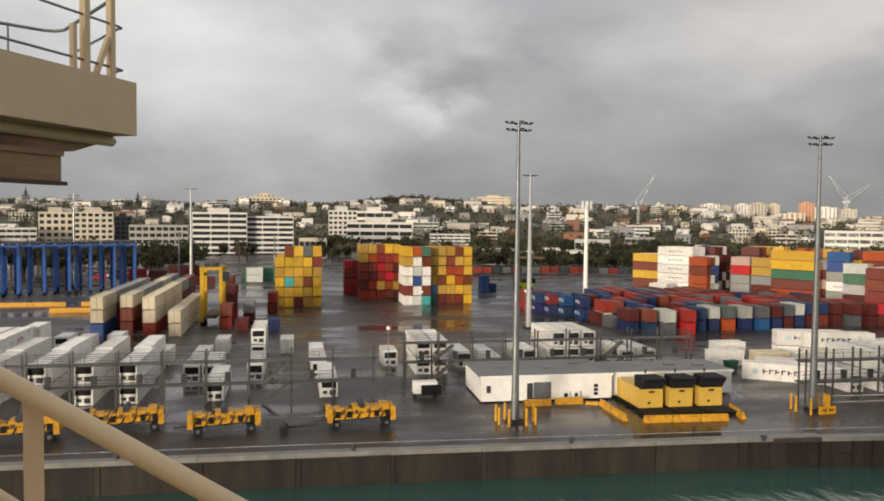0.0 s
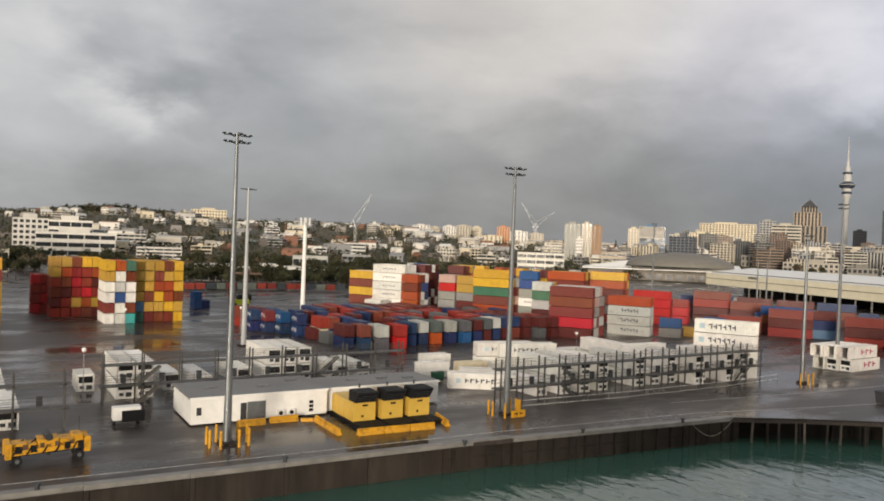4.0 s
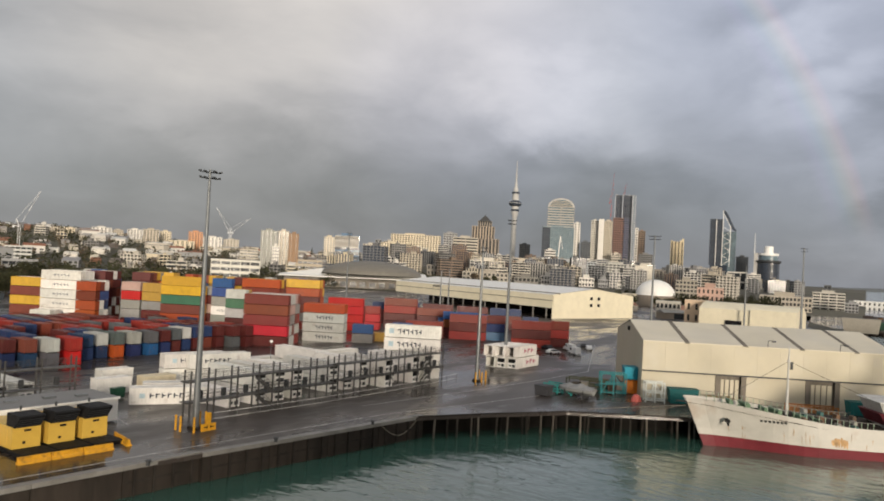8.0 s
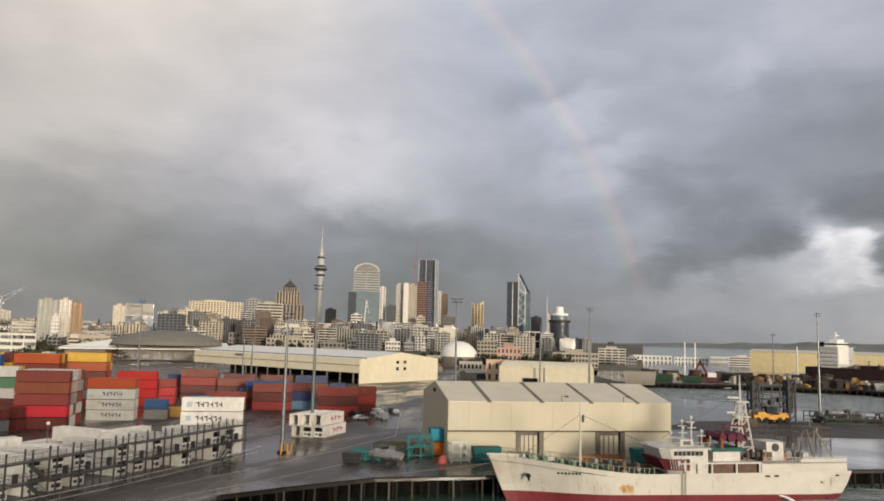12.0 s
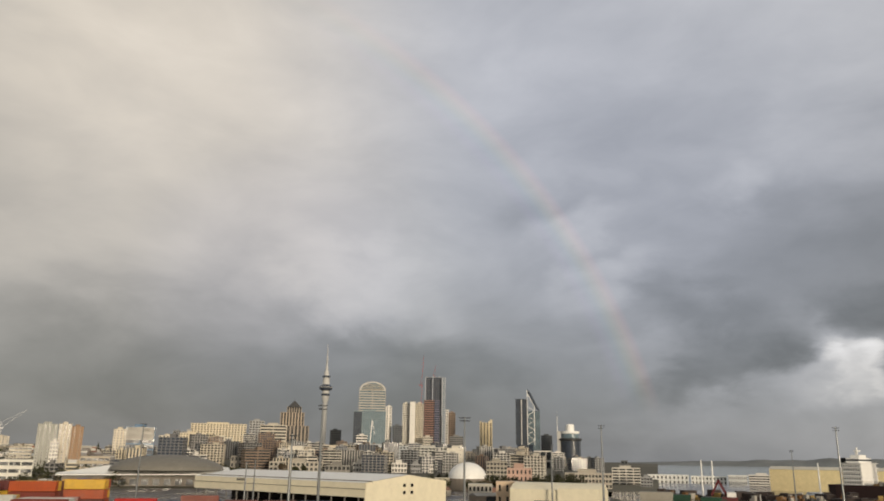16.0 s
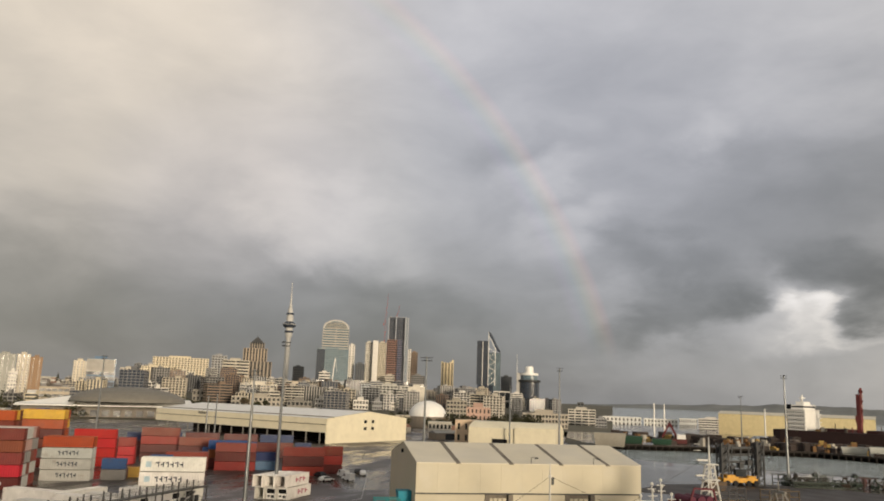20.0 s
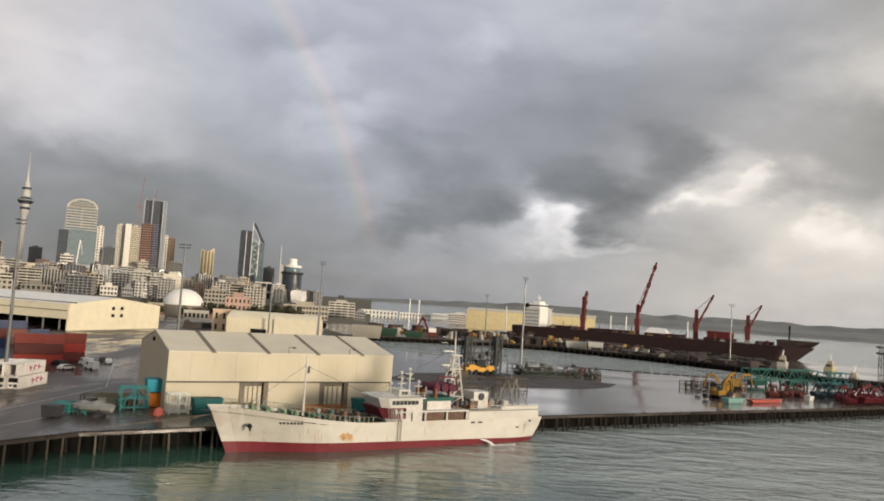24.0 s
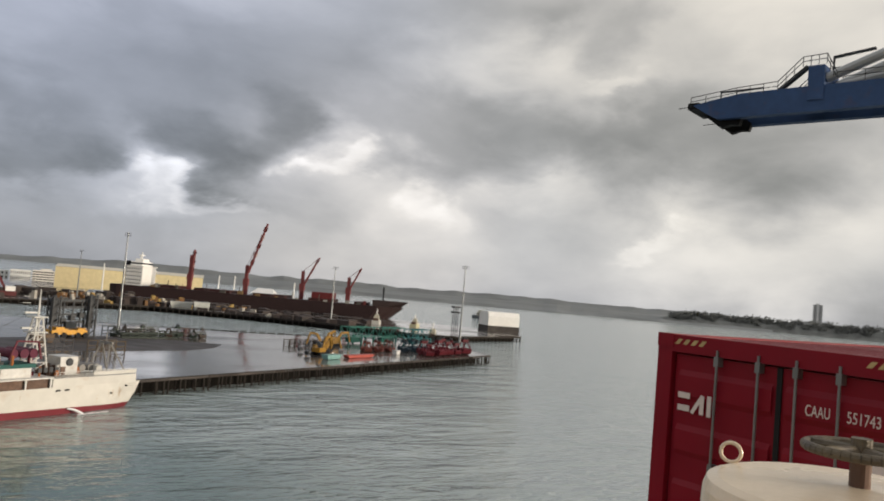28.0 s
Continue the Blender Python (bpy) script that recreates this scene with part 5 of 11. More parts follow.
def spreader_trailer(x, y, turn, wheels=True):
    """A yellow container spreader lying on a low wheeled trailer."""
    t = thing("spreader_trailer", pose(x, y, 0, 0, 0, turn), "yellow container spreader on a low wheeled trailer", "trailer", "spreader trailers")
    bm = fresh()
    beam(bm, (0, 0, 0.95), (8.0, 0, 1.05), 0.5, 0.35)
    beam(bm, (-1.6, 0, 0.75), (0, 0, 0.95), 0.2, 0.2)
    for xx in (0.5, 4.0, 7.5):
        beam(bm, (xx, -1.1, 0.95), (xx, 1.1, 0.95), 0.3, 0.25)
    part("trailer_frame", bm, DARK_STEEL, t, "dark steel trailer frame")
    for xx in (1.1, 7.0):
        for yy in (-1.0, -0.62, 0.62, 1.0):
            bm = fresh()
            bar(bm, (xx, yy - 0.15, 0.5), (xx, yy + 0.15, 0.5), 0.5, 16)
            wh = part("wheel", bm, RUBBER, t)
            bm = fresh()
            bar(bm, (xx, yy - 0.17, 0.5), (xx, yy + 0.17, 0.5), 0.22, 10)
            part("rim", bm, GALV, wh)
    for s in (-1, 1):
        bm = fresh()
        beam(bm, (0.2, s * 0.75, 1.55), (7.8, s * 0.75, 1.75), 0.42, 0.75)
        part("side_beam", bm, YELLOW, t)
    for xx in (0.25, 7.75):
        bm = fresh()
        beam(bm, (xx, -1.25, 1.7), (xx, 1.25, 1.7), 0.5, 1.35)
        part("end_frame", bm, YELLOW, t)
        for s in (-1, 1):
            bm = fresh()
            box(bm, xx - 0.30, xx + 0.30, s * 1.2 - 0.16, s * 1.2 + 0.16, 0.85, 2.45)
            part("corner_guide", bm, YELLOW, t)
    bm = fresh()
    box(bm, 3.0, 5.0, -1.05, 1.05, 1.5, 2.55)
    part("hoist_box", bm, YELLOW, t)
    for xx in (1.6, 3.2, 4.6, 6.0):
        bm = fresh()
        box(bm, xx, xx + 0.35, -1.16, -0.98, 1.25, 2.2)
        part("rusty_bracket", bm, RUST_STEEL, t, "rusty bracket")
    bm = fresh()
    for xx in (1.0, 2.2, 5.6, 6.6):
        bar(bm, (xx, -0.5, 2.0), (xx + 0.8, 0.5, 2.35), 0.09, 6)
    part("hydraulic_hose", bm, BLACK, t)
    for xx in (0.9, 2.3, 5.5, 6.8):
        bm = fresh()
        box(bm, xx, xx + 0.55, -1.3, -1.05, 1.35, 2.05)
        part("dark_cutout", bm, BLACK, t)
    for xx, w_, h in ((1.3, 0.8, 2.30), (2.5, 0.5, 2.15), (5.7, 0.7, 2.40), (6.8, 0.6, 2.70)):
        bm = fresh()
        v = box(bm, xx - w_, xx + w_, -1.0, 1.0, 1.3, h)
        for i in (4, 5, 6, 7):
            v[i].co.x += 0.12 if i in (4, 7) else -0.12
        part("hoist_frame", bm, YELLOW, t)
    bm = fresh()
    beam(bm, (0.1, -1.12, 1.35), (7.9, -1.12, 1.6), 0.18, 0.5)
    part("front_beam", bm, YELLOW, t)
    for xx in (0.6, 1.9, 3.4, 4.6, 6.2, 7.3):
        bm = fresh()
        bar(bm, (xx, -1.3, 1.15), (xx + 0.5, -1.3, 2.05), 0.07, 6)
        part("hose_loop", bm, BLACK, t)
    bm = fresh()
    bar(bm, (4.0, -1.2, 2.75), (4.0, 1.2, 2.75), 0.38, 12)
    part("cable_reel", bm, DARK_STEEL, t)
    bm = fresh()
    bar(bm, (7.2, 0.8, 2.3), (7.2, 0.8, 4.3), 0.04, 5)
    part("marker_rod", bm, DARK_STEEL, t)
    return t


spreader_trailer(-33.8, 89.4, 6)
spreader_trailer(-23.3, 92.0, 7)
spreader_trailer(-12.2, 89.8, 6)
spreader_trailer(3.6, 90.2, 3)
dl = thing("tow_dolly", pose(-2.0, 88.4, 0, 0, 0, 2), "small dark two-wheeled tow dolly", "trailer")
bm = fresh()
beam(bm, (0, 0, 0.6), (4.6, 0.6, 0.7), 0.22, 0.25)
beam(bm, (0.6, -0.9, 0.6), (0.6, 0.9, 0.6), 0.25, 0.25)
beam(bm, (0.5, 0, 0.6), (0.5, 0, 1.5), 0.5, 0.5)
part("frame", bm, DARK_STEEL, dl)
for yy in (-0.9, 0.9):
    bm = fresh()
    bar(bm, (0.6, yy - 0.2, 0.5), (0.6, yy + 0.2, 0.5), 0.5, 14)
    part("wheel", bm, RUBBER, dl)
# small white tank on a dark stand
tk = thing("water_tank", pose(16.0, 102.6, 0), "white tank with dark fittings on a stand", "tank")
bm = fresh()
box(bm, 0, 3.3, 0, 1.6, 0.7, 2.3)
part("tank", bm, WHITE, tk)
bm = fresh()
box(bm, 1.0, 3.8, -0.12, 0.0, 0.5, 1.9)
box(bm, 0.1, 0.3, 0.1, 1.5, 0, 0.7)
box(bm, 3.0, 3.2, 0.1, 1.5, 0, 0.7)
part("pump_unit", bm, BLACK, tk)


def straddle_carrier(x, y, turn, paint_colour, label, height=11.5, spreader=True):
    s = thing("straddle_carrier", pose(x, y, 0, 0, 0, turn), label, "straddle carrier", "straddle carriers")
    for sx in (-2.1, 2.1):
        bm = fresh()
        box(bm, sx - 0.45, sx + 0.45, -4.6, 4.6, 0.9, 1.7)
        part("sill_beam", bm, PAINT, s, colour=paint_colour)
        bm = fresh()
        box(bm, sx - 0.3, sx + 0.3, -3.2, 3.2, height - 1.6, height - 1.0)
        beam(bm, (sx, -3.2, height * 0.55), (sx, 3.2, height * 0.55), 0.22, 0.3)
        part("side_beam", bm, PAINT, s, colour=paint_colour)
        for yy in (-3.2, 3.2):
            bm = fresh()
            box(bm, sx - 0.42, sx + 0.42, yy - 0.45, yy + 0.35, 1.7, height)
            part("leg", bm, PAINT, s, colour=paint_colour)
        for yy in (-3.8, -1.4, 1.4, 3.8):
            bm = fresh()
            bar(bm, (sx - 0.3, yy, 0.75), (sx + 0.3, yy, 0.75), 0.75, 14)
            part("wheel", bm, RUBBER, s)
    bm = fresh()
    box(bm, -2.5, 2.5, -4.6, 4.6, height, height + 0.6)
    part("top_frame", bm, PAINT, s, colour=paint_colour)
    bm = fresh()
    box(bm, -1.6, 1.0, -3.0, 3.0, height + 0.6, height + 1.6)
    part("engine_deck", bm, DARK_STEEL, s)
    for yy in (-4.5, 4.5):
        bm = fresh()
        bar(bm, (-2.4, yy, height + 1.6), (2.4, yy, height + 1.6), 0.05, 5)
        for xx in (-2.4, 0, 2.4):
            bar(bm, (xx, yy, height + 0.6), (xx, yy, height + 1.6), 0.05, 5)
        part("railing", bm, GALV, s)
    bm = fresh()
    box(bm, 2.5, 4.0, -4.2, -2.4, height - 2.6, height - 0.4)
    part("cab", bm, WINDOW, s, "glazed driver's cab")
    if spreader:
        bm = fresh()
        box(bm, -1.3, 1.3, -5.9, 5.9, 1.9, 2.7)
        part("spreader", bm, RUST_STEEL, s)
    return s


BLUE = (0.045, 0.115, 0.36)
for k, b in enumerate((-20.3, -18.8, -17.3, -15.8, -14.5, -13.0, -11.7)):
    straddle_carrier(*polar(b, 265 + 2.0 * k), 14, BLUE, "blue straddle carrier parked in a row", 15.0, False)
for k, b in enumerate((-19.6, -18.1, -16.5, -15.1, -13.7, -12.3)):
    straddle_carrier(*polar(b, 279 + 2.0 * k), 14, BLUE, "blue straddle carrier parked in a rear row", 14.6, False)
straddle_carrier(-19.1, 183.0, 0, (0.50, 0.30, 0.02), "yellow straddle carrier among the container rows", 12.8)

def reach_stacker(x, y, turn):
    """A dark container handler with its boom raised and a spreader hanging from the tip."""
    r = thing("reach_stacker", pose(x, y, 0, 0, 0, turn), "dark reach stacker with its boom raised in the yard", "reach stacker")
    bm = fresh()
    box(bm, -4.2, 3.2, -1.5, 1.5, 1.0, 2.3)
    box(bm, -4.6, -2.4, -1.7, 1.7, 1.2, 3.0)
    part("chassis", bm, DARK_STEEL, r)
    bm = fresh()
    box(bm, -1.6, 0.4, -0.9, 0.9, 2.3, 4.3)
    part("cab", bm, WINDOW, r, "glazed driver's cab")
    bm = fresh()
    beam(bm, (-3.6, 0, 3.2), (3.6, 0, 11.4), 0.7, 0.9)
    beam(bm, (1.0, 0, 2.2), (1.6, 0, 8.6), 0.35, 0.35)
    part("boom", bm, DARK_STEEL, r)
    bm = fresh()
    box(bm, 3.3, 4.7, -5.6, 5.6, 9.6, 10.3)
    box(bm, 3.5, 4.5, -1.2, 1.2, 10.3, 11.6)
    part("spreader", bm, RUST_STEEL, r)
    for xx, rad in ((2.2, 0.95), (-3.2, 0.75)):
        for yy in (-1.6, 1.6):
            bm = fresh()
            bar(bm, (xx, yy - 0.4, rad), (xx, yy + 0.4, rad), rad, 14)
            part("wheel", bm, RUBBER, r)


reach_stacker(88.7, 281.6, 60)

# cars and a van by the roadway
def car(x, y, turn, paint_colour, label, van=False):
    c = thing("van" if van else "car", pose(x, y, 0, 0, 0, turn), label, "van" if van else "car", "parked cars")
    bm = fresh()
    if van:
        prof = [(-2.4, 0.35), (2.4, 0.35), (2.4, 0.95), (1.7, 1.25), (1.3, 2.15), (-2.4, 2.2)]
    else:
        prof = [(-2.15, 0.35), (2.15, 0.35), (2.15, 0.75), (1.25, 0.92), (0.55, 1.42), (-1.0, 1.46), (-1.75, 1.0), (-2.15, 0.95)]
    extrude_x(bm, prof, -0.87, 0.87)
    part("body", bm, PAINT, c, colour=paint_colour)
    bm = fresh()
    if van:
        extrude_x(bm, [(1.35, 1.3), (1.72, 1.3), (1.42, 2.0), (1.32, 2.0)], -0.8, 0.8)
        box(bm, -0.885, 0.885, 0.3, 1.25, 1.3, 1.95)
    else:
        extrude_x(bm, [(-1.62, 1.02), (1.18, 0.96), (0.56, 1.36), (-0.98, 1.40)], -0.885, 0.885)
        extrude_x(bm, [(0.62, 1.36), (1.28, 0.95), (1.30, 0.97), (0.64, 1.40)], -0.75, 0.75)
    part("window", bm, WINDOW, c)
    for xx in (-0.78, 0.78):
        for yy in (-1.35, 1.35):
            bm = fresh()
            bar(bm, (xx - 0.1, yy, 0.33), (xx + 0.1, yy, 0.33), 0.33, 14)
            part("wheel", bm, RUBBER, c)
        bm = fresh()
        box(bm, xx * 0.85 - 0.18, xx * 0.85 + 0.18, 2.13, 2.18 if not van else 2.43, 0.62, 0.78)
        part("headlight", bm, WHITE, c)
    return c


for x, y, turn, colr, lab, van in ((201.5, 101.0, -120, (0.72, 0.71, 0.69), "white car parked beside the red container row", False), (211.0, 108.0, -30, (0.03, 0.035, 0.04), "dark car parked beside the roadway", False),
                                   (206.5, 96.6, -35, (0.75, 0.74, 0.72), "white van parked on the wet roadway", True), (214.0, 101.8, -35, (0.75, 0.74, 0.72), "white high van parked beside the roadway", True),
                                   (223.0, 99.5, -60, (0.70, 0.70, 0.70), "white car parked on the roadway", False), (227.0, 103.0, -60, (0.05, 0.05, 0.055), "dark car parked on the roadway", False)):
    car(x, y, turn, colr, lab, van)
random.seed(21)
for k in range(10):
    x, y = polar(-13.5 + k * 0.5, 318 + random.uniform(0, 30))
    car(x, y, random.choice((0, 90)), random.choice(((0.7, 0.7, 0.7), (0.1, 0.1, 0.12), (0.3, 0.02, 0.02), (0.5, 0.5, 0.5))), "car in the staff car park beyond the straddle carriers", k % 3 == 0)

# rope fence, worn lines and kerb along the roadway
fence = thing("rope_fence", pose(0, 0, 0), "low fence of posts and pale rope along the rack", "fence")
pts = [(72.5, 91.2), (94, 90.0), (120, 90.2), (137, 91.5)]
for x, y, h in along(pts, 4.3):
    bm = fresh()
    bar(bm, (x, y, 0), (x, y, 1.15), 0.05, 6)
    part("post", bm, GALV, fence)
bm = fresh()
for (xa, ya), (xb, yb) in zip(pts, pts[1:]):
    bar(bm, (xa, ya, 1.1), (xb, yb, 1.1), 0.035, 5)
    bar(bm, (xa, ya, 0.25), (xb, yb, 0.25), 0.03, 5)
part("rope", bm, WHITE, fence)
for pts, wd in (([(-90, 86.3), (0, 83.6), (60, 80.6), (96, 77.5), (118, 72.5), (150, 66)], 0.16), ([(98, 84.5), (135, 80), (175, 78), (240, 105)], 0.18), ([(-90, 95.2), (-10, 95.5), (14, 95.6)], 0.13), ([(62, 96), (66, 112)], 0.13), ([(58, 130), (66, 141)], 0.16)):
    bm = fresh()
    for a, b in zip(pts, pts[1:]):
        beam(bm, (*a, 0.004), (*b, 0.004), wd, 0.012)
    solid("painted_line", bm, LINE, "worn white line painted on the wet asphalt", "road marking", kind="structure")
# mooring bollards and fittings on the cope
bm = fresh()
bar(bm, (0, 0, 0.16), (0, 0, 0.62), 0.22, 12)
bar(bm, (0, 0, 0.62), (0, 0, 0.78), 0.34, 12)
boll = solid("mooring_bollard", bm, DARK_STEEL, "black cast mooring bollard on the quay edge", "mooring bollard", "mooring bollards", m=pose(-41, 81.8, 0))
for x in (-18, 6, 30, 52, 70, 88):
    copy_thing(boll, pose(x, 80.4 - 0.052 * x if x < 52 else 80.4 - 0.078 * x, 0))

bm = fresh()
for k in range(12):
    f = k / 12
    bar(bm, (90 + 8 * f, 73.3 - 0.6 * f, -0.4 - 1.9 * math.sin(f * math.pi)), (90 + 8 * (f + 1 / 12), 73.3 - 0.6 * (f + 1 / 12), -0.4 - 1.9 * math.sin((f + 1 / 12) * math.pi)), 0.08, 6)
solid("mooring_rope", bm, TIMBER, "slack grey rope hanging at the quay corner", "rope")
# teal and dark machinery on the wharf beside the warehouse
TEAL = (0.015, 0.125, 0.125)
def bin_box(x, y, turn, w, d, h, colour, label, z=0.0):
    b = thing("steel_bin", pose(x, y, z, 0, 0, turn), label, "skip bin", "wharf bins")
    bm = fresh()
    v = box(bm, -w / 2, w / 2, -d / 2, d / 2, 0.12, h)
    for k in range(4):
        v[k].co.x *= 0.88
        v[k].co.y *= 0.92
    part("body", bm, PAINT, b, colour=colour)
    for k in range(int(w / 0.7)):
        bm = fresh()
        xx = -w / 2 * 0.88 + (k + 0.5) * w * 0.88 / int(w / 0.7)
        box(bm, xx - 0.05, xx + 0.05, -d / 2 - 0.03, d / 2 + 0.03, 0.15, h)
        part("rib", bm, PAINT, b, colour=colour)
    bm = fresh()
    box(bm, -w / 2 - 0.06, w / 2 + 0.06, -d / 2 - 0.06, d / 2 + 0.06, h, h + 0.12)
    part("rim", bm, PAINT, b, colour=tuple(c * 0.7 for c in colour))
    return b


def frame_rack(x, y, turn, w, d, h, colour, label):
    f = thing("cargo_rack", pose(x, y, 0, 0, 0, turn), label, "cargo rack", "wharf racks")
    for sx in (-1, 0, 1):
        for sy in (-1, 1):
            bm = fresh()
            box(bm, sx * w / 2 - 0.12, sx * w / 2 + 0.12, sy * d / 2 - 0.12, sy * d / 2 + 0.12, 0, h)
            part("post", bm, PAINT, f, colour=colour)
    for z in (0.5, h * 0.5, h - 0.15):
        for sy in (-1, 1):
            bm = fresh()
            box(bm, -w / 2, w / 2, sy * d / 2 - 0.1, sy * d / 2 + 0.1, z - 0.12, z + 0.12)
            part("rail", bm, PAINT, f, colour=colour)
    for s in (-1, 1):
        bm = fresh()
        beam(bm, (s * w / 2, -d / 2, 0.4), (0, -d / 2, h - 0.2), 0.14, 0.14)
        part("brace", bm, PAINT, f, colour=colour)
    return f


bin_box(*pier(-83, 20), PIER_TURN, 4.6, 3.0, 2.7, (0.55, 0.17, 0.02), "orange steel bin under a blue one")
bin_box(*pier(-83, 20), PIER_TURN, 5.0, 3.2, 2.6, (0.02, 0.24, 0.33), "blue-green steel bin stacked on an orange one", 2.85)
frame_rack(*pier(-88, 17), PIER_TURN, 5.0, 2.6, 4.4, (0.015, 0.15, 0.165), "teal steel frame standing on the wharf")
frame_rack(*pier(-81, 10.5), PIER_TURN, 3.6, 2.2, 4.0, (0.55, 0.58, 0.55), "pale steel frame beside the warehouse wall")
bin_box(*pier(-75.5, 10.5), PIER_TURN, 5.6, 2.6, 2.9, TEAL, "teal steel bin at the warehouse wall")
bin_box(*pier(-42, 10), PIER_TURN, 5.0, 2.6, 2.6, TEAL, "teal steel bin at the warehouse front")
cb = thing("covered_boat", pose(*pier(-96, 10.5), 0, 0, 0, PIER_TURN - 30), "grey boat under a slack tarpaulin on a wharf cradle", "boat")
rows_ = []
bm = fresh()
for x, w_, keel in ((-3.8, 0.05, 1.5), (-3.2, 0.75, 1.0), (-1.8, 1.35, 0.7), (0.2, 1.6, 0.55), (2.2, 1.5, 0.55), (3.6, 1.25, 0.6)):
    rows_.append([bm.verts.new((x, y, z)) for y, z in ((-w_, 1.75), (-w_ * 0.85, 1.2), (0, keel), (w_ * 0.85, 1.2), (w_, 1.75))])
for ra, rb in zip(rows_, rows_[1:]):
    for i in range(4):
        bm.faces.new((ra[i], ra[i + 1], rb[i + 1], rb[i]))
bm.faces.new(rows_[-1])
part("hull", bm, PAINT, cb, colour=(0.26, 0.27, 0.265))
bm = fresh()
rows_ = [[bm.verts.new((x, y, z)) for y, z in ((-w_ - 0.06, 1.5), (-w_ - 0.04, 1.85), (-w_ * 0.4, top - 0.12), (0, top), (w_ * 0.4, top - 0.2), (w_ + 0.04, 1.85), (w_ + 0.06, 1.5))] for x, w_, top in ((-3.85, 0.1, 1.95), (-3.0, 0.85, 2.25), (-1.6, 1.4, 2.75), (-0.4, 1.58, 2.45), (0.9, 1.62, 2.8), (2.2, 1.5, 2.4), (3.65, 1.25, 2.2))]
for ra, rb in zip(rows_, rows_[1:]):
    for i in range(6):
        bm.faces.new((ra[i], rb[i], rb[i + 1], ra[i + 1]))
bm.faces.new(rows_[-1][::-1])
part("tarpaulin", bm, PAINT, cb, "slack grey tarpaulin", colour=(0.19, 0.195, 0.20))
for x in (-1.9, 1.9):
    bm = fresh()
    box(bm, x - 0.15, x + 0.15, -1.5, 1.5, 0, 0.62)
    for y in (-1.4, 1.4):
        beam(bm, (x, y, 0.1), (x, y * 1.02, 1.5), 0.16, 0.16)
    part("cradle", bm, DARK_STEEL, cb)
bin_box(*pier(-102.5, 10), PIER_TURN - 30, 3.0, 2.4, 1.9, (0.05, 0.05, 0.055), "black steel bin on the wharf")
frame_rack(*pier(-99, 13.5), PIER_TURN - 30, 6.0, 2.4, 2.0, (0.03, 0.20, 0.19), "teal low frame behind the covered boat")
frame_rack(*pier(-93, 19), PIER_TURN - 20, 8.0, 2.6, 2.6, (0.045, 0.05, 0.03), "dark stacked gear on the wharf")
for k in range(9):
    bin_box(*pier(-99.5 + 1.9 * k, 14.5 + 1.1 * (k % 3) + 0.5 * k), PIER_TURN - 25 + 31 * k, 1.3 + 0.5 * (k % 3), 1.2, 0.9 + 0.45 * (k % 4), ((0.035, 0.035, 0.03), (0.03, 0.13, 0.12), (0.06, 0.045, 0.03), (0.16, 0.15, 0.13))[k % 4], ("dark steel gear box on the wharf", "teal gear box on the wharf", "brown timber crate on the wharf", "pale grey crate on the wharf")[k % 4])
frame_rack(*pier(-90, 24), PIER_TURN - 20, 7.0, 2.6, 2.0, (0.12, 0.10, 0.07), "brown stacked gear on the wharf")
bm = fresh()
dome(bm, (0, 0, 0), 1.3, 1.0, 1.4, 5, 14)
solid("tarpaulin_mound", bm, PAINT, "faded red covered heap on the wharf", "heap", m=pose(*pier(-84.5, 10.0), 0), colour=(0.5, 0.12, 0.10))
frame_rack(*pier(-69, 8.5), PIER_TURN, 4.5, 2.0, 2.2, (0.16, 0.12, 0.05), "brown gear stacked before the warehouse doors")
frame_rack(*pier(-52, 8), PIER_TURN, 9.0, 2.2, 1.7, (0.28, 0.11, 0.03), "rusty orange gear stacked before the warehouse")
# bins and gear along the foot of the right-hand rack
bin_box(71.5, 114.4, 4, 2.2, 1.1, 1.6, (0.03, 0.10, 0.06), "dark green waste bin at the rack foot")
bin_box(79.9, 112.8, 4, 4.0, 1.1, 1.2, (0.035, 0.037, 0.04), "dark steel tool chest at the rack foot")
bin_box(94.4, 103.9, 4, 1.6, 1.1, 1.9, (0.03, 0.10, 0.06), "dark green waste bin at the rack foot")
bin_box(101.9, 103.4, 4, 2.4, 1.1, 1.3, (0.05, 0.16, 0.15), "teal gear box at the rack foot")
bin_box(88.8, 103.5, 4, 3.0, 1.1, 1.1, (0.045, 0.04, 0.035), "dark steel tool chest at the rack foot")
# ---- pier: warehouse, ship, machines; far wharf and bulk ship ----
wh = thing("warehouse", pose(*pier(-82.7, 14.7), 0, 0, 0, PIER_TURN), "cream sheet-clad wharf warehouse with large doorways", "warehouse")
WL, WD, EAVE, RIDGE = 49.5, 31.0, 11.5, 14.6
bm = fresh()
extrude_x(bm, [(0, 0), (WD, 0), (WD, EAVE), (WD / 2, RIDGE - 0.2), (0, EAVE)][::1], 0, 0.3)
part("gable_wall", bm, CREAM, wh)
bm = fresh()
extrude_x(bm, [(0.35, 0), (WD, 0), (WD, EAVE - 0.1), (WD / 2, RIDGE - 0.3), (0.35, EAVE - 0.1)], WL - 0.3, WL)
part("gable_wall", bm, CREAM, wh)
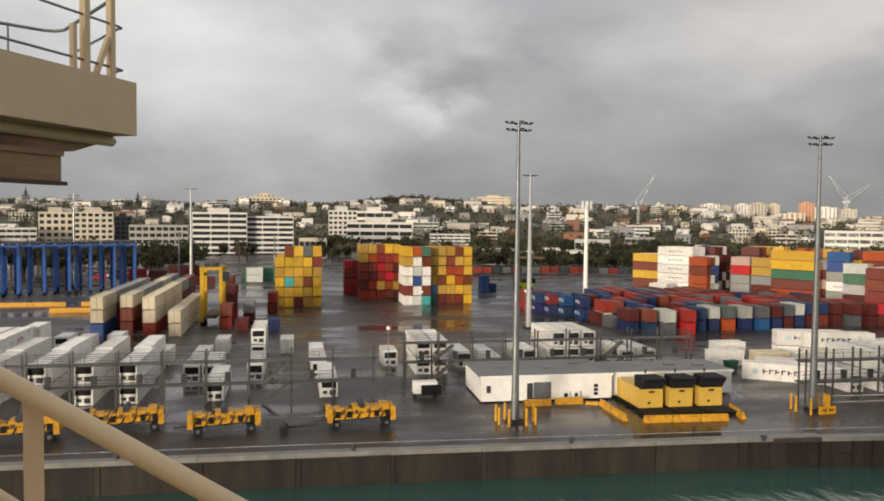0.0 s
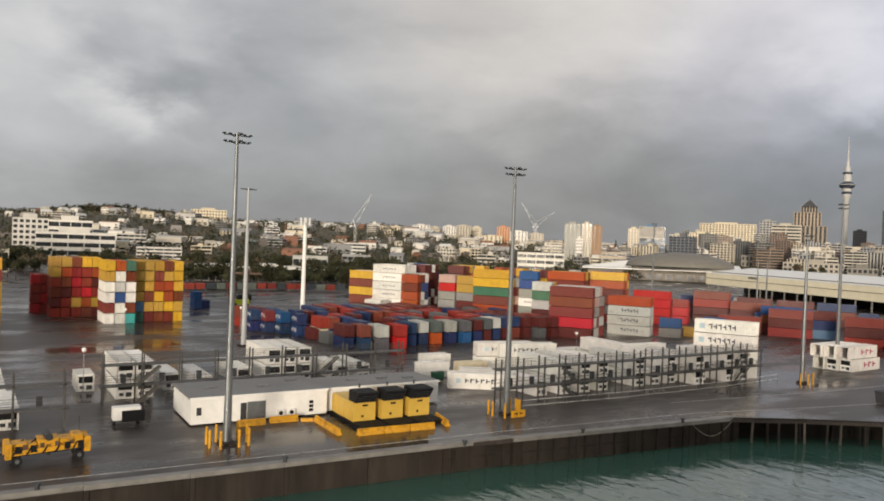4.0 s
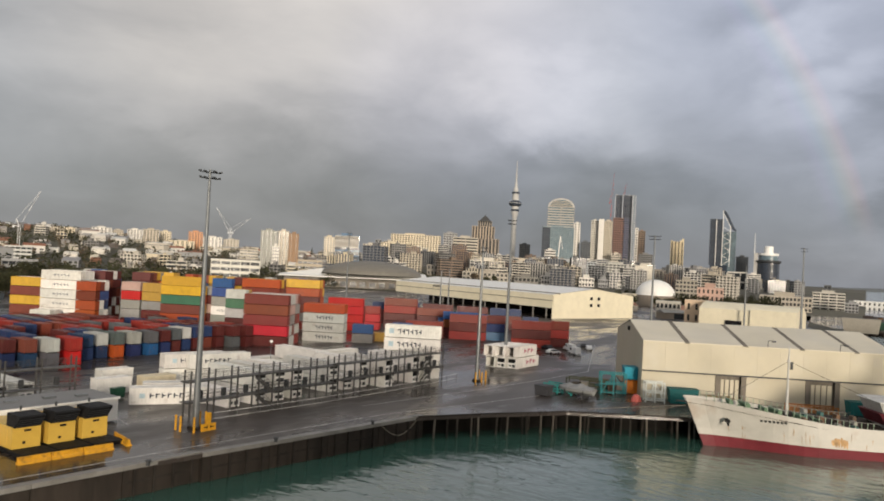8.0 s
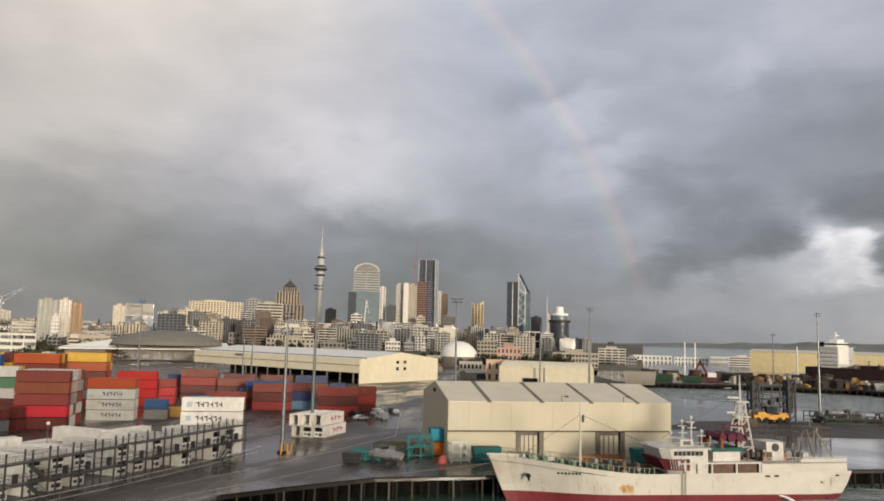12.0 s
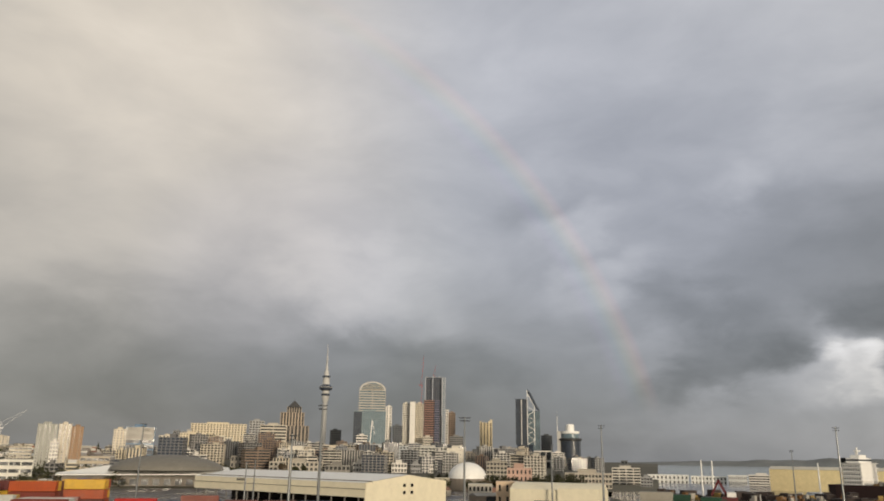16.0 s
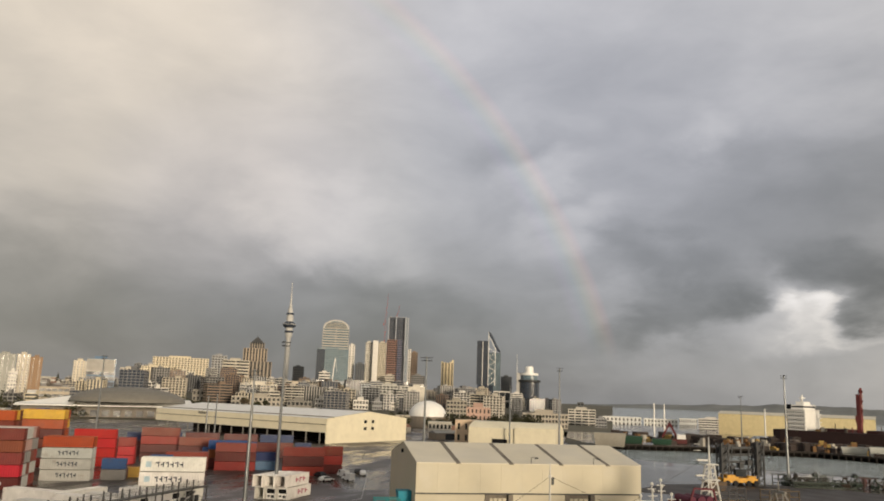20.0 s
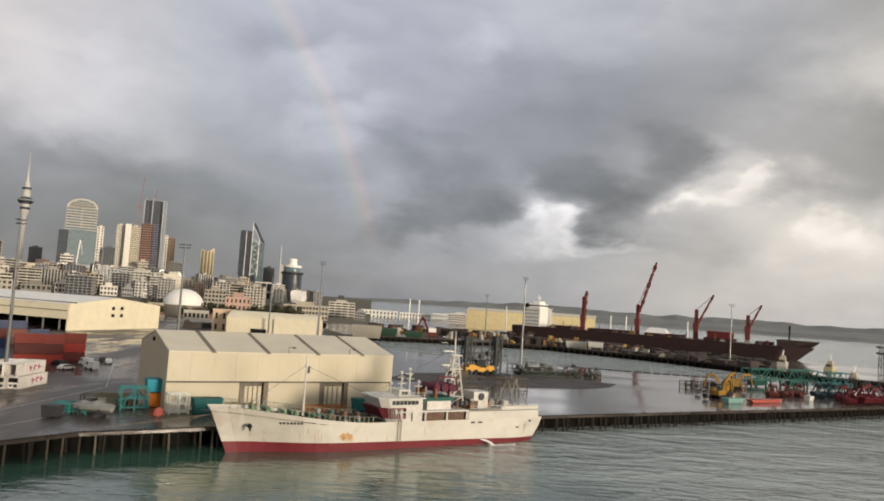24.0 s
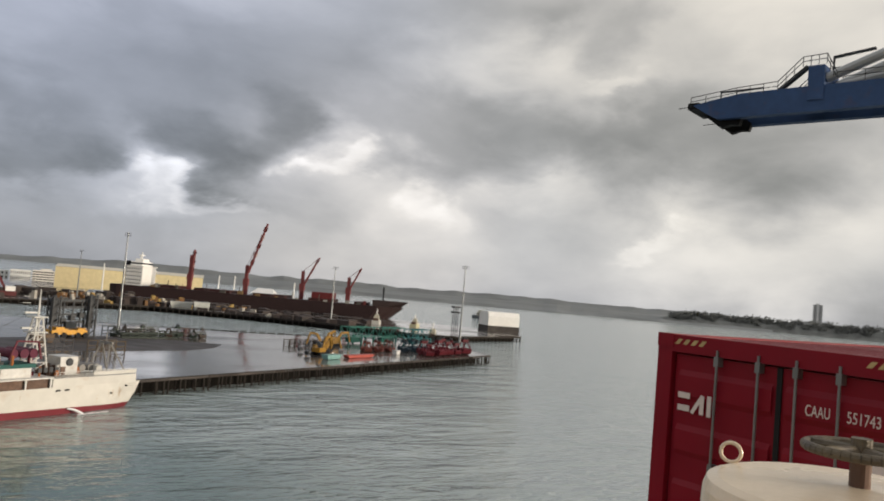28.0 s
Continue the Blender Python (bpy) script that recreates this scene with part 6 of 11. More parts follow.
# upper cladding in sheets, lower wall set back between doorways
for k in range(11):
    bm = fresh()
    x0 = WL * k / 11
    box(bm, x0 + 0.01, x0 + WL / 11 - 0.01, -0.12, 0.14, 5.7, EAVE)
    part("cladding_sheet", bm, CREAM, wh)
doors = ((15.2, 20.2), (32.8, 38.4))
x0 = 0.0
for a, b in doors + ((WL, WL),):
    bm = fresh()
    box(bm, x0, a, 0.35, 0.6, 0, 5.72)
    part("lower_wall", bm, CREAM, wh)
    x0 = b
bm = fresh()
box(bm, 0, WL, -0.2, 0.3, 5.45, 5.72)
part("drip_rail", bm, DARK_STEEL, wh)
for a, b in doors:
    for xx in (a, b):
        bm = fresh()
        box(bm, xx - 0.5, xx + 0.5, 0.1, 0.34, 0, 5.4)
        part("sliding_door", bm, TIMBER, wh)
    for k in range(4):
        bm = fresh()
        box(bm, a + 0.55 + k * (b - a - 1.1) / 4, a + 0.5 + (k + 0.8) * (b - a - 1.1) / 4, 0.7, 0.8, 0, 4.6)
        part("door_panel", bm, CREAM, wh)
    bm = fresh()
    box(bm, a, b, 0.9, 1.1, 0, 5.5)
    part("door_recess", bm, TIMBER, wh)
bm = fresh()
box(bm, 0, WL, WD - 0.3, WD, 0, EAVE)
part("rear_wall", bm, CREAM, wh)
edges = [0.0, 8.2, 9.2, 19.6, 20.6, 30.6, 31.6, 41.2, 42.2, WL]
for k in range(9):
    for s in (0, 1):
        bm = fresh()
        y0, y1 = (-0.3, WD / 2) if s == 0 else (WD + 0.3, WD / 2)
        za, zb = EAVE - 0.02, RIDGE
        a, b = edges[k], edges[k + 1]
        lift = 0.0 if k % 2 == 0 else -0.05
        v = [bm.verts.new(p) for p in ((a, y0, za + lift), (b, y0, za + lift), (b, y1, zb + lift), (a, y1, zb + lift), (a, y0, za + 0.18 + lift), (b, y0, za + 0.18 + lift), (b, y1, zb + 0.18 + lift), (a, y1, zb + 0.18 + lift))]
        for f in ((3, 2, 1, 0), (4, 5, 6, 7), (0, 1, 5, 4), (1, 2, 6, 5), (2, 3, 7, 6), (3, 0, 4, 7)):
            bm.faces.new([v[i] for i in f])
        part("roof_panel" if k % 2 == 0 else "rooflight_strip", bm, CREAM_ROOF if k % 2 == 0 else TIMBER, wh, "" if k % 2 == 0 else "weathered grey translucent strip")
for xx in (24.5, 38.5):
    bm = fresh()
    bar(bm, (xx, -0.1, EAVE), (xx, -0.1, EAVE + 1.4), 0.06, 6)
    bar(bm, (xx, -0.1, EAVE + 1.4), (xx + 0.9, -0.5, EAVE + 1.5), 0.06, 6)
    box(bm, xx + 0.7, xx + 1.3, -0.8, -0.2, EAVE + 1.2, EAVE + 1.5)
    part("wall_lamp", bm, DARK_STEEL, wh)
bm = fresh()
box(bm, -0.35, -0.02, 14.8, 16.0, 12.4, 13.2)
part("gable_vent", bm, BLACK, wh)

# white fishing ship with a red underbody, bow towards the quay
SHIP_L = 67.0
sh = thing("fishing_ship", pose(*pier(-77.2, -9.2), WATER_Z, 0, 0, PIER_TURN + 2.2), "white steel fishing ship with a red underbody and rust stains", "ship")


def hull_half(s):
    """Half-breadth and sheer height at a fraction of the ship's length from the bow: at the water and at the rail."""
    wl = 4.6 * min(1.0, smooth(0.015, 0.30, s) * 1.0) * (1 - 0.25 * smooth(0.9, 1.0, s))
    dk = 4.7 * min(1.0, smooth(-0.06, 0.20, s)) * (1 - 0.12 * smooth(0.92, 1.0, s))
    top = 5.1 + 3.2 * (1 - smooth(-0.04, 0.40, s))
    return wl, dk, top


def hull_strip(z_of, n=30):
    """Plates of both sides between two heights; z_of gives the low and high edge as a fraction s goes from bow to stern."""
    bm = fresh()
    for side in (-1, 1):
        prev = None
        for k in range(n + 1):
            s = k / n
            wl, dk, top = hull_half(s)
            pts = []
            for z in z_of(s, top):
                f = max(0.0, min(1.0, z / top))
                rake = (1 - s) ** 6 * 3.7 * (f - 0.15) + max(0.0, s - 0.93) / 0.07 * (2.4 * (1 - f) ** 1.5 - 0.7)
                y = (wl + (dk - wl) * f ** 1.3) * (0.86 + 0.14 * min(1, (z + 1.5) / 2.5))
                pts.append(bm.verts.new((s * SHIP_L - rake, side * y, z)))
            if prev:
                for i in range(len(pts) - 1):
                    q = (prev[i], pts[i], pts[i + 1], prev[i + 1])
                    bm.faces.new(q if side < 0 else q[::-1])
            prev = pts
        last = prev
        if side < 0:
            stern_a = last
        else:
            for i in range(len(last) - 1):
                bm.faces.new((stern_a[i], last[i], last[i + 1], stern_a[i + 1]))
    return bm


part("lower_hull", hull_strip(lambda s, top: (-1.2, 0.0, 1.95 - 1.05 * s)), HULL_RED, sh, "dull red antifouling")
part("upper_hull", hull_strip(lambda s, top: (1.95 - 1.05 * s, 3.0, top)), HULL_WHITE, sh, "white hull with rust runs")
bm = fresh()
lo = []
for side in (-1, 1):
    for k in (range(0, 31) if side < 0 else range(30, -1, -1)):
        s = k / 30
        wl, dk, top = hull_half(s)
        lo.append(bm.verts.new((s * SHIP_L - (1 - s) ** 6 * 4.3, side * max(0.05, dk - 0.05), top - 0.9)))
bm.faces.new(lo)
part("main_deck", bm, CONCRETE, sh, "worn green-grey deck")
# upper stern block with an open side gallery
bm = fresh()
box(bm, 48.0, 66.3, -4.55, 4.55, 4.9, 6.6)
part("stern_block", bm, HULL_WHITE, sh)
bm = fresh()
box(bm, 31.5, 48.1, -4.62, 4.62, 6.7, 6.95)
part("gallery_roof", bm, SHIP_WHITE, sh)
for xx in (32.4, 35.0, 37.8, 42.8, 47.6):
    bm = fresh()
    box(bm, xx - 0.16, xx + 0.16, -4.6, -4.3, 4.8, 6.7)
    part("gallery_post", bm, SHIP_WHITE, sh)
bm = fresh()
box(bm, 31.8, 48.0, -4.0, 4.0, 4.2, 6.7)
part("gallery_wall", bm, RUST_STEEL, sh, "shaded wall inside the gallery")
# bridge house with a red lower band
bm = fresh()
prism(bm, [(28.4, -3.2), (30.0, -4.2), (37.2, -4.2), (37.2, 4.2), (30.0, 4.2), (28.4, 3.2)], 4.6, 9.3)
for v in bm.verts:
    if v.co.x < 31:
        v.co.x += 1.6 if v.co.z < 6 else -0.5
part("deckhouse", bm, SHIP_WHITE, sh)
bm = fresh()
prism(bm, [(27.8, -3.4), (29.6, -4.5), (33.4, -4.5), (33.4, 4.5), (29.6, 4.5), (27.8, 3.4)], 5.6, 7.6)
for v in bm.verts:
    if v.co.z < 6 and v.co.x < 31:
        v.co.x += 1.3
part("red_band", bm, PAINT, sh, "dark red dodger band", colour=(0.12, 0.022, 0.030))
for k in range(7):
    bm = fresh()
    beam(bm, (29.9 + 0.5 * k, -4.66, 5.0), (29.3 + 0.5 * k, -4.66, 7.8), 0.07, 0.07)
    part("ladder_rail", bm, SHIP_WHITE, sh)
bm = fresh()
prism(bm, [(27.6, -3.8), (29.6, -4.9), (37.6, -4.7), (37.6, 4.7), (29.6, 4.9), (27.6, 3.8)], 9.3, 9.5)
part("bridge_roof", bm, SHIP_WHITE, sh)
for k in range(7):
    bm = fresh()
    box(bm, 30.4 + k * 0.85, 31.1 + k * 0.85, -4.28, -4.2, 8.2, 8.95)
    part("window", bm, WINDOW, sh)
for k in range(5):
    bm = fresh()
    box(bm, 30.4 + k * 0.62, 30.75 + k * 0.62, -4.62, -4.5, 6.4, 7.3)
    part("red_house_window", bm, SHIP_WHITE if k % 2 else WINDOW, sh)
for k in range(9):
    bm = fresh()
    bar(bm, (27.9 + k * 1.15, -4.75, 9.5), (27.9 + k * 1.15, -4.75, 10.5), 0.05, 5)
    part("bridge_rail_post", bm, SHIP_WHITE, sh)
bm = fresh()
bar(bm, (27.9, -4.75, 10.5), (37.4, -4.75, 10.5), 0.05, 5)
bar(bm, (27.9, -4.75, 10.05), (37.4, -4.75, 10.05), 0.04, 5)
part("bridge_rail", bm, SHIP_WHITE, sh)
bm = fresh()
box(bm, 33.0, 35.6, -2.0, 2.0, 9.5, 10.7)
part("top_cabin", bm, SHIP_WHITE, sh)
bm = fresh()
box(bm, 33.6, 35.0, -2.05, -2.0, 9.8, 10.4)
part("top_window", bm, WINDOW, sh)
for xx, yy, zz in ((33.8, -1.5, 12.8), (34.8, 0.5, 13.8), (36.0, -0.6, 14.6), (37.0, 0.8, 13.4), (32.2, 0, 11.8), (37.8, -1.2, 12.2)):
    bm = fresh()
    bar(bm, (xx, yy, 9.4), (xx, yy, zz), 0.09, 6)
    bar(bm, (xx - 0.9, yy, zz - 0.9), (xx + 0.9, yy, zz - 0.9), 0.08, 5)
    bmesh.ops.create_icosphere(bm, subdivisions=1, radius=0.35, matrix=Matrix.Translation((xx, yy, zz)))
    part("antenna", bm, SHIP_WHITE, sh)
bm = fresh()
box(bm, 39.0, 44.6, -3.0, 3.0, 6.95, 8.6)
part("casing", bm, SHIP_WHITE, sh)
bm = fresh()
box(bm, 38.2, 45.6, -2.8, 2.8, 8.6, 9.3)
part("green_deck", bm, PAINT, sh, "teal painted deck edge", colour=(0.02, 0.085, 0.075))
random.seed(23)
for k in range(22):
    bm = fresh()
    xx, yy = random.uniform(38.4, 60), random.uniform(-3.8, 2.5)
    zz = 9.3 if xx < 45.5 else 6.9
    w_, h_ = random.uniform(0.4, 1.3), random.uniform(0.4, 1.6)
    if k % 3 == 0:
        bar(bm, (xx, yy, zz), (xx, yy, zz + h_ + 0.6), w_ * 0.35, 8)
    else:
        v = box(bm, xx, xx + w_, yy, yy + w_ * 0.8, zz, zz + h_)
        for i in (4, 5, 6, 7):
            v[i].co.z += random.uniform(-0.15, 0.15)
    part("deck_gear", bm, PAINT, sh, colour=random.choice(((0.14, 0.03, 0.04), (0.03, 0.09, 0.09), (0.45, 0.44, 0.41), (0.05, 0.05, 0.05), (0.28, 0.10, 0.03), (0.30, 0.29, 0.27))))
for k in range(24):
    bm = fresh()
    xx = 48.6 + 0.75 * k
    bar(bm, (xx, -4.45, 6.6), (xx, -4.45, 7.7), 0.05, 5)
    part("rail_post", bm, SHIP_WHITE, sh)
bm = fresh()
bar(bm, (48.4, -4.45, 7.7), (66.2, -4.45, 7.7), 0.05, 5)
bar(bm, (48.4, -4.45, 7.2), (66.2, -4.45, 7.2), 0.04, 5)
part("stern_rail", bm, SHIP_WHITE, sh)
# red net drums and derrick, lattice mainmast
for xx in (41.4, 43.4, 45.2):
    bm = fresh()
    bar(bm, (xx, -2.4, 11.1), (xx, 2.4, 11.1), 0.85, 12)
    part("net_drum", bm, PAINT, sh, "dark red net drum", colour=(0.085, 0.012, 0.03))
bm = fresh()
beam(bm, (40.4, -2.7, 10.1), (41.6, -2.7, 13.4), 0.3, 0.3)
beam(bm, (41.6, -2.7, 13.4), (45.6, -2.7, 13.2), 0.3, 0.3)
beam(bm, (45.6, -2.7, 13.2), (46.4, -2.7, 10.1), 0.3, 0.3)
part("red_gallows", bm, PAINT, sh, colour=(0.10, 0.016, 0.026))
mast_p = fresh()
for sx in (-1, 1):
    for sy in (-1, 1):
        bar(mast_p, (46.8 + sx * 1.7, sy * 1.7, 7.6), (46.8 + sx * 0.55, sy * 0.55, 17.5), 0.17, 6)
for k in range(6):
    z0, z1 = 7.6 + 1.65 * k, 9.25 + 1.65 * k
    w0, w1 = 1.7 - 1.15 * (z0 - 7.6) / 9.9, 1.7 - 1.15 * (z1 - 7.6) / 9.9
    for sy in (-1, 1):
        bar(mast_p, (46.8 - w0, sy * w0, z0), (46.8 + w1, sy * w1, z1), 0.09, 5)
        bar(mast_p, (46.8 - w1, sy * w1, z1), (46.8 + w1, sy * w1, z1), 0.09, 5)
part("lattice_mast", mast_p, SHIP_WHITE, sh)
for z, w_ in ((14.6, 1.8), (17.4, 1.5)):
    bm = fresh()
    box(bm, 46.8 - w_, 46.8 + w_ * 0.8, -1.2, 1.2, z, z + 0.2)
    box(bm, 46.8 - w_ - 1.2, 46.8 - 0.4, -0.25, 0.25, z + 0.7, z + 1.0)
    part("radar_platform", bm, SHIP_WHITE, sh)
bm = fresh()
bar(bm, (46.8, 0, 17.5), (46.8, 0, 22.5), 0.22, 6, 0.08)
bar(bm, (43.4, 0, 20.0), (45.0, 0, 20.0), 0.06, 5)
bar(bm, (43.6, 0, 21.2), (44.8, 0, 21.2), 0.06, 5)
part("topmast", bm, SHIP_WHITE, sh)
# funnel, boats and stern gantry
bm = fresh()
prism(bm, [(50.9, -2.0), (54.4, -2.2), (55.0, 0), (54.4, 2.2), (50.9, 2.0)], 6.8, 10.2)
fun = part("funnel", bm, SHIP_WHITE, sh)
bm = fresh()
bar(bm, (52.7, -2.25, 9.2), (52.7, -2.1, 9.2), 0.75, 16)
bar(bm, (52.7, -2.30, 9.2), (52.7, -2.2, 9.2), 0.5, 16)
part("funnel_ring", bm, DARK_STEEL, fun)
for k in range(9):
    bm = fresh()
    box(bm, 48.6 + (k % 3) * 1.2, 49.5 + (k % 3) * 1.2, -2.2 + (k // 3) * 1.5, -1.1 + (k // 3) * 1.5, 6.8, 8.4 + 0.3 * (k % 2))
    part("gear_locker", bm, RUST_STEEL, sh, "brown deck gear")
for xx, zz in ((56.0, 9.0), (57.8, 8.6), (59.2, 9.4)):
    bm = fresh()
    bar(bm, (xx, -1.6, 7.9), (xx, 1.6, 7.9), 0.7, 10)
    bar(bm, (xx, 0, 7.3), (xx + 0.3, 0, zz + 1.0), 0.15, 6)
    part("winch", bm, COPE, sh)
for s in (-1, 1):
    bm = fresh()
    beam(bm, (60.5, s * 2.8, 7.0), (62.0, s * 1.2, 12.6), 0.28, 0.28)
    beam(bm, (64.8, s * 2.8, 7.0), (62.0, s * 1.2, 12.6), 0.28, 0.28)
    part("gantry_leg", bm, COPE, sh)
bm = fresh()
beam(bm, (62.0, -2.0, 12.5), (62.0, 2.0, 12.5), 0.4, 0.4)
bar(bm, (62.0, 0, 12.5), (62.0, 0, 14.6), 0.1, 6)
part("gantry_beam", bm, COPE, sh)
bm = fresh()
box(bm, 56.4, 66.3, -4.5, -4.3, 6.8, 7.5)
part("stern_bulwark", bm, HULL_WHITE, sh)
# foredeck: mast, windlass, rails, anchor, name bars, scuppers
bm = fresh()
bar(bm, (14.2, 0, 6.0), (14.2, 0, 17.5), 0.26, 8, 0.10)
bar(bm, (14.2, 0, 14.8), (14.2, 0, 15.2), 0.3, 6)
part("foremast", bm, SHIP_WHITE, sh)
bm = fresh()
box(bm, 14.5, 14.9, -0.1, 0.1, 13.6, 14.9)
part("mast_lamp", bm, DARK_STEEL, sh)
for xx, w_, h_ in ((4.5, 1.0, 0.8), (7.0, 2.0, 0.9), (10.2, 1.4, 0.7), (12.2, 2.2, 0.9), (16.2, 1.8, 0.7), (19.0, 2.4, 0.6)):
    bm = fresh()
    zd = hull_half(xx / SHIP_L)[2] - 0.9
    bar(bm, (xx, -w_, zd + 0.5 + h_ * 0.4), (xx, w_, zd + 0.5 + h_ * 0.4), h_ * 0.45, 10)
    box(bm, xx - 0.6, xx + 0.6, -w_ * 0.6, w_ * 0.6, zd, zd + 0.5)
    part("windlass", bm, PAINT, sh, colour=(0.12, 0.20, 0.12))
for k in range(26):
    s = 0.05 + 0.36 * k / 26
    wl, dk, top = hull_half(s)
    for side in (-1, 1):
        bm = fresh()
        bar(bm, (s * SHIP_L - (1 - s) ** 6 * 4.4, side * (dk - 0.1), top - 0.1), (s * SHIP_L - (1 - s) ** 6 * 4.4, side * (dk - 0.1), top + 1.0), 0.06, 5)
        part("rail_post", bm, PAINT, sh, colour=(0.30, 0.38, 0.28))
for side in (-1, 1):
    bm = fresh()
    last = None
    for k in range(27):
        s = 0.05 + 0.36 * k / 26
        wl, dk, top = hull_half(s)
        p = (s * SHIP_L - (1 - s) ** 6 * 4.4, side * (dk - 0.1), top + 1.0)
        if last:
            bar(bm, last, p, 0.05, 5)
        last = p
    tagged(part("handrail", bm, COPE, sh), kind="stuff")
bm = fresh()
bar(bm, (3.4, -3.25, 4.9), (3.4, -2.4, 4.9), 0.36, 12)
bar(bm, (3.4, -3.3, 4.2), (3.4, -2.6, 5.2), 0.2, 8)
part("anchor", bm, BLACK, sh, "black anchor in its hawse pipe")


def on_hull(s, z, off=0.03):
    """A place on the near side's plating at a fraction s from the bow and a height."""
    wl, dk, top = hull_half(s)
    edges = (1.95 - 1.05 * s, 3.0, top)
    pts = []
    for e in edges:
        f = min(1.0, e / top)
        rake = (1 - s) ** 6 * 3.7 * (f - 0.15) + max(0.0, s - 0.93) / 0.07 * (2.4 * (1 - f) ** 1.5 - 0.7)
        pts.append((s * SHIP_L - rake, -(wl + (dk - wl) * f ** 1.3) * (0.86 + 0.14 * min(1, (e + 1.5) / 2.5))))
    n = 0 if z < 3.0 else 1
    t = (z - edges[n]) / (edges[n + 1] - edges[n])
    a, b = pts[n], pts[n + 1]
    return (a[0] + (b[0] - a[0]) * t, a[1] + (b[1] - a[1]) * t - off, z)


for k in range(7):
    bm = fresh()
    s0, s1 = 0.140 + 0.0085 * k, 0.145 + 0.0085 * k
    bm.faces.new([bm.verts.new(on_hull(s_, z, 0.06)) for s_, z in ((s0, 5.15), (s1, 5.12), (s1, 5.5), (s0, 5.53))])
    part("name_bar", bm, DARK_STEEL, sh, "plain dark bar in place of a letter")
bm = fresh()
for k in range(4):
    box(bm, 45.6 + k * 1.1, 46.3 + k * 1.1, -3.48, -3.41, 7.7, 8.6)
part("call_sign_board", bm, DARK_STEEL, sh, "plain dark bars in place of lettering")
for xx in (48.6, 50.4):
    bm = fresh()
    box(bm, xx, xx + 1.0, -4.75, -4.4, 4.3, 4.6)
    part("scupper", bm, BLACK, sh)
for xx, zz in ((60.5, 3.2), (64.0, 4.4)):
    bm = fresh()
    bar(bm, (xx, -4.9, zz), (xx, -4.3, zz), 0.16, 8)
    part("porthole", bm, BLACK, sh)
lad = fresh()
for s in (0, 0.7):
    bar(lad, (31.6 + s, -4.95, 1.4), (31.6 + s, -4.95, 5.6), 0.06, 5)
for k in range(11):
    bar(lad, (31.6, -4.95, 1.5 + k * 0.38), (32.3, -4.95, 1.5 + k * 0.38), 0.05, 5)
part("boarding_ladder", lad, TIMBER, sh)
runs = [(0.30 + 0.0065 * k, random.uniform(3.0, 3.6), random.uniform(0.9, 1.7), random.uniform(0.35, 0.75)) for k in range(6)]
runs += [(random.uniform(0.07, 0.95), random.uniform(2.2, 4.6), random.uniform(0.6, 2.4), random.uniform(0.04, 0.11)) for _ in range(26)]
for s_, z, drop, w_ in runs:
    d = w_ / SHIP_L
    zs = [z - drop * f for f in (0, 0.35, 0.7, 1.0)]
    bm = fresh()
    rows_ = [[bm.verts.new(on_hull(s_ + e * d * g, max(2.0 - 1.05 * s_, zz), 0.035)) for e in (-0.5, 0.5)] for zz, g in zip(zs, (0.6, 1.0, 0.7, 0.2))]
    for a, b in zip(rows_, rows_[1:]):
        bm.faces.new((a[0], a[1], b[1], b[0]))
    part("rust_run", bm, RUST_PAINT, sh, "orange rust run on the white hull")
# cooling water running out of the hull
bm = fresh()
last = None
for k in range(9):
    f = k / 8
    p = Vector((51.2 + 2.4 * f, -4.9 - 1.2 * f, 1.0 - 1.05 * f * f))
    if last:
        bar(bm, last, p, 0.14 + 0.12 * f, 7, 0.16 + 0.13 * f)
    last = p
part("water_jet", bm, STREAM, sh, "white jet of cooling water")
random.seed(8)
bm = fresh()
for k in range(60):
    a, r = random.uniform(0, math.tau), random.uniform(0, 1) ** 0.5
    bmesh.ops.create_icosphere(bm, subdivisions=1, radius=random.uniform(0.10, 0.30), matrix=Matrix.Translation((55.6 + 3.4 * r * math.cos(a), -6.4 + 0.9 * r * math.sin(a), 0.02)) @ Matrix.Diagonal((1.6, 1, 0.15, 1)))
tagged(part("foam", bm, STREAM, sh), kind="stuff")
for k in range(12):
    xx = 15.6 + 0.92 * k
    wl, dk, top = hull_half(xx / SHIP_L)
    bm = fresh()
    yy = -3.4 + 2.2 * (k % 3)
    h_ = 0.9 + 0.5 * ((k * 7) % 3)
    v = box(bm, xx, xx + 0.8, yy, yy + 1.4, top - 0.9, top - 0.9 + h_)
    for i in (4, 5, 6, 7):
        v[i].co.x += 0.12 * (1 if i in (4, 7) else -1)
    part("deck_locker", bm, PAINT, sh, colour=((0.16, 0.09, 0.05), (0.05, 0.12, 0.11), (0.28, 0.27, 0.24), (0.10, 0.07, 0.05))[k % 4])
for a, b in (((14.2, 0, 15.0), (4.0, 0, 8.4)), ((14.2, 0, 15.0), (27.5, 0, 9.6)), ((46.8, 0, 20.0), (62.0, 0, 12.6)), ((46.8, 0, 19.0), (30.5, 0, 10.8))):
    bm = fresh()
    bar(bm, a, b, 0.035, 5)
    part("stay_wire", bm, DARK_STEEL, sh)
# gangway and mooring lines
bm = fresh()
for a, b in (((-0.6, -0.5, 6.9), (-18, 7.5, 3.6)), ((1.0, 2.0, 6.9), (-8, 8.0, 3.6)), ((66.0, 2.0, 6.6), (76, 8.0, 3.6))):
    bar(bm, a, b, 0.07, 5)
part("mooring_line", bm, TIMBER, sh)

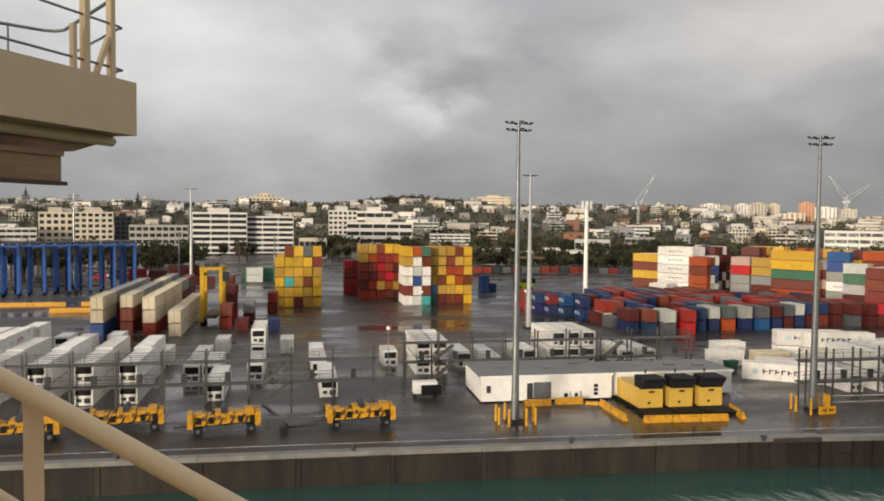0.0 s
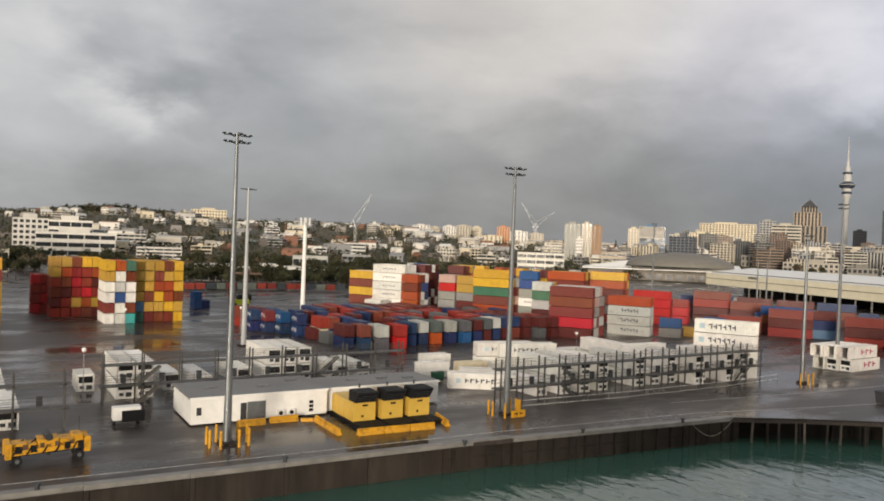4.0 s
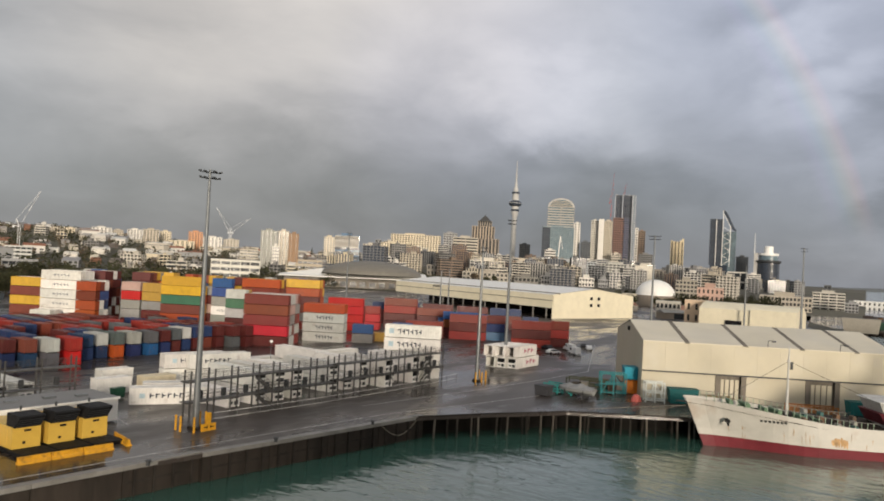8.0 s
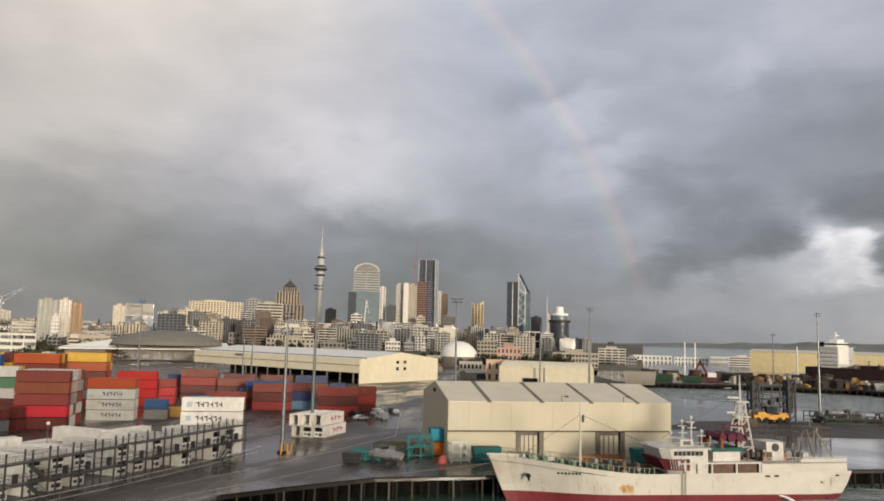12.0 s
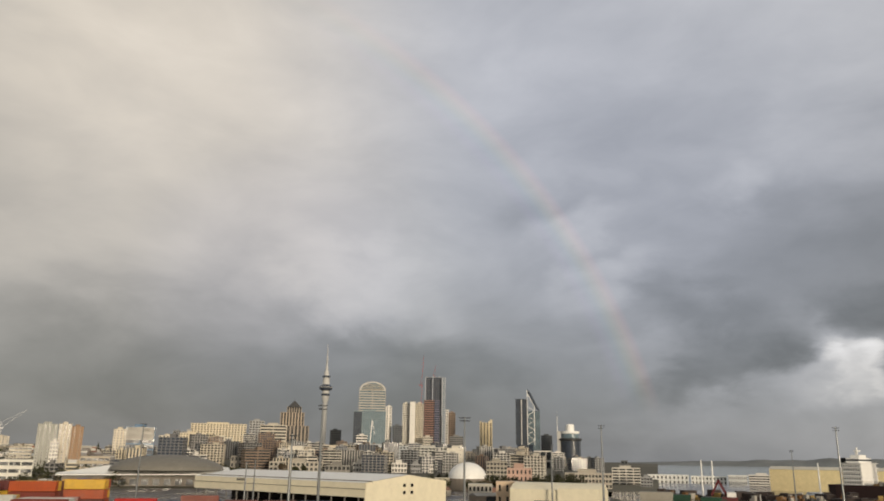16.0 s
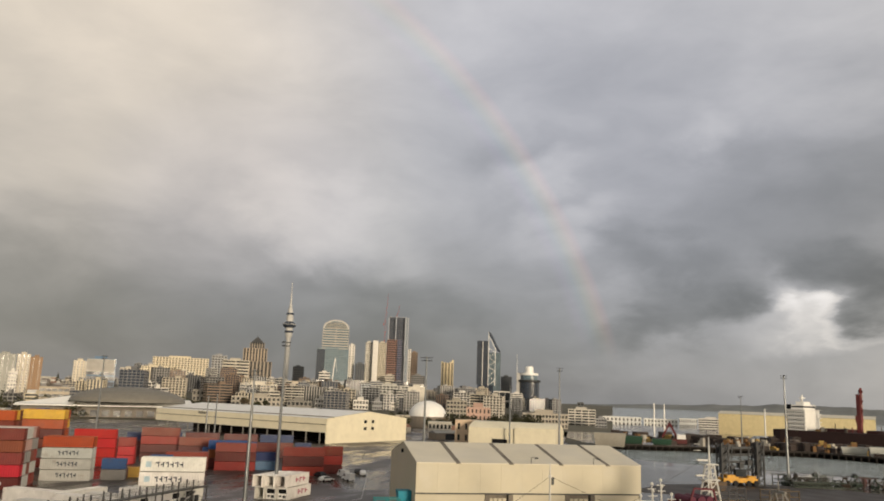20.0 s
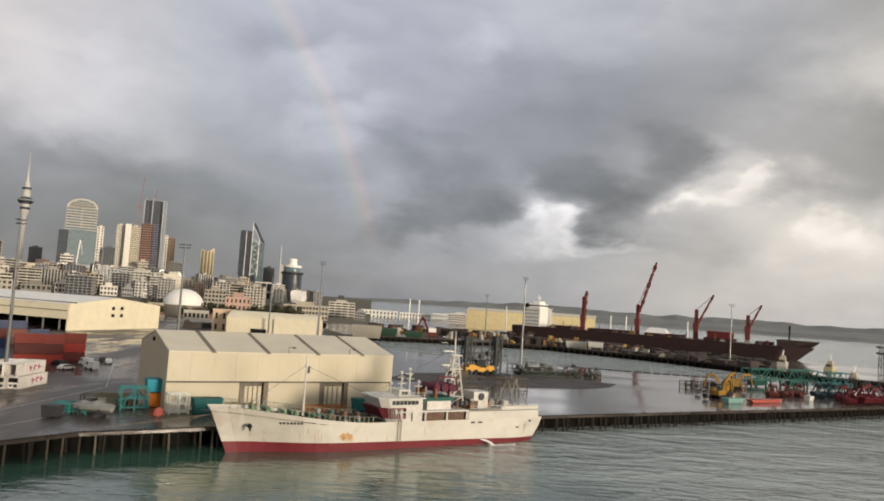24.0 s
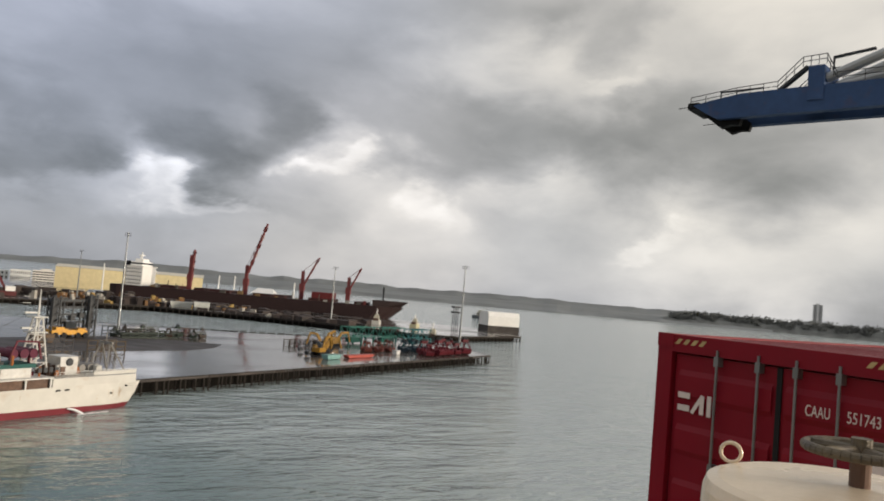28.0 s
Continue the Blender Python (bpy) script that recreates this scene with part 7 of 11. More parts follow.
# machines on the pier
def lattice(parent, a, b, w, h, paint_colour, bays, name="truss"):
    """A box truss from a to b."""
    a, b = Vector(a), Vector(b)
    d = b - a
    side = d.normalized().cross(Vector((0, 0, 1))) * w / 2
    up = Vector((0, 0, h))
    bm = fresh()
    for s in (side, -side):
        beam(bm, a + s, b + s, 0.35, 0.35)
        beam(bm, a + s + up, b + s + up, 0.35, 0.35)
        for k in range(bays):
            p, q = a + s + d * (k / bays), a + s + d * ((k + 1) / bays)
            beam(bm, p if k % 2 else p + up, q + up if k % 2 else q, 0.22, 0.22)
            beam(bm, p, p + up, 0.22, 0.22)
    for k in range(bays + 1):
        p = a + d * (k / bays)
        beam(bm, p + side + up, p - side + up, 0.2, 0.2)
    return part(name, bm, PAINT, parent, colour=paint_colour)


def loader_frame(u, v, length, colour, label):
    g = thing("ship_loader_frame", pose(*pier(u, v), 0, 0, 0, PIER_TURN), label, "loader frame", "loader frames")
    lattice(g, (0, 0, 3.0), (length, 0, 3.0), 4.5, 3.9, colour, max(3, round(length / 4.5)))
    for xx in (0.4, length / 2, length - 0.4):
        for yy in (-2.2, 2.2):
            bm = fresh()
            box(bm, xx - 0.3, xx + 0.3, yy - 0.3, yy + 0.3, 0, 3.0)
            part("leg", bm, PAINT, g, colour=colour)
    bm = fresh()
    box(bm, length * 0.15, length * 0.5, -1.6, 1.6, 0.6, 2.6)
    part("hopper", bm, PAINT, g, colour=tuple(c * 0.7 for c in colour))
    return g


loader_frame(138, 50, 18.5, (0.018, 0.105, 0.085), "green steel lattice loader frame standing on the pier")
loader_frame(157.5, 47, 18.5, (0.018, 0.105, 0.085), "green steel lattice loader frame standing on the pier")
loader_frame(168, 38, 16.0, (0.022, 0.110, 0.120), "blue-green steel lattice loader frame standing on the pier")


def grab(x, y, turn, colour, label, size=1.0):
    """A large clamshell grab: two shells, arms, a head and its sheaves."""
    g = thing("clamshell_grab", pose(x, y, 0, 0, 0, turn), label, "grab", "grabs")
    k = size
    for s in (-1, 1):
        bm = fresh()
        v = [bm.verts.new((px * k, s * py * k, pz * k)) for px in (-1.6, 1.6) for py, pz in ((0.0, 0.0), (1.7, 0.5), (2.2, 1.6), (1.3, 2.1), (0.1, 1.6))]
        bm.faces.new(v[:5])
        bm.faces.new(v[5:][::-1])
        for i in range(5):
            j = (i + 1) % 5
            bm.faces.new((v[i], v[j], v[5 + j], v[5 + i]))
        part("shell", bm, PAINT, g, colour=colour)
        bm = fresh()
        for px in (-1.3, 1.3):
            beam(bm, (px * k, s * 2.0 * k, 1.6 * k), (px * 0.5 * k, s * 0.4 * k, 4.2 * k), 0.25 * k, 0.25 * k)
        part("arm", bm, PAINT, g, colour=colour)
    bm = fresh()
    box(bm, -1.0 * k, 1.0 * k, -0.7 * k, 0.7 * k, 3.9 * k, 4.7 * k)
    part("head", bm, PAINT, g, colour=colour)
    bm = fresh()
    for px in (-0.5, 0.0, 0.5):
        bar(bm, ((px - 0.08) * k, 0, 4.9 * k), ((px + 0.08) * k, 0, 4.9 * k), 0.55 * k, 12)
    part("sheave", bm, DARK_STEEL, g)
    return g


random.seed(31)
for k in range(9):
    grab(*pier(133 + 3.5 * k, 6 + 4.5 * (k % 2)), PIER_TURN + random.uniform(-40, 40), (0.085, 0.008, 0.014), "dark red clamshell cargo grab standing on the pier", 1.0 + 0.15 * (k % 3))
for k in range(6):
    grab(*pier(116 + 3.6 * k, 22 + 4 * (k % 2)), PIER_TURN + random.uniform(0, 180), (0.11, 0.032, 0.024), "rusty brown cargo grab standing on the pier", 0.85)
for k in range(6):
    grab(*pier(137 + 4 * k, 19 + 4 * (k % 2)), PIER_TURN + random.uniform(0, 180), (0.03, 0.05, 0.065), "dark blue cargo grab standing on the pier", 0.9)
def excavator(u, v, turn, lift):
    """A tracked excavator; lift raises its boom."""
    e = thing("hydraulic_excavator", pose(*pier(u, v), 0, 0, 0, PIER_TURN + turn), "yellow hydraulic excavator parked on the pier", "excavator", "excavators")
    for s in (-1, 1):
        bm = fresh()
        extrude_x(bm, [(-2.5, 0.35), (-2.1, 0), (2.1, 0), (2.5, 0.35), (2.5, 0.75), (2.1, 1.1), (-2.1, 1.1), (-2.5, 0.75)], s * 1.4 - 0.4, s * 1.4 + 0.4)
        part("track", bm, RUBBER, e, m=pose(0, 0, 0, 0, 0, -90))
    bm = fresh()
    prism(bm, [(-2.6, -1.5), (1.7, -1.5), (1.7, 1.5), (-2.6, 1.5), (-2.9, 0)], 1.2, 2.7)
    part("body", bm, DULL_YELLOW, e)
    bm = fresh()
    extrude_x(bm, [(0.2, 2.7), (1.9, 2.7), (1.6, 4.1), (0.3, 4.1)], -1.4, -0.2)
    part("cab", bm, WINDOW, e, m=pose(0, 0, 0, 0, 0, 90))
    bm = fresh()
    beam(bm, (1.2, -0.3, 2.2), (3.4, -0.3, 4.6 + lift), 0.55, 0.8)
    beam(bm, (3.4, -0.3, 4.6 + lift), (6.2, -0.3, 4.9 + lift), 0.5, 0.7)
    part("boom", bm, DULL_YELLOW, e)
    bm = fresh()
    beam(bm, (6.2, -0.3, 5.1 + lift), (7.4, -0.3, 1.8), 0.4, 0.55)
    part("stick", bm, DULL_YELLOW, e)
    bm = fresh()
    extrude_x(bm, [(6.4, 0.5), (7.8, 0.4), (8.2, 1.6), (7.2, 2.0)], -0.4, 1.0)
    part("bucket", bm, DARK_STEEL, e, m=pose(0, 0, 0, 0, 0, 90))
    return e


for u, v, turn, lift in ((88, 22, 10, 1.2), (95, 27, -30, 0.6), (101, 31, 15, 1.6), (108, 36, 160, 0.9), (115, 40, 20, 1.2), (122, 43, -20, 0.7)):
    excavator(u, v, turn, lift)
bin_box(*pier(82, 12), PIER_TURN, 7.0, 2.6, 1.5, (0.20, 0.36, 0.34), "pale green steel bin at the pier edge")
bin_box(*pier(97, 12), PIER_TURN, 15.0, 2.2, 1.0, (0.42, 0.10, 0.08), "low red trough at the pier edge")
bin_box(*pier(123, 14), PIER_TURN, 2.4, 2.0, 1.6, (0.6, 0.6, 0.58), "small white box on the pier")
for k in range(4):
    frame_rack(*pier(104 + 6 * k, 48 - 2 * (k % 2)), PIER_TURN + 5 * k, 6.0, 3.0, 2.4, ((0.045, 0.032, 0.022), (0.03, 0.03, 0.032), (0.06, 0.035, 0.015))[k % 3], "dark cargo gear frame on the pier")

# mobile harbour machine and barge gear behind the ship
mh = thing("mobile_lift", pose(*pier(38, 84), 0, 0, 0, PIER_TURN), "dark lift towers on a yellow base", "lifting machine")
for xx, base, peak in ((-6.2, 1.2, 13.2), (6.6, 0.0, 14.0)):
    bm = fresh()
    for sx in (-1.2, 1.2):
        for sy in (-1.4, 1.4):
            beam(bm, (xx + sx, sy, base), (xx + sx, sy, peak), 0.45, 0.45)
    for k in range(5):
        z = base + (peak - base) * k / 5
        for sy in (-1.4, 1.4):
            beam(bm, (xx - 1.2, sy, z + 0.3), (xx + 1.2, sy, z + (peak - base) / 5), 0.28, 0.28)
            beam(bm, (xx - 1.2, sy, z + 0.3), (xx + 1.2, sy, z + 0.3), 0.3, 0.3)
    box(bm, xx - 1.0, xx + 1.0, -0.5, 0.5, base + 3, peak - 0.6)
    part("tower", bm, DARK_STEEL, mh)
bm = fresh()
for z in (4.6, 7.2, 9.4, 11.6):
    beam(bm, (-5, 0.6, z), (5.4, 0.6, z + 0.3), 0.4, 0.7)
for xx in (-3.0, 0.2, 3.2):
    beam(bm, (xx, 0.4, 3.2), (xx + 0.5, 0.4, 11.8), 0.35, 0.35)
    box(bm, xx - 0.7, xx + 0.9, -0.6, 1.2, 5.4 + xx * 0.3, 7.0 + xx * 0.3)
part("cross_frame", bm, DARK_STEEL, mh)
bm = fresh()
prism(bm, [(-3.2, -2.5), (0.6, -2.5), (0.6, -1.0), (-3.2, -1.0)], 3.0, 5.2)
part("cab", bm, WINDOW, mh, "dark glazed driver's cab")
bm = fresh()
prism(bm, [(-7.4, -2.2), (4.6, -2.4), (5.4, 0), (4.6, 2.4), (-7.4, 2.2)], 1.1, 2.5)
prism(bm, [(-6.0, -2.0), (-2.0, -2.2), (-2.0, 2.2), (-6.0, 2.0)], 2.5, 3.4)
prism(bm, [(1.4, -2.2), (4.2, -2.2), (4.2, 2.2), (1.4, 2.2)], 2.5, 3.1)
part("base", bm, YELLOW, mh)
for xx in (-6.2, -3.4, 1.4, 4.0):
    for yy in (-2.2, 2.2):
        bm = fresh()
        bar(bm, (xx, yy - 0.4, 0.9), (xx, yy + 0.4, 0.9), 0.9, 14)
        part("wheel", bm, RUBBER, mh)
for k in range(8):
    frame_rack(*pier(56 + 4.2 * k, 88 - 1.5 * k), PIER_TURN, 4.6, 3.0, 2.2 + 1.2 * (k % 3 == 0), ((0.03, 0.035, 0.03), (0.05, 0.055, 0.05), (0.06, 0.035, 0.03), (0.09, 0.10, 0.09))[k % 4], "dark boat cradles and gear on the deck")
    grab(*pier(55 + 4.4 * k, 84.5 - 1.5 * k + 2.2 * (k % 2)), PIER_TURN + 37 * k, ((0.022, 0.03, 0.024), (0.04, 0.03, 0.024), (0.03, 0.042, 0.034))[k % 3], "dark green-black cargo grab among the boat gear", 0.62 + 0.12 * (k % 3))
pg = thing("spreader_truss", pose(*pier(54, 80), 0, 0, 0, PIER_TURN - 4), "dark green lattice spreader lying on the deck", "lifting gear")
lattice(pg, (0, 0, 0.2), (22, 0, 0.2), 2.0, 1.4, (0.025, 0.035, 0.028), 9)
lattice(pg, (3, 2.6, 0.2), (15, 2.6, 0.2), 1.6, 2.6, (0.03, 0.03, 0.028), 5)
bin_box(*pier(20, 70), PIER_TURN, 6, 3, 2.5, (0.12, 0.08, 0.05), "brown steel bin on the deck")
frame_rack(*pier(10, 50), PIER_TURN, 10, 4, 3.4, (0.05, 0.05, 0.055), "dark stacked gear behind the ship")
frame_rack(*pier(24, 46), PIER_TURN, 9, 4, 3.2, (0.07, 0.05, 0.03), "dark brown machine frame behind the ship")
# floating boom between the wharves
bm = fresh()
for x, y, h in along([(392, 30), (382, -20), (374, -73), (370, -124), (366, -150)], 4.6):
    box(bm, x - 0.6, x + 0.6, y - 1.6, y + 1.6, WATER_Z - 0.1, WATER_Z + 0.75)
tagged(solid("floating_boom", bm, DARK_STEEL, "dark line of floats lying across the basin", "floats"), kind="stuff")

# bulk carrier with red deck cranes behind the far wharf
a2, b2 = Vector(polar(95.6, 655)), Vector(polar(115.9, 600))
bl = (b2 - a2).length
bs = thing("bulk_carrier", pose(a2.x, a2.y, WATER_Z, 0, 0, math.degrees(math.atan2(b2.y - a2.y, b2.x - a2.x))), "dark-hulled bulk carrier with red deck cranes at the wharf", "ship")
bm = fresh()
prism(bm, [(-6, -12), (0, -14), (bl * 0.90, -14), (bl * 0.96, -8), (bl * 0.985, 0), (bl * 0.96, 8), (bl * 0.90, 14), (0, 14), (-6, 12)], 0, 12.6)
for v in bm.verts:
    if v.co.z < 1 and v.co.x > bl * 0.8:
        v.co.x -= 16 * (v.co.x / bl - 0.8) / 0.2
part("hull", bm, PAINT, bs, "dark maroon-black hull", colour=(0.032, 0.017, 0.016))
bm = fresh()
prism(bm, [(bl * 0.88, -13.5), (bl * 0.94, -9), (bl * 0.985, -2.5), (bl, 0), (bl * 0.985, 2.5), (bl * 0.94, 9), (bl * 0.88, 13.5)], 12.6, 17.2)
for v in bm.verts:
    if v.co.z < 13:
        v.co.x -= 6 * max(0.0, (v.co.x / bl - 0.9) / 0.1)
part("forecastle", bm, PAINT, bs, colour=(0.022, 0.013, 0.013))
bm = fresh()
bar(bm, (bl * 0.91, 0, 16.6), (bl * 0.91, 0, 27.5), 0.6, 8)
box(bm, bl * 0.91 - 0.6, bl * 0.91 + 0.6, -2.5, 2.5, 25.0, 26.0)
part("foremast", bm, BLACK, bs)
bm = fresh()
box(bm, 6, 19, -13.0, 13.0, 12.6, 27.5)
sup = part("superstructure", bm, WHITE, bs, "white accommodation block")
for z in (15.4, 18.4, 21.4, 24.4, 27.5):
    bm = fresh()
    box(bm, 5, 20, -14.0, 14.0, z, z + 0.4)
    part("deck_edge", bm, WHITE, sup)
for z in (13.6, 16.4, 19.4, 22.4, 25.2):
    for k in range(7):
        bm = fresh()
        box(bm, 6.8 + k * 1.7, 7.6 + k * 1.7, -13.12, -12.95, z, z + 1.0)
        part("window", bm, WINDOW, sup)
bm = fresh()
box(bm, 8, 17, -10.5, 10.5, 27.9, 31.4)
box(bm, 9.5, 15.5, -6, 6, 31.4, 33.6)
part("bridge", bm, WHITE, bs)
bm = fresh()
box(bm, 7.9, 17.1, -10.6, 10.6, 29.2, 30.4)
part("bridge_window", bm, WINDOW, bs)
bm = fresh()
box(bm, 1, 5, -2.5, 2.5, 12.6, 31.5)
part("funnel", bm, BLACK, bs, "black funnel")
bm = fresh()
bar(bm, (12, 0, 33), (12, 0, 39), 0.5, 6)
box(bm, 11, 13, -3.5, 3.5, 36, 36.8)
bar(bm, (11, 0, 33), (11, 0, 37), 0.4, 6)
part("radar_mast", bm, WHITE, bs)
for x0, reach, post, tip_z in ((52.0, 2.0, 40.0, 44.5), (97.0, 13.0, 36.0, 70.0), (142.0, 12.0, 35.0, 46.5), (179.0, 9.0, 33.0, 41.0)):
    cr = fresh()
    box(cr, x0 - 1.6, x0 + 1.6, -1.6, 1.6, 12.6, 20.0)
    box(cr, x0 - 1.2, x0 + 1.2, -1.2, 1.2, 20.0, post)
    box(cr, x0 - 2.0, x0 + 2.0, -2.0, 2.0, 20.0, 25.0)
    c_ = part("crane_post", cr, PAINT, bs, "dark red deck crane", colour=(0.16, 0.042, 0.042))
    foot_z = 24.0 if tip_z < 60 else 30.0
    for s in (-1.3, 1.3):
        cr = fresh()
        beam(cr, (x0 + 1.2, s, foot_z), (x0 + reach, s * 0.5, tip_z), 1.1, 1.1)
        part("jib", cr, PAINT, c_, colour=(0.17, 0.045, 0.045))
    for k in range(5):
        f0, f1 = 0.16 + 0.17 * k, 0.25 + 0.17 * k
        pa, pb = (Vector((x0 + 1.2, 0, foot_z)).lerp(Vector((x0 + reach, 0, tip_z)), f) for f in (f0, f1))
        cr = fresh()
        beam(cr, pa, pb, 2.6, 1.3)
        part("jib_panel", cr, PAINT, c_, "pale weathered panel on the jib" if k % 2 else "", colour=(0.40, 0.31, 0.29) if k % 2 else (0.09, 0.025, 0.025))
    cr = fresh()
    bar(cr, (x0, 0, post), (x0 + reach, 0, tip_z), 0.2, 5)
    for k in range(6):
        f = (k + 0.5) / 6
        p = Vector((x0 + 1.2, 0, foot_z)).lerp(Vector((x0 + reach, 0, tip_z)), f)
        bar(cr, (p.x, -1.2, p.z), (p.x, 1.2, p.z), 0.3, 5)
    part("jib_brace", cr, PAINT, c_, colour=(0.19, 0.025, 0.032))
for x0, x1 in ((28, 46), (60, 88), (106, 132), (150, 170), (186, 196)):
    bm = fresh()
    box(bm, x0, x1, -11, 11, 12.6, 14.8)
    part("hatch_cover", bm, PAINT, bs, colour=(0.055, 0.020, 0.018))
bm = fresh()
v = [bm.verts.new(c) for c in ((104, -8, 14.8), (122, -8, 14.8), (122, 8, 14.8), (104, 8, 14.8), (107, 0, 18.6), (119, 0, 18.6))]
for f in ((0, 1, 5, 4), (2, 3, 4, 5), (1, 2, 5), (3, 0, 4)):
    bm.faces.new([v[i] for i in f])
part("white_cover", bm, WHITE, bs)
bm = fresh()
box(bm, 152, 168, -10, 10, 14.8, 19.5)
part("deck_house", bm, PAINT, bs, colour=(0.13, 0.022, 0.022))
rng = random.Random(58)
for k in range(26):
    bm = fresh()
    xx, h_ = rng.uniform(24, bl * 0.86), rng.uniform(0.8, 3.4)
    if k % 3 == 0:
        bar(bm, (xx, -12.5, 12.6), (xx, -12.5, 13.5 + h_ * 1.6), 0.3, 6)
    else:
        v = box(bm, xx, xx + rng.uniform(1.2, 5.0), -13.4, -12.0, 12.6, 12.6 + h_)
    part("deck_fitting", bm, PAINT, bs, colour=rng.choice(((0.05, 0.03, 0.03), (0.12, 0.03, 0.03), (0.09, 0.08, 0.07), (0.20, 0.13, 0.06), (0.30, 0.29, 0.26))))

# yellow cargo shed, log stacks, excavators, tent and tower on the far wharf
ys = thing("cargo_shed", pose(*polar(91.4, 760), 0, 0, 0, -101), "long pale yellow cargo shed on the far wharf", "shed")
bm = fresh()
box(bm, 0, 124, -14, 14, 0, 18.0)
part("wall", bm, PAINT, ys, "pale yellow wall", colour=(0.68, 0.57, 0.33))
bm = fresh()
extrude_x(bm, [(-14.5, 18), (14.5, 18), (0, 20.5)], -0.5, 124.5)
part("roof", bm, CREAM_ROOF, ys)
for k in range(10):
    bm = fresh()
    box(bm, 6 + 12 * k, 10 + 12 * k, 14.0, 14.15, 9, 11)
    part("louvre_panel", bm, CREAM_ROOF, ys)
random.seed(41)
bm = fresh()
for k in range(220):
    b = random.uniform(84, 113)
    edge = 500 if b < 100 else 500 - (b - 100) * 6
    x, y = polar(b, random.uniform(edge + 14, edge + 110))
    w_, d_, h_ = random.uniform(4, 11), random.uniform(3, 6), random.uniform(0.8, 2.6 if b > 97 else 5.0)
    a = random.uniform(0, math.tau)
    ca, sa = math.cos(a), math.sin(a)
    prism(bm, [(x + ca * px - sa * py, y + sa * px + ca * py) for px, py in ((-w_ / 2, -d_ / 2), (w_ / 2, -d_ / 2), (w_ / 2, d_ / 2), (-w_ / 2, d_ / 2))], 0, h_)
tagged(solid("cargo_stacks", bm, DARK_CARGO, "dark red-brown cargo stacks and timber along the far wharf", "cargo"), kind="stuff")
for k, (b, d, colr, lab) in enumerate(((83.8, 455, (0.30, 0.28, 0.24), "grey store shed on the far wharf"), (85.2, 500, (0.022, 0.06, 0.038), "green covered stack on the far wharf"), (99.5, 520, (0.55, 0.55, 0.50), "white cargo box on the far wharf"), (100.9, 512, (0.55, 0.56, 0.52), "white cargo box on the far wharf"), (87.4, 500, (0.022, 0.065, 0.04), "green covered stack on the far wharf"))):
    w_ = (18, 16, 14, 10, 12)[k]
    bin_box(*polar(b, d), -b, w_, 6, (7.5, 4.5, 3.6, 4.6, 3.4)[k], colr, lab)
for colr, n, sd, lab in (((0.16, 0.085, 0.035), 34, 71, "rust-brown machines and scrap along the far wharf"), ((0.34, 0.32, 0.28), 26, 72, "pale boxes and parked vehicles along the far wharf"), ((0.30, 0.20, 0.06), 16, 73, "ochre cargo and plant along the far wharf")):
    rng = random.Random(sd)
    bm = fresh()
    for k in range(n):
        b = rng.uniform(91, 104.5) if k % 3 else rng.uniform(84, 112)
        edge = 500 if b < 100 else 500 - (b - 100) * 6
        x, y = polar(b, rng.uniform(edge + 12, edge + 85))
        w_, d_, h_ = rng.uniform(1.8, 6.5), rng.uniform(1.6, 3), rng.uniform(1.0, 3.2 if b > 100 else 5.2)
        a = rng.uniform(0, math.tau)
        ca, sa = math.cos(a), math.sin(a)
        prism(bm, [(x + ca * px - sa * py, y + sa * px + ca * py) for px, py in ((-w_ / 2, -d_ / 2), (w_ / 2, -d_ / 2), (w_ / 2, d_ / 2), (-w_ / 2, d_ / 2))], 0, h_ * 0.6)
        prism(bm, [(x + ca * px - sa * py, y + sa * px + ca * py) for px, py in ((-w_ / 2, -d_ / 2), (w_ * 0.1, -d_ / 2), (w_ * 0.1, d_ / 2), (-w_ / 2, d_ / 2))], h_ * 0.6, h_)
    tagged(solid("wharf_clutter", bm, PAINT, lab, "cargo", colour=colr), kind="stuff")
he = thing("material_handler", pose(*polar(88.6, 520), 0, 0, 0, 92) @ Matrix.Diagonal((0.75, 0.75, 0.78, 1)), "dark red and white material handler with a folded boom", "crane")
bm = fresh()
box(bm, -6, 6, -4, 4, 0.5, 4)
part("undercarriage", bm, PAINT, he, colour=(0.10, 0.03, 0.03))
bm = fresh()
box(bm, -5, 2, -2.6, 2.6, 4, 7.6)
part("body", bm, WHITE, he)
bm = fresh()
beam(bm, (2, 0, 5), (8, 0, 16.5), 1.5, 1.8)
part("boom", bm, PAINT, he, colour=(0.11, 0.022, 0.024))
bm = fresh()
beam(bm, (8, 0, 16.5), (14, 0, 5), 1.2, 1.5)
part("stick", bm, PAINT, he, colour=(0.11, 0.022, 0.024))
tn = thing("storage_tent", pose(*polar(122.8, 545), 0, 0, 0, -100), "white fabric storage tent at the wharf end", "tent")
bm = fresh()
extrude_x(bm, [(-9, 4.0), (9, 4.0), (9, 10.5), (7.6, 13.6), (-7.6, 13.6), (-9, 10.5)], -11.8, 11.8)
part("canopy", bm, WHITE, tn)
bm = fresh()
box(bm, -12, 12, 9.0, 9.3, 0, 4.0)
box(bm, -12, 12, -9.3, -9.0, 0, 4.0)
box(bm, -12.0, -11.7, -9.0, 9.0, 0, 4.0)
box(bm, 11.7, 12.0, -9.0, 9.0, 0, 4.0)
part("lower_wall", bm, DARK_DECK, tn, "dark lower wall")
bt = thing("beacon_tower", pose(*polar(119.5, 545), 0), "dark steel beacon tower with two platforms", "beacon")
bm = fresh()
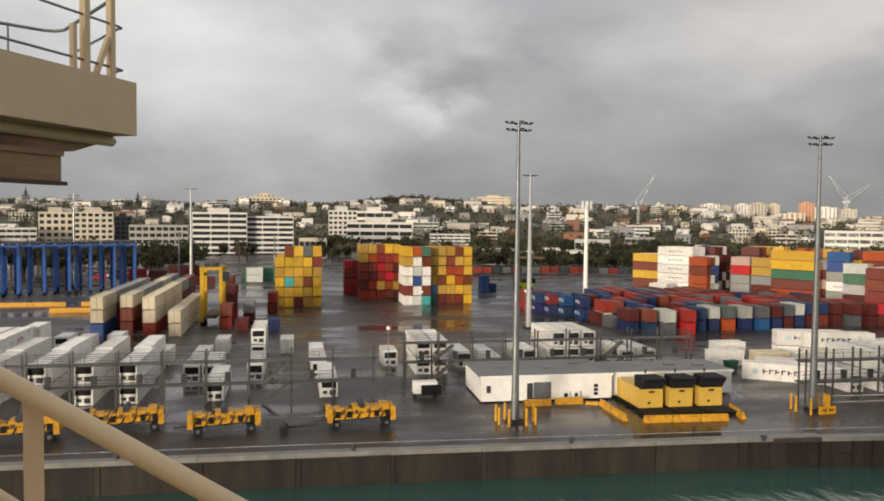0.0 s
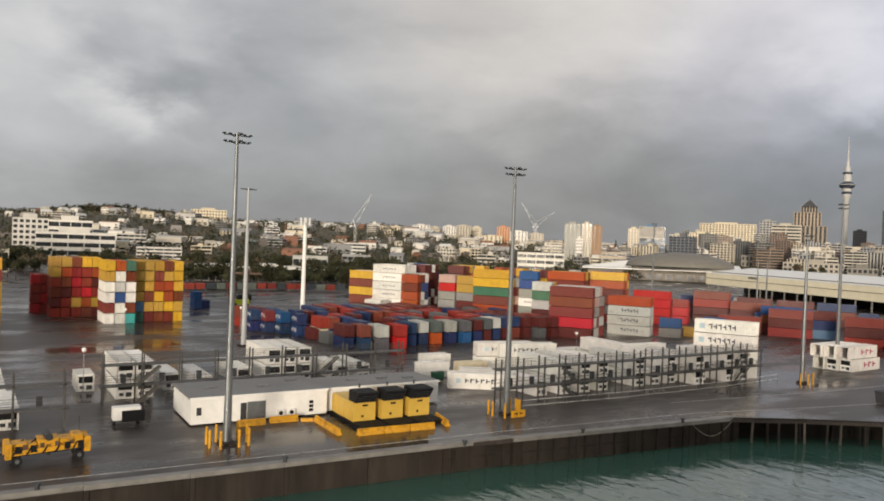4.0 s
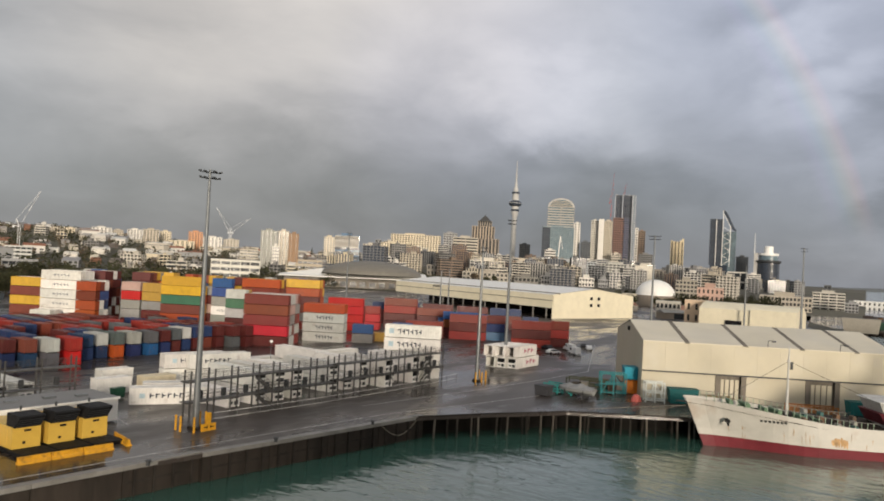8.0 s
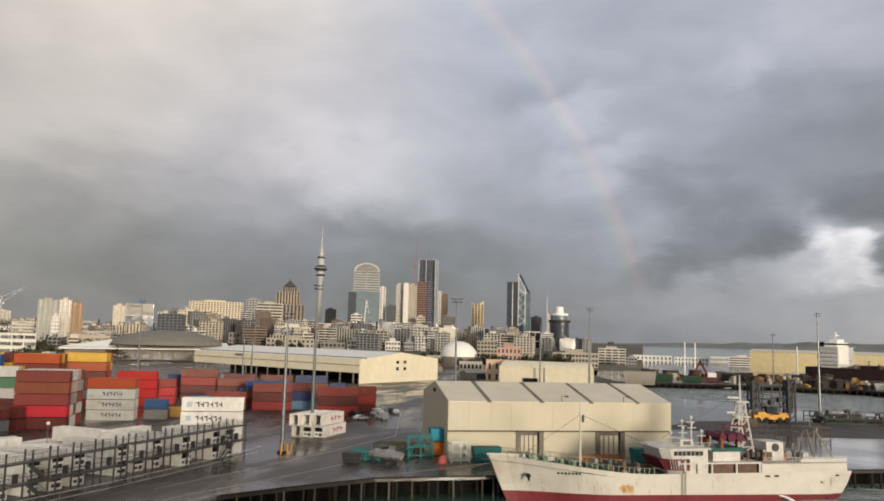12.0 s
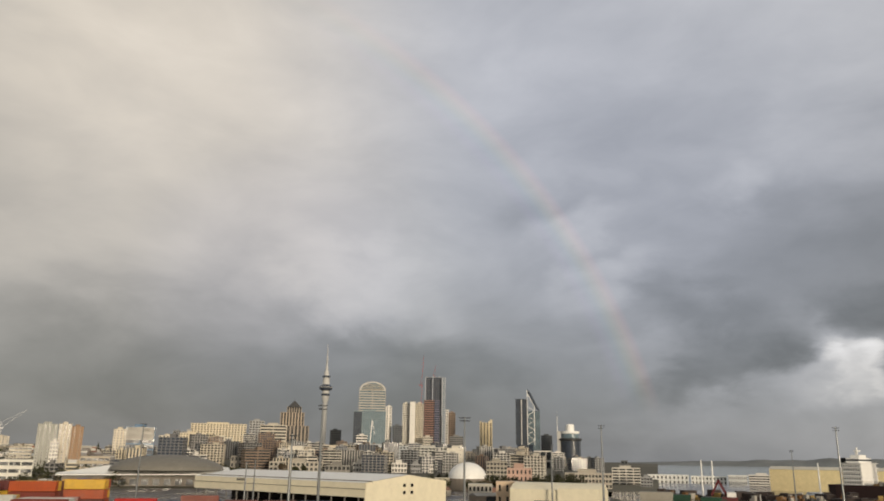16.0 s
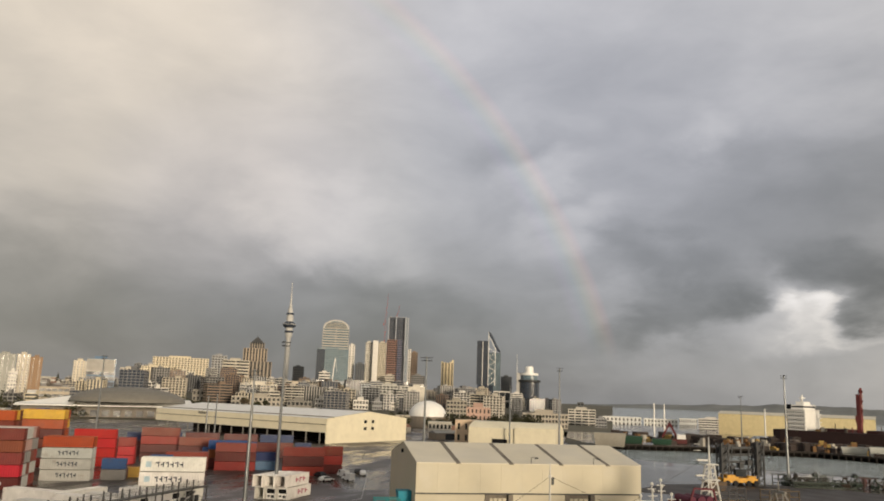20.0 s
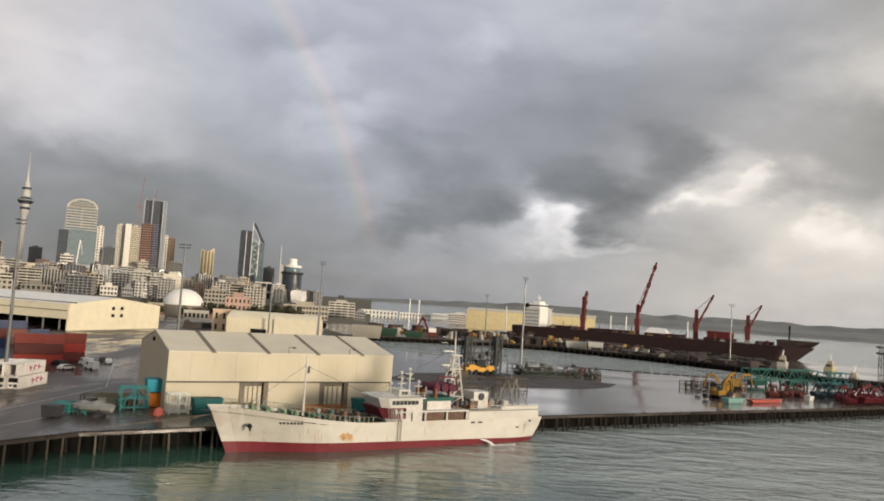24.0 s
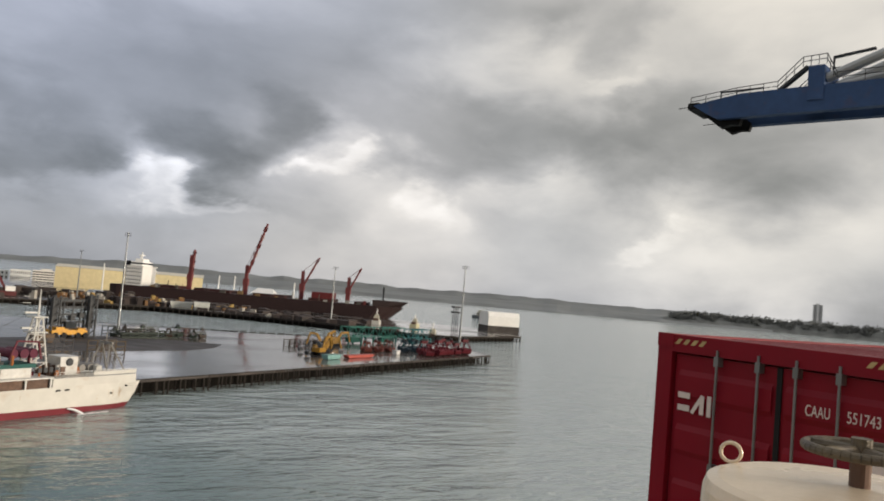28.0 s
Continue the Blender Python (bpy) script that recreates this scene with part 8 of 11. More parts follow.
for sx in (-1, 1):
    for sy in (-1, 1):
        bar(bm, (sx * 1.6, sy * 1.6, 0), (sx * 1.2, sy * 1.2, 14), 0.25, 6)
for z in (4, 8):
    for s in (-1, 1):
        beam(bm, (-1.5, s * 1.5, z - 3), (1.5, s * 1.5, z + 1), 0.25, 0.25)
part("frame", bm, DARK_STEEL, bt)
for z in (10.2, 14.0):
    bm = fresh()
    box(bm, -2.6, 2.6, -2.6, 2.6, z, z + 1.1)
    part("platform", bm, DARK_STEEL, bt)
# work boats beyond the pier
def work_boat(x, y, turn, length, hull_colour, label, z=WATER_Z):
    w = thing("work_boat", pose(x, y, z, 0, 0, turn), label, "boat", "boats")
    bm = fresh()
    k = length
    prism(bm, [(-k / 2, -k * 0.13), (k * 0.3, -k * 0.14), (k / 2, 0), (k * 0.3, k * 0.14), (-k / 2, k * 0.13)], -0.3, k * 0.11)
    part("hull", bm, PAINT, w, colour=hull_colour)
    bm = fresh()
    box(bm, -k * 0.2, k * 0.15, -k * 0.09, k * 0.09, k * 0.11, k * 0.24)
    part("wheelhouse", bm, PAINT, w, colour=(0.46, 0.43, 0.34))
    bm = fresh()
    box(bm, -k * 0.02, k * 0.155, -k * 0.093, k * 0.093, k * 0.16, k * 0.20)
    part("window", bm, WINDOW, w)
    bm = fresh()
    bar(bm, (-k * 0.05, 0, k * 0.24), (-k * 0.05, 0, k * 0.5), 0.18, 6)
    bar(bm, (-k * 0.05, 0, k * 0.30), (k * 0.34, 0, k * 0.46), 0.15, 6)
    bar(bm, (-k * 0.05, 0, k * 0.30), (-k * 0.42, 0, k * 0.42), 0.15, 6)
    part("mast", bm, WHITE, w)
    bm = fresh()
    box(bm, -k * 0.12, k * 0.08, -k * 0.07, k * 0.07, k * 0.24, k * 0.31)
    part("upper_bridge", bm, PAINT, w, colour=(0.46, 0.43, 0.34))
    for j in range(5):
        bm = fresh()
        box(bm, k * (-0.46 + 0.045 * j), k * (-0.43 + 0.045 * j), -k * 0.08, k * 0.08, k * 0.11, k * (0.15 + 0.02 * (j % 3)))
        part("deck_gear", bm, RUST_STEEL, w)
    return w


work_boat(*polar(113.6, 500), -28, 19, (0.50, 0.49, 0.45), "white fishing boat with raised booms hauled out on the far wharf", 0.3)
work_boat(*polar(116.5, 500), -35, 17, (0.44, 0.42, 0.27), "pale cream boat hauled out on the far wharf", 0.3)
work_boat(*polar(117.9, 445), -35, 20, (0.12, 0.13, 0.14), "dark launch moored beyond the pier")
work_boat(*polar(121.4, 900), 10, 32, (0.10, 0.11, 0.12), "dark barge out on the harbour")
# ---- city: waterfront, hillside houses, towers ----
BEIGEW, CREAMW, WHITEW, GREYW, DKW, BROWNW, PINKW = (0.46, 0.41, 0.33), (0.62, 0.54, 0.40), (0.66, 0.63, 0.58), (0.30, 0.30, 0.30), (0.09, 0.095, 0.10), (0.28, 0.18, 0.11), (0.46, 0.31, 0.25)


def facade_shell(w, d, height, storeys, bays, side_bays, pier_w, slab, reveal=0.35):
    """One connected skin of piers and spandrels round four sides, with an opening and its reveal for every window, and a flat roof."""
    bm, made = fresh(), {}

    def vert(x, y, z):
        key = (round(x, 3), round(y, 3), round(z, 3))
        if key not in made:
            made[key] = bm.verts.new(key)
        return made[key]

    hs = height / storeys
    zs = [0.0]
    for k in range(storeys):
        zs += [hs * k + hs * slab * 0.55, hs * (k + 1) - hs * slab * 0.45]
    zs.append(height)
    for o, a, n, length, cells in ((Vector((-w, -d, 0)), Vector((1, 0, 0)), Vector((0, 1, 0)), 2 * w, bays), (Vector((w, -d, 0)), Vector((0, 1, 0)), Vector((-1, 0, 0)), 2 * d, side_bays),
                                (Vector((w, d, 0)), Vector((-1, 0, 0)), Vector((0, -1, 0)), 2 * w, bays), (Vector((-w, d, 0)), Vector((0, -1, 0)), Vector((1, 0, 0)), 2 * d, side_bays)):
        step = length / cells
        xs = [0.0]
        for k in range(cells):
            xs += [step * k + step * pier_w / 2, step * (k + 1) - step * pier_w / 2]
        xs.append(length)
        for i in range(len(xs) - 1):
            for j in range(len(zs) - 1):
                q = [o + a * xs[i + p] + Vector((0, 0, zs[j + r])) for p, r in ((0, 0), (1, 0), (1, 1), (0, 1))]
                v = [vert(*c) for c in q]
                if i % 2 == 1 and j % 2 == 1:
                    inner = [vert(*(c + n * reveal)) for c in q]
                    for k in range(4):
                        bm.faces.new((v[k], v[(k + 1) % 4], inner[(k + 1) % 4], inner[k]))
                else:
                    bm.faces.new(v)
    bm.faces.new([vert(x, y, height) for x, y in ((-w, -d), (w, -d), (w, d), (-w, d))])
    return bm


def building(bearing, dist, width, depth, top, base, colour, label, storeys=6, bays=8, glass=FAR_WINDOW, turn=0.0, pier_w=0.35, slab=0.45, name="building", roof=None, category="building", cap=True, group=""):
    """A building seen from the harbour: floor slabs and piers in front of a glazed core, a window band part per storey, roof and plant room."""
    x, y = polar(bearing, dist)
    m = thing(name, pose(x, y, base, 0, 0, -bearing + turn), label, category, group)
    h = (top - base) / storeys
    w, d = width / 2, depth / 2
    part("wall", facade_shell(w, d, top - base, storeys, bays, max(2, round(bays * depth / width)), pier_w, slab), WALL, m, colour=colour)
    for k in range(storeys):
        bm = fresh()
        box(bm, -w + 0.35, w - 0.35, -d + 0.35, d - 0.35, h * k + 0.1, h * (k + 1) - 0.1)
        part("window_band", bm, glass, m)
    if cap:
        bm = fresh()
        box(bm, -w * 0.45, w * 0.35, -d * 0.4, d * 0.5, top - base, top - base + min(4.0, h * 0.9))
        part("plant_room", bm, WALL, m, colour=tuple(c * 0.85 for c in colour))
    bm = fresh()
    box(bm, -w - 0.12, w + 0.12, -d - 0.12, d + 0.12, top - base, top - base + 0.5)
    part("parapet", bm, WALL, m, colour=roof or colour)
    return m


def seen(b0, b1, top, dist, base, colour, label, depth=None, **more):
    """The same from its two bearings and the height angle of its top."""
    width = dist * math.tan(radians(b1 - b0))
    return building((b0 + b1) / 2, dist, width, depth or max(14.0, width * 0.6), 25 + dist * math.tan(radians(top)), base, colour, label, **more)


# tower with the observation pods
st = thing("observation_tower", pose(*polar(59.97, 2300), 20), "tall concrete observation tower with round pods and a spire", "tower")
TOP = 25 + 2300 * math.tan(radians(7.92)) - 20
def lathe(rings, seg=18):
    bm = fresh()
    rows = [[bm.verts.new((r * math.cos(k * math.tau / seg), r * math.sin(k * math.tau / seg), z)) for k in range(seg)] for r, z in rings]
    for a, b in zip(rows, rows[1:]):
        for k in range(seg):
            bm.faces.new((a[k], a[(k + 1) % seg], b[(k + 1) % seg], b[k]))
    bm.faces.new(rows[0][::-1])
    bm.faces.new(rows[-1])
    return bm
part("shaft", lathe([(9, 0), (6.9, 40), (6.5, 176)]), TOWER_CONCRETE, st, "pale concrete shaft")
part("lower_pod", lathe([(6.6, 152), (10.6, 168), (10.8, 172)]), TOWER_CONCRETE, st, "white flared collar under the decks")
part("lower_glazing", lathe([(10.9, 172), (12.4, 173), (12.6, 178), (10.9, 179)]), BLUE_GLASS, st, "dark glazed lower ring")
part("neck", lathe([(10.4, 179), (10.0, 188)]), TOWER_CONCRETE, st)
part("main_pod", lathe([(10.2, 187), (17.0, 190), (19.6, 195), (19.8, 199), (15.0, 203), (11, 206)]), BLUE_GLASS, st, "dark glazed observation deck")
part("pod_ring", lathe([(19.7, 196.4), (20.4, 196.6), (20.4, 197.8), (19.7, 198.0)]), TOWER_CONCRETE, st)
part("upper_pod", lathe([(10.2, 206), (9.8, 222), (8.2, 226)]), TOWER_CONCRETE, st)
part("upper_glazing", lathe([(10.2, 226), (12.0, 227), (12.0, 231), (9.4, 232)]), BLUE_GLASS, st)
part("spire_base", lathe([(7.5, 232), (6.6, 244), (4.2, 246), (3.8, 258), (2.4, 262)]), TOWER_CONCRETE, st, "white stepped spire base")
part("spire", lathe([(2.4, 262), (2.0, 290), (1.2, 292), (0.7, TOP)]), TOWER_CONCRETE, st)

# central towers
arched = seen(62.46, 64.39, 4.60, 2050, 18, (0.42, 0.38, 0.33), "bronze-banded office tower with an arched crown", storeys=26, bays=2, pier_w=0.05, slab=0.42, glass=TEAL_GLASS, name="office_tower", cap=False)
rr = 2050 * math.tan(radians(1.94)) / 2
z_arch = 25 + 2050 * math.tan(radians(4.60)) - 18


def arch_slab(radius, rise, y0, y1):
    bm = fresh()
    arc = [(radius * math.cos(math.pi * k / 14), rise * math.sin(math.pi * k / 14)) for k in range(15)]
    front = [bm.verts.new((px, y0, pz)) for px, pz in arc]
    rear = [bm.verts.new((px, y1, pz)) for px, pz in arc]
    bm.faces.new(front)
    bm.faces.new(rear[::-1])
    for k in range(15):
        j = (k + 1) % 15
        bm.faces.new((front[k], front[j], rear[j], rear[k]))
    return bm


part("arched_crown", arch_slab(rr, 23, -20, 20), PAINT, arched, "pale rounded rim of the crown", colour=(0.46, 0.44, 0.41), m=pose(0, -1, z_arch))
part("crown_glazing", arch_slab(rr * 0.86, 18.5, -20.8, 18), TEAL_GLASS, arched, "bronze glass under the arch", m=pose(0, -1, z_arch + 0.6))
for k in range(4):
    bm = fresh()
    half = rr * 0.84 * math.sqrt(1 - ((k + 0.5) / 4.6) ** 2)
    box(bm, -half, half, -22.3, -21.9, z_arch + 1.5 + 4.0 * k, z_arch + 3.0 + 4.0 * k)
    part("crown_band", bm, PAINT, arched, colour=(0.40, 0.33, 0.25))
glassy = seen(62.12, 64.45, 3.10, 1900, 14, (0.24, 0.29, 0.31), "blue-grey glass office tower in the city centre", storeys=26, bays=14, glass=TEAL_GLASS, pier_w=0.10, slab=0.16, name="office_tower")
# white strips stand in for a bright reflection across the glass
bm = fresh()
beam(bm, (6.5, -24.2, 92), (1.0, -24.2, 20), 2.0, 0.6)
beam(bm, (6.5, -24.2, 92), (13.0, -24.2, 60), 0.8, 0.5)
part("white_diagonal", bm, WHITE, glassy, "white diagonal strips painting a reflection on the glass front")
seen(64.45, 64.90, 3.47, 1920, 14, WHITEW, "slim white slab tower in the city centre", storeys=20, bays=2, pier_w=0.6, name="office_tower")
seen(65.69, 66.24, 3.72, 1950, 14, (0.60, 0.57, 0.50), "white honeycomb-fronted wing of an apartment tower", storeys=30, bays=5, pier_w=0.40, slab=0.42, glass=WINDOW, name="apartment_tower")
seen(66.62, 67.24, 3.72, 1950, 14, (0.50, 0.45, 0.36), "tan honeycomb-fronted wing of an apartment tower", storeys=30, bays=6, pier_w=0.40, slab=0.42, glass=WINDOW, name="apartment_tower")
seen(66.24, 66.62, 3.84, 1940, 14, (0.70, 0.67, 0.62), "blank white lift shaft between the honeycomb wings", storeys=6, bays=1, pier_w=0.98, slab=0.9, depth=30, name="apartment_tower", cap=False)
unfin = seen(67.33, 68.60, 5.62, 2000, 14, (0.10, 0.10, 0.11), "dark unfinished glass tower with a construction crane", storeys=44, bays=9, glass=BLUE_GLASS, pier_w=0.14, slab=0.14, name="office_tower", cap=False)
for k in range(6):
    bm = fresh()
    x = -20 + k * 8.0
    box(bm, x, x + 5.0, -6, 6, 25 + 2000 * math.tan(radians(5.62)) - 14, 25 + 2000 * math.tan(radians(5.62)) - 14 + (3.4, 1.5, 4.4, 2.0, 3.6, 2.6)[k])
    part("formwork", bm, PAINT, unfin, "grey formwork on the top floor", colour=(0.30, 0.31, 0.33))
for b0, b1, w_ in ((67.33, 67.40, 0), (67.86, 67.95, 0), (68.56, 68.62, 0)):
    bm = fresh()
    xa = 2000 * math.tan(radians(b0 - 67.965))
    box(bm, xa, xa + 2.2, -15.6 - 8, -15.0 - 8, 110, 25 + 2000 * math.tan(radians(5.6)) - 14)
    part("pale_mullion", bm, PAINT, unfin, colour=(0.34, 0.36, 0.40))
seen(68.60, 68.85, 5.64, 1985, 14, (0.36, 0.37, 0.40), "pale glazed edge of the unfinished tower", storeys=40, bays=1, depth=12, pier_w=0.4, glass=TEAL_GLASS, name="office_tower", cap=False)
seen(67.26, 68.05, 3.98, 1966, 14, (0.22, 0.12, 0.095), "red-brown scaffolded floors of the unfinished tower", storeys=26, bays=5, depth=12, glass=WINDOW, pier_w=0.22, slab=0.40, name="office_tower", cap=False)
seen(68.05, 68.42, 4.00, 1964, 14, (0.13, 0.12, 0.17), "blue-grey netted floors of the unfinished tower", storeys=26, bays=3, depth=12, glass=BLUE_GLASS, pier_w=0.2, slab=0.30, name="office_tower", cap=False)
seen(67.25, 67.95, 1.35, 1900, 14, (0.55, 0.50, 0.42), "pale honeycomb podium of the unfinished tower", storeys=9, bays=6, pier_w=0.35, slab=0.35, glass=WINDOW, name="office_block")
seen(62.12, 62.70, 3.06, 1880, 14, (0.06, 0.07, 0.08), "dark glass side of the office tower", storeys=26, bays=4, depth=10, glass=BLUE_GLASS, pier_w=0.12, slab=0.2, name="office_tower", cap=False)
seen(62.36, 63.16, 1.38, 1700, 12, WHITEW, "white banded podium of the office tower", storeys=9, bays=2, pier_w=0.06, slab=0.5, name="office_block")
seen(64.98, 65.7, 2.1, 1900, 14, (0.10, 0.105, 0.11), "dark slim block between the towers", storeys=18, bays=4, glass=BLUE_GLASS, name="office_block")
seen(69.2, 70.2, 1.4, 1800, 12, (0.20, 0.195, 0.19), "grey stepped block behind the dome", storeys=12, bays=6, pier_w=0.2, name="office_block")
seen(68.89, 69.10, 3.30, 2040, 14, WHITEW, "white edge of the tan slab tower", storeys=18, bays=1, pier_w=0.6, depth=20, name="office_tower", cap=False)
seen(69.10, 69.61, 3.10, 2050, 14, (0.26, 0.19, 0.14), "tan slab tower in the city centre", storeys=22, bays=3, pier_w=0.25, name="office_tower")
cream_tower = seen(71.41, 72.33, 2.40, 2000, 12, (0.66, 0.55, 0.36), "cream tower with a scooped crown in the city centre", storeys=22, bays=4, pier_w=0.5, slab=0.25, name="office_tower", cap=False)
zc = 25 + 2000 * math.tan(radians(2.40)) - 12
for x0, x1, h in ((-16, -12, 4.2), (-12, -5, 1.6), (6, 11, 4.0), (11, 16, 8.5)):
    bm = fresh()
    box(bm, x0, x1, -10, 9, zc, zc + h)
    part("crown_step", bm, WALL, cream_tower, colour=(0.66, 0.55, 0.36))
# tower with the sloping fin: two dark slabs, a tapered foot, white truss work and a curved sail
sail = thing("sail_tower", pose(*polar(74.95, 1750), 0, 0, 0, -74.95), "dark glass tower with a white truss and a curved roof sail", "tower")
K1 = 1750 * math.tan(radians(1.0))


def el_z(angle, dist=1750):
    return 25 + dist * math.tan(radians(angle))


for nm, x0, x1, y0, z0, z1, mt in (("dark_slab", -0.89, -0.03, -6, el_z(0.9), el_z(4.15), BLUE_GLASS), ("glass_slab", -0.03, 0.88, 2, el_z(-0.4), el_z(3.30), TEAL_GLASS)):
    bm = fresh()
    box(bm, x0 * K1, x1 * K1, y0, 26, z0, z1)
    ob = part(nm, bm, mt, sail)
    bm = fresh()
    for k in range(34):
        z = z0 + (z1 - z0) * (k + 0.5) / 34
        box(bm, x0 * K1 + 0.3, x1 * K1 - 0.3, y0 - 0.25, y0, z, z + 0.6)
    tagged(part("floor_lines", bm, DARK_STEEL, ob), kind="stuff")
bm = fresh()
extrude_x(bm, [(-6, el_z(0.9)), (-2, el_z(-0.4)), (-2, 0), (26, 0), (26, el_z(0.9))], -0.80 * K1, 0.36 * K1)
part("tapered_foot", bm, BLUE_GLASS, sail, "dark cut-back foot")
bm = fresh()
edge = [(0.0, 4.84), (0.16, 4.66), (0.34, 4.36), (0.52, 3.98), (0.70, 3.62), (0.88, 3.36), (0.80, 3.30), (0.62, 3.42), (0.46, 3.62), (0.30, 3.98), (0.14, 4.36), (0.0, 4.52)]
va = [bm.verts.new((px * K1, -8, el_z(pz))) for px, pz in edge]
vb = [bm.verts.new((px * K1, 4, el_z(pz))) for px, pz in edge]
for k in range(5):
    for v in (va, vb):
        bm.faces.new((v[k], v[k + 1], v[10 - k], v[11 - k]) if v is va else (v[11 - k], v[10 - k], v[k + 1], v[k]))
for k in range(len(va)):
    j = (k + 1) % len(va)
    bm.faces.new((va[k], vb[k], vb[j], va[j]))
part("roof_sail", bm, BLUE_GLASS, sail, "dark curved roof sail")
for x, z1 in ((-0.46, 4.12), (-0.03, 4.80), (0.48, 3.66)):
    bm = fresh()
    beam(bm, (x * K1, -8, el_z(0.85)), (x * K1, -8, el_z(z1)), 1.3, 1.3)
    part("white_column", bm, WHITE, sail)
for k in range(8):
    bm = fresh()
    za, zb = el_z(0.9 + 0.34 * k), el_z(0.9 + 0.34 * (k + 1))
    xa, xb = (-0.03, 0.48) if k % 2 == 0 else (0.48, -0.03)
    beam(bm, (xa * K1, -8, za), (xb * K1, -8, zb), 0.8, 0.8)
    part("white_brace", bm, WHITE, sail)
bm = fresh()
beam(bm, (-0.03 * K1, -8, el_z(4.55)), (0.48 * K1, -8, el_z(3.62)), 1.0, 1.0)
part("white_brace", bm, WHITE, sail)
seen(75.88, 76.69, 1.54, 1800, 8, DKW, "dark office block in the city centre", storeys=14, bays=5, glass=BLUE_GLASS, name="office_block")
# round tower with a pale drum on top and a thin spire
drum = thing("round_tower", pose(*polar(77.98, 1700), 0), "round dark glass tower with a pale ringed crown", "tower")
part("glass_body", lathe([(22.0, 0), (22.0, 60)], 28), BLUE_GLASS, drum)
for k in range(16):
    part("floor_ring", lathe([(22.15, 3.0 + 3.7 * k), (22.15, 3.7 + 3.7 * k)], 28), DARK_STEEL, drum)
part("dark_rim", lathe([(22.0, 60), (24.6, 62), (24.8, 65), (21, 66)], 28), DARK_STEEL, drum, "dark overhanging rim")
part("pale_drum", lathe([(18.4, 66), (18.4, 77), (19.4, 77.5), (19.4, 80), (15, 80.5)], 28), TEAL_GLASS, drum, "pale glazed drum")
part("white_ring", lathe([(18.8, 75.5), (19.8, 75.6), (19.8, 80.2), (18.8, 80.4)], 28), WHITE, drum)
part("plant_drum", lathe([(9.5, 80.5), (9.0, 93), (8.0, 95)], 20), WHITE, drum, "white plant drum")
bm = fresh()
box(bm, -27.6, -20, -8, 6, 0, 80)
part("side_slab", bm, WALL, drum, "pale side slab", colour=(0.42, 0.41, 0.39), m=pose(0, 0, 0, 0, 0, -78))
bm = fresh()
bar(bm, (0, 0, 60), (0, 0, 121), 0.9, 6, 0.3)
part("spire", bm, WHITE, drum, "thin white spire", m=pose(-27 * math.cos(radians(78)), 27 * math.sin(radians(78)), 0))
seen(75.37, 76.64, 0.45, 1300, 4, WHITEW, "white framed hotel block with dark bays", storeys=2, bays=3, pier_w=0.10, slab=0.16, glass=WINDOW, name="hotel", cap=False)
seen(76.66, 77.53, 0.35, 1280, 4, WHITEW, "white balconied slab block on the waterfront", storeys=9, bays=2, pier_w=0.10, slab=0.5, glass=WINDOW, name="hotel")
seen(56.80, 58.90, 1.95, 1900, 16, (0.30, 0.25, 0.20), "stepped brown tower with a pyramid roof", storeys=16, bays=8, pier_w=0.45, slab=0.08, glass=WINDOW, name="apartment_tower", cap=False)
seen(56.83, 58.52, 2.88, 1903, 60, (0.36, 0.29, 0.22), "middle tier of the stepped brown tower", storeys=8, bays=8, pier_w=0.45, slab=0.08, glass=WINDOW, name="apartment_tower", cap=False)
stepped = seen(57.25, 58.30, 3.30, 1906, 90, (0.28, 0.24, 0.20), "upper tier of the stepped brown tower", storeys=6, bays=6, pier_w=0.4, slab=0.08, glass=WINDOW, name="office_tower", cap=False)
bm = fresh()
z = 25 + 1900 * math.tan(radians(3.30))
bmesh.ops.create_cone(bm, cap_ends=True, segments=4, radius1=22, radius2=3.0, depth=15, matrix=Matrix.Translation((0, 0, z + 7)))
bar(bm, (0, 0, z + 12), (0, 0, z + 20), 0.6, 5, 0.2)
part("pyramid_roof", bm, PAINT, stepped, "dark pyramid roof", colour=(0.06, 0.06, 0.06), m=pose(0, 0, -90, 0, 0, 45))
seen(60.44, 61.25, 1.72, 2100, 16, DKW, "dark round office tower behind the centre", storeys=12, bays=6, glass=BLUE_GLASS, name="office_tower")
seen(54.68, 55.73, 2.25, 1700, 18, GREYW, "grey tower with a flat white cap", storeys=14, bays=5, name="office_tower")
seen(55.45, 57.30, 1.98, 1500, 14, (0.46, 0.42, 0.35), "banded grey office slab with ribbon windows", storeys=11, bays=2, pier_w=0.06, slab=0.5, glass=WINDOW, name="office_block")
seen(50.75, 54.46, 1.95, 1600, 20, (0.60, 0.52, 0.38), "beige apartment blocks on the rise", storeys=14, bays=18, pier_w=0.4, name="apartment_block")
seen(50.04, 51.75, 1.29, 1350, 14, CREAMW, "cream apartment tower on the rise", storeys=11, bays=9, pier_w=0.5, name="apartment_block")
seen(51.9, 53.6, 1.05, 1250, 10, (0.58, 0.54, 0.45), "pale apartment block on the rise", storeys=10, bays=9, pier_w=0.4, name="apartment_block")
seen(48.66, 50.06, 1.11, 1500, 18, (0.50, 0.45, 0.37), "tan apartment block on the rise", storeys=10, bays=6, name="apartment_block")
seen(46.5, 48.39, 1.63, 1250, 20, (0.12, 0.20, 0.30), "blue office block with a broad white top", storeys=5, bays=2, glass=BLUE_GLASS, pier_w=0.05, slab=0.2, name="office_block")
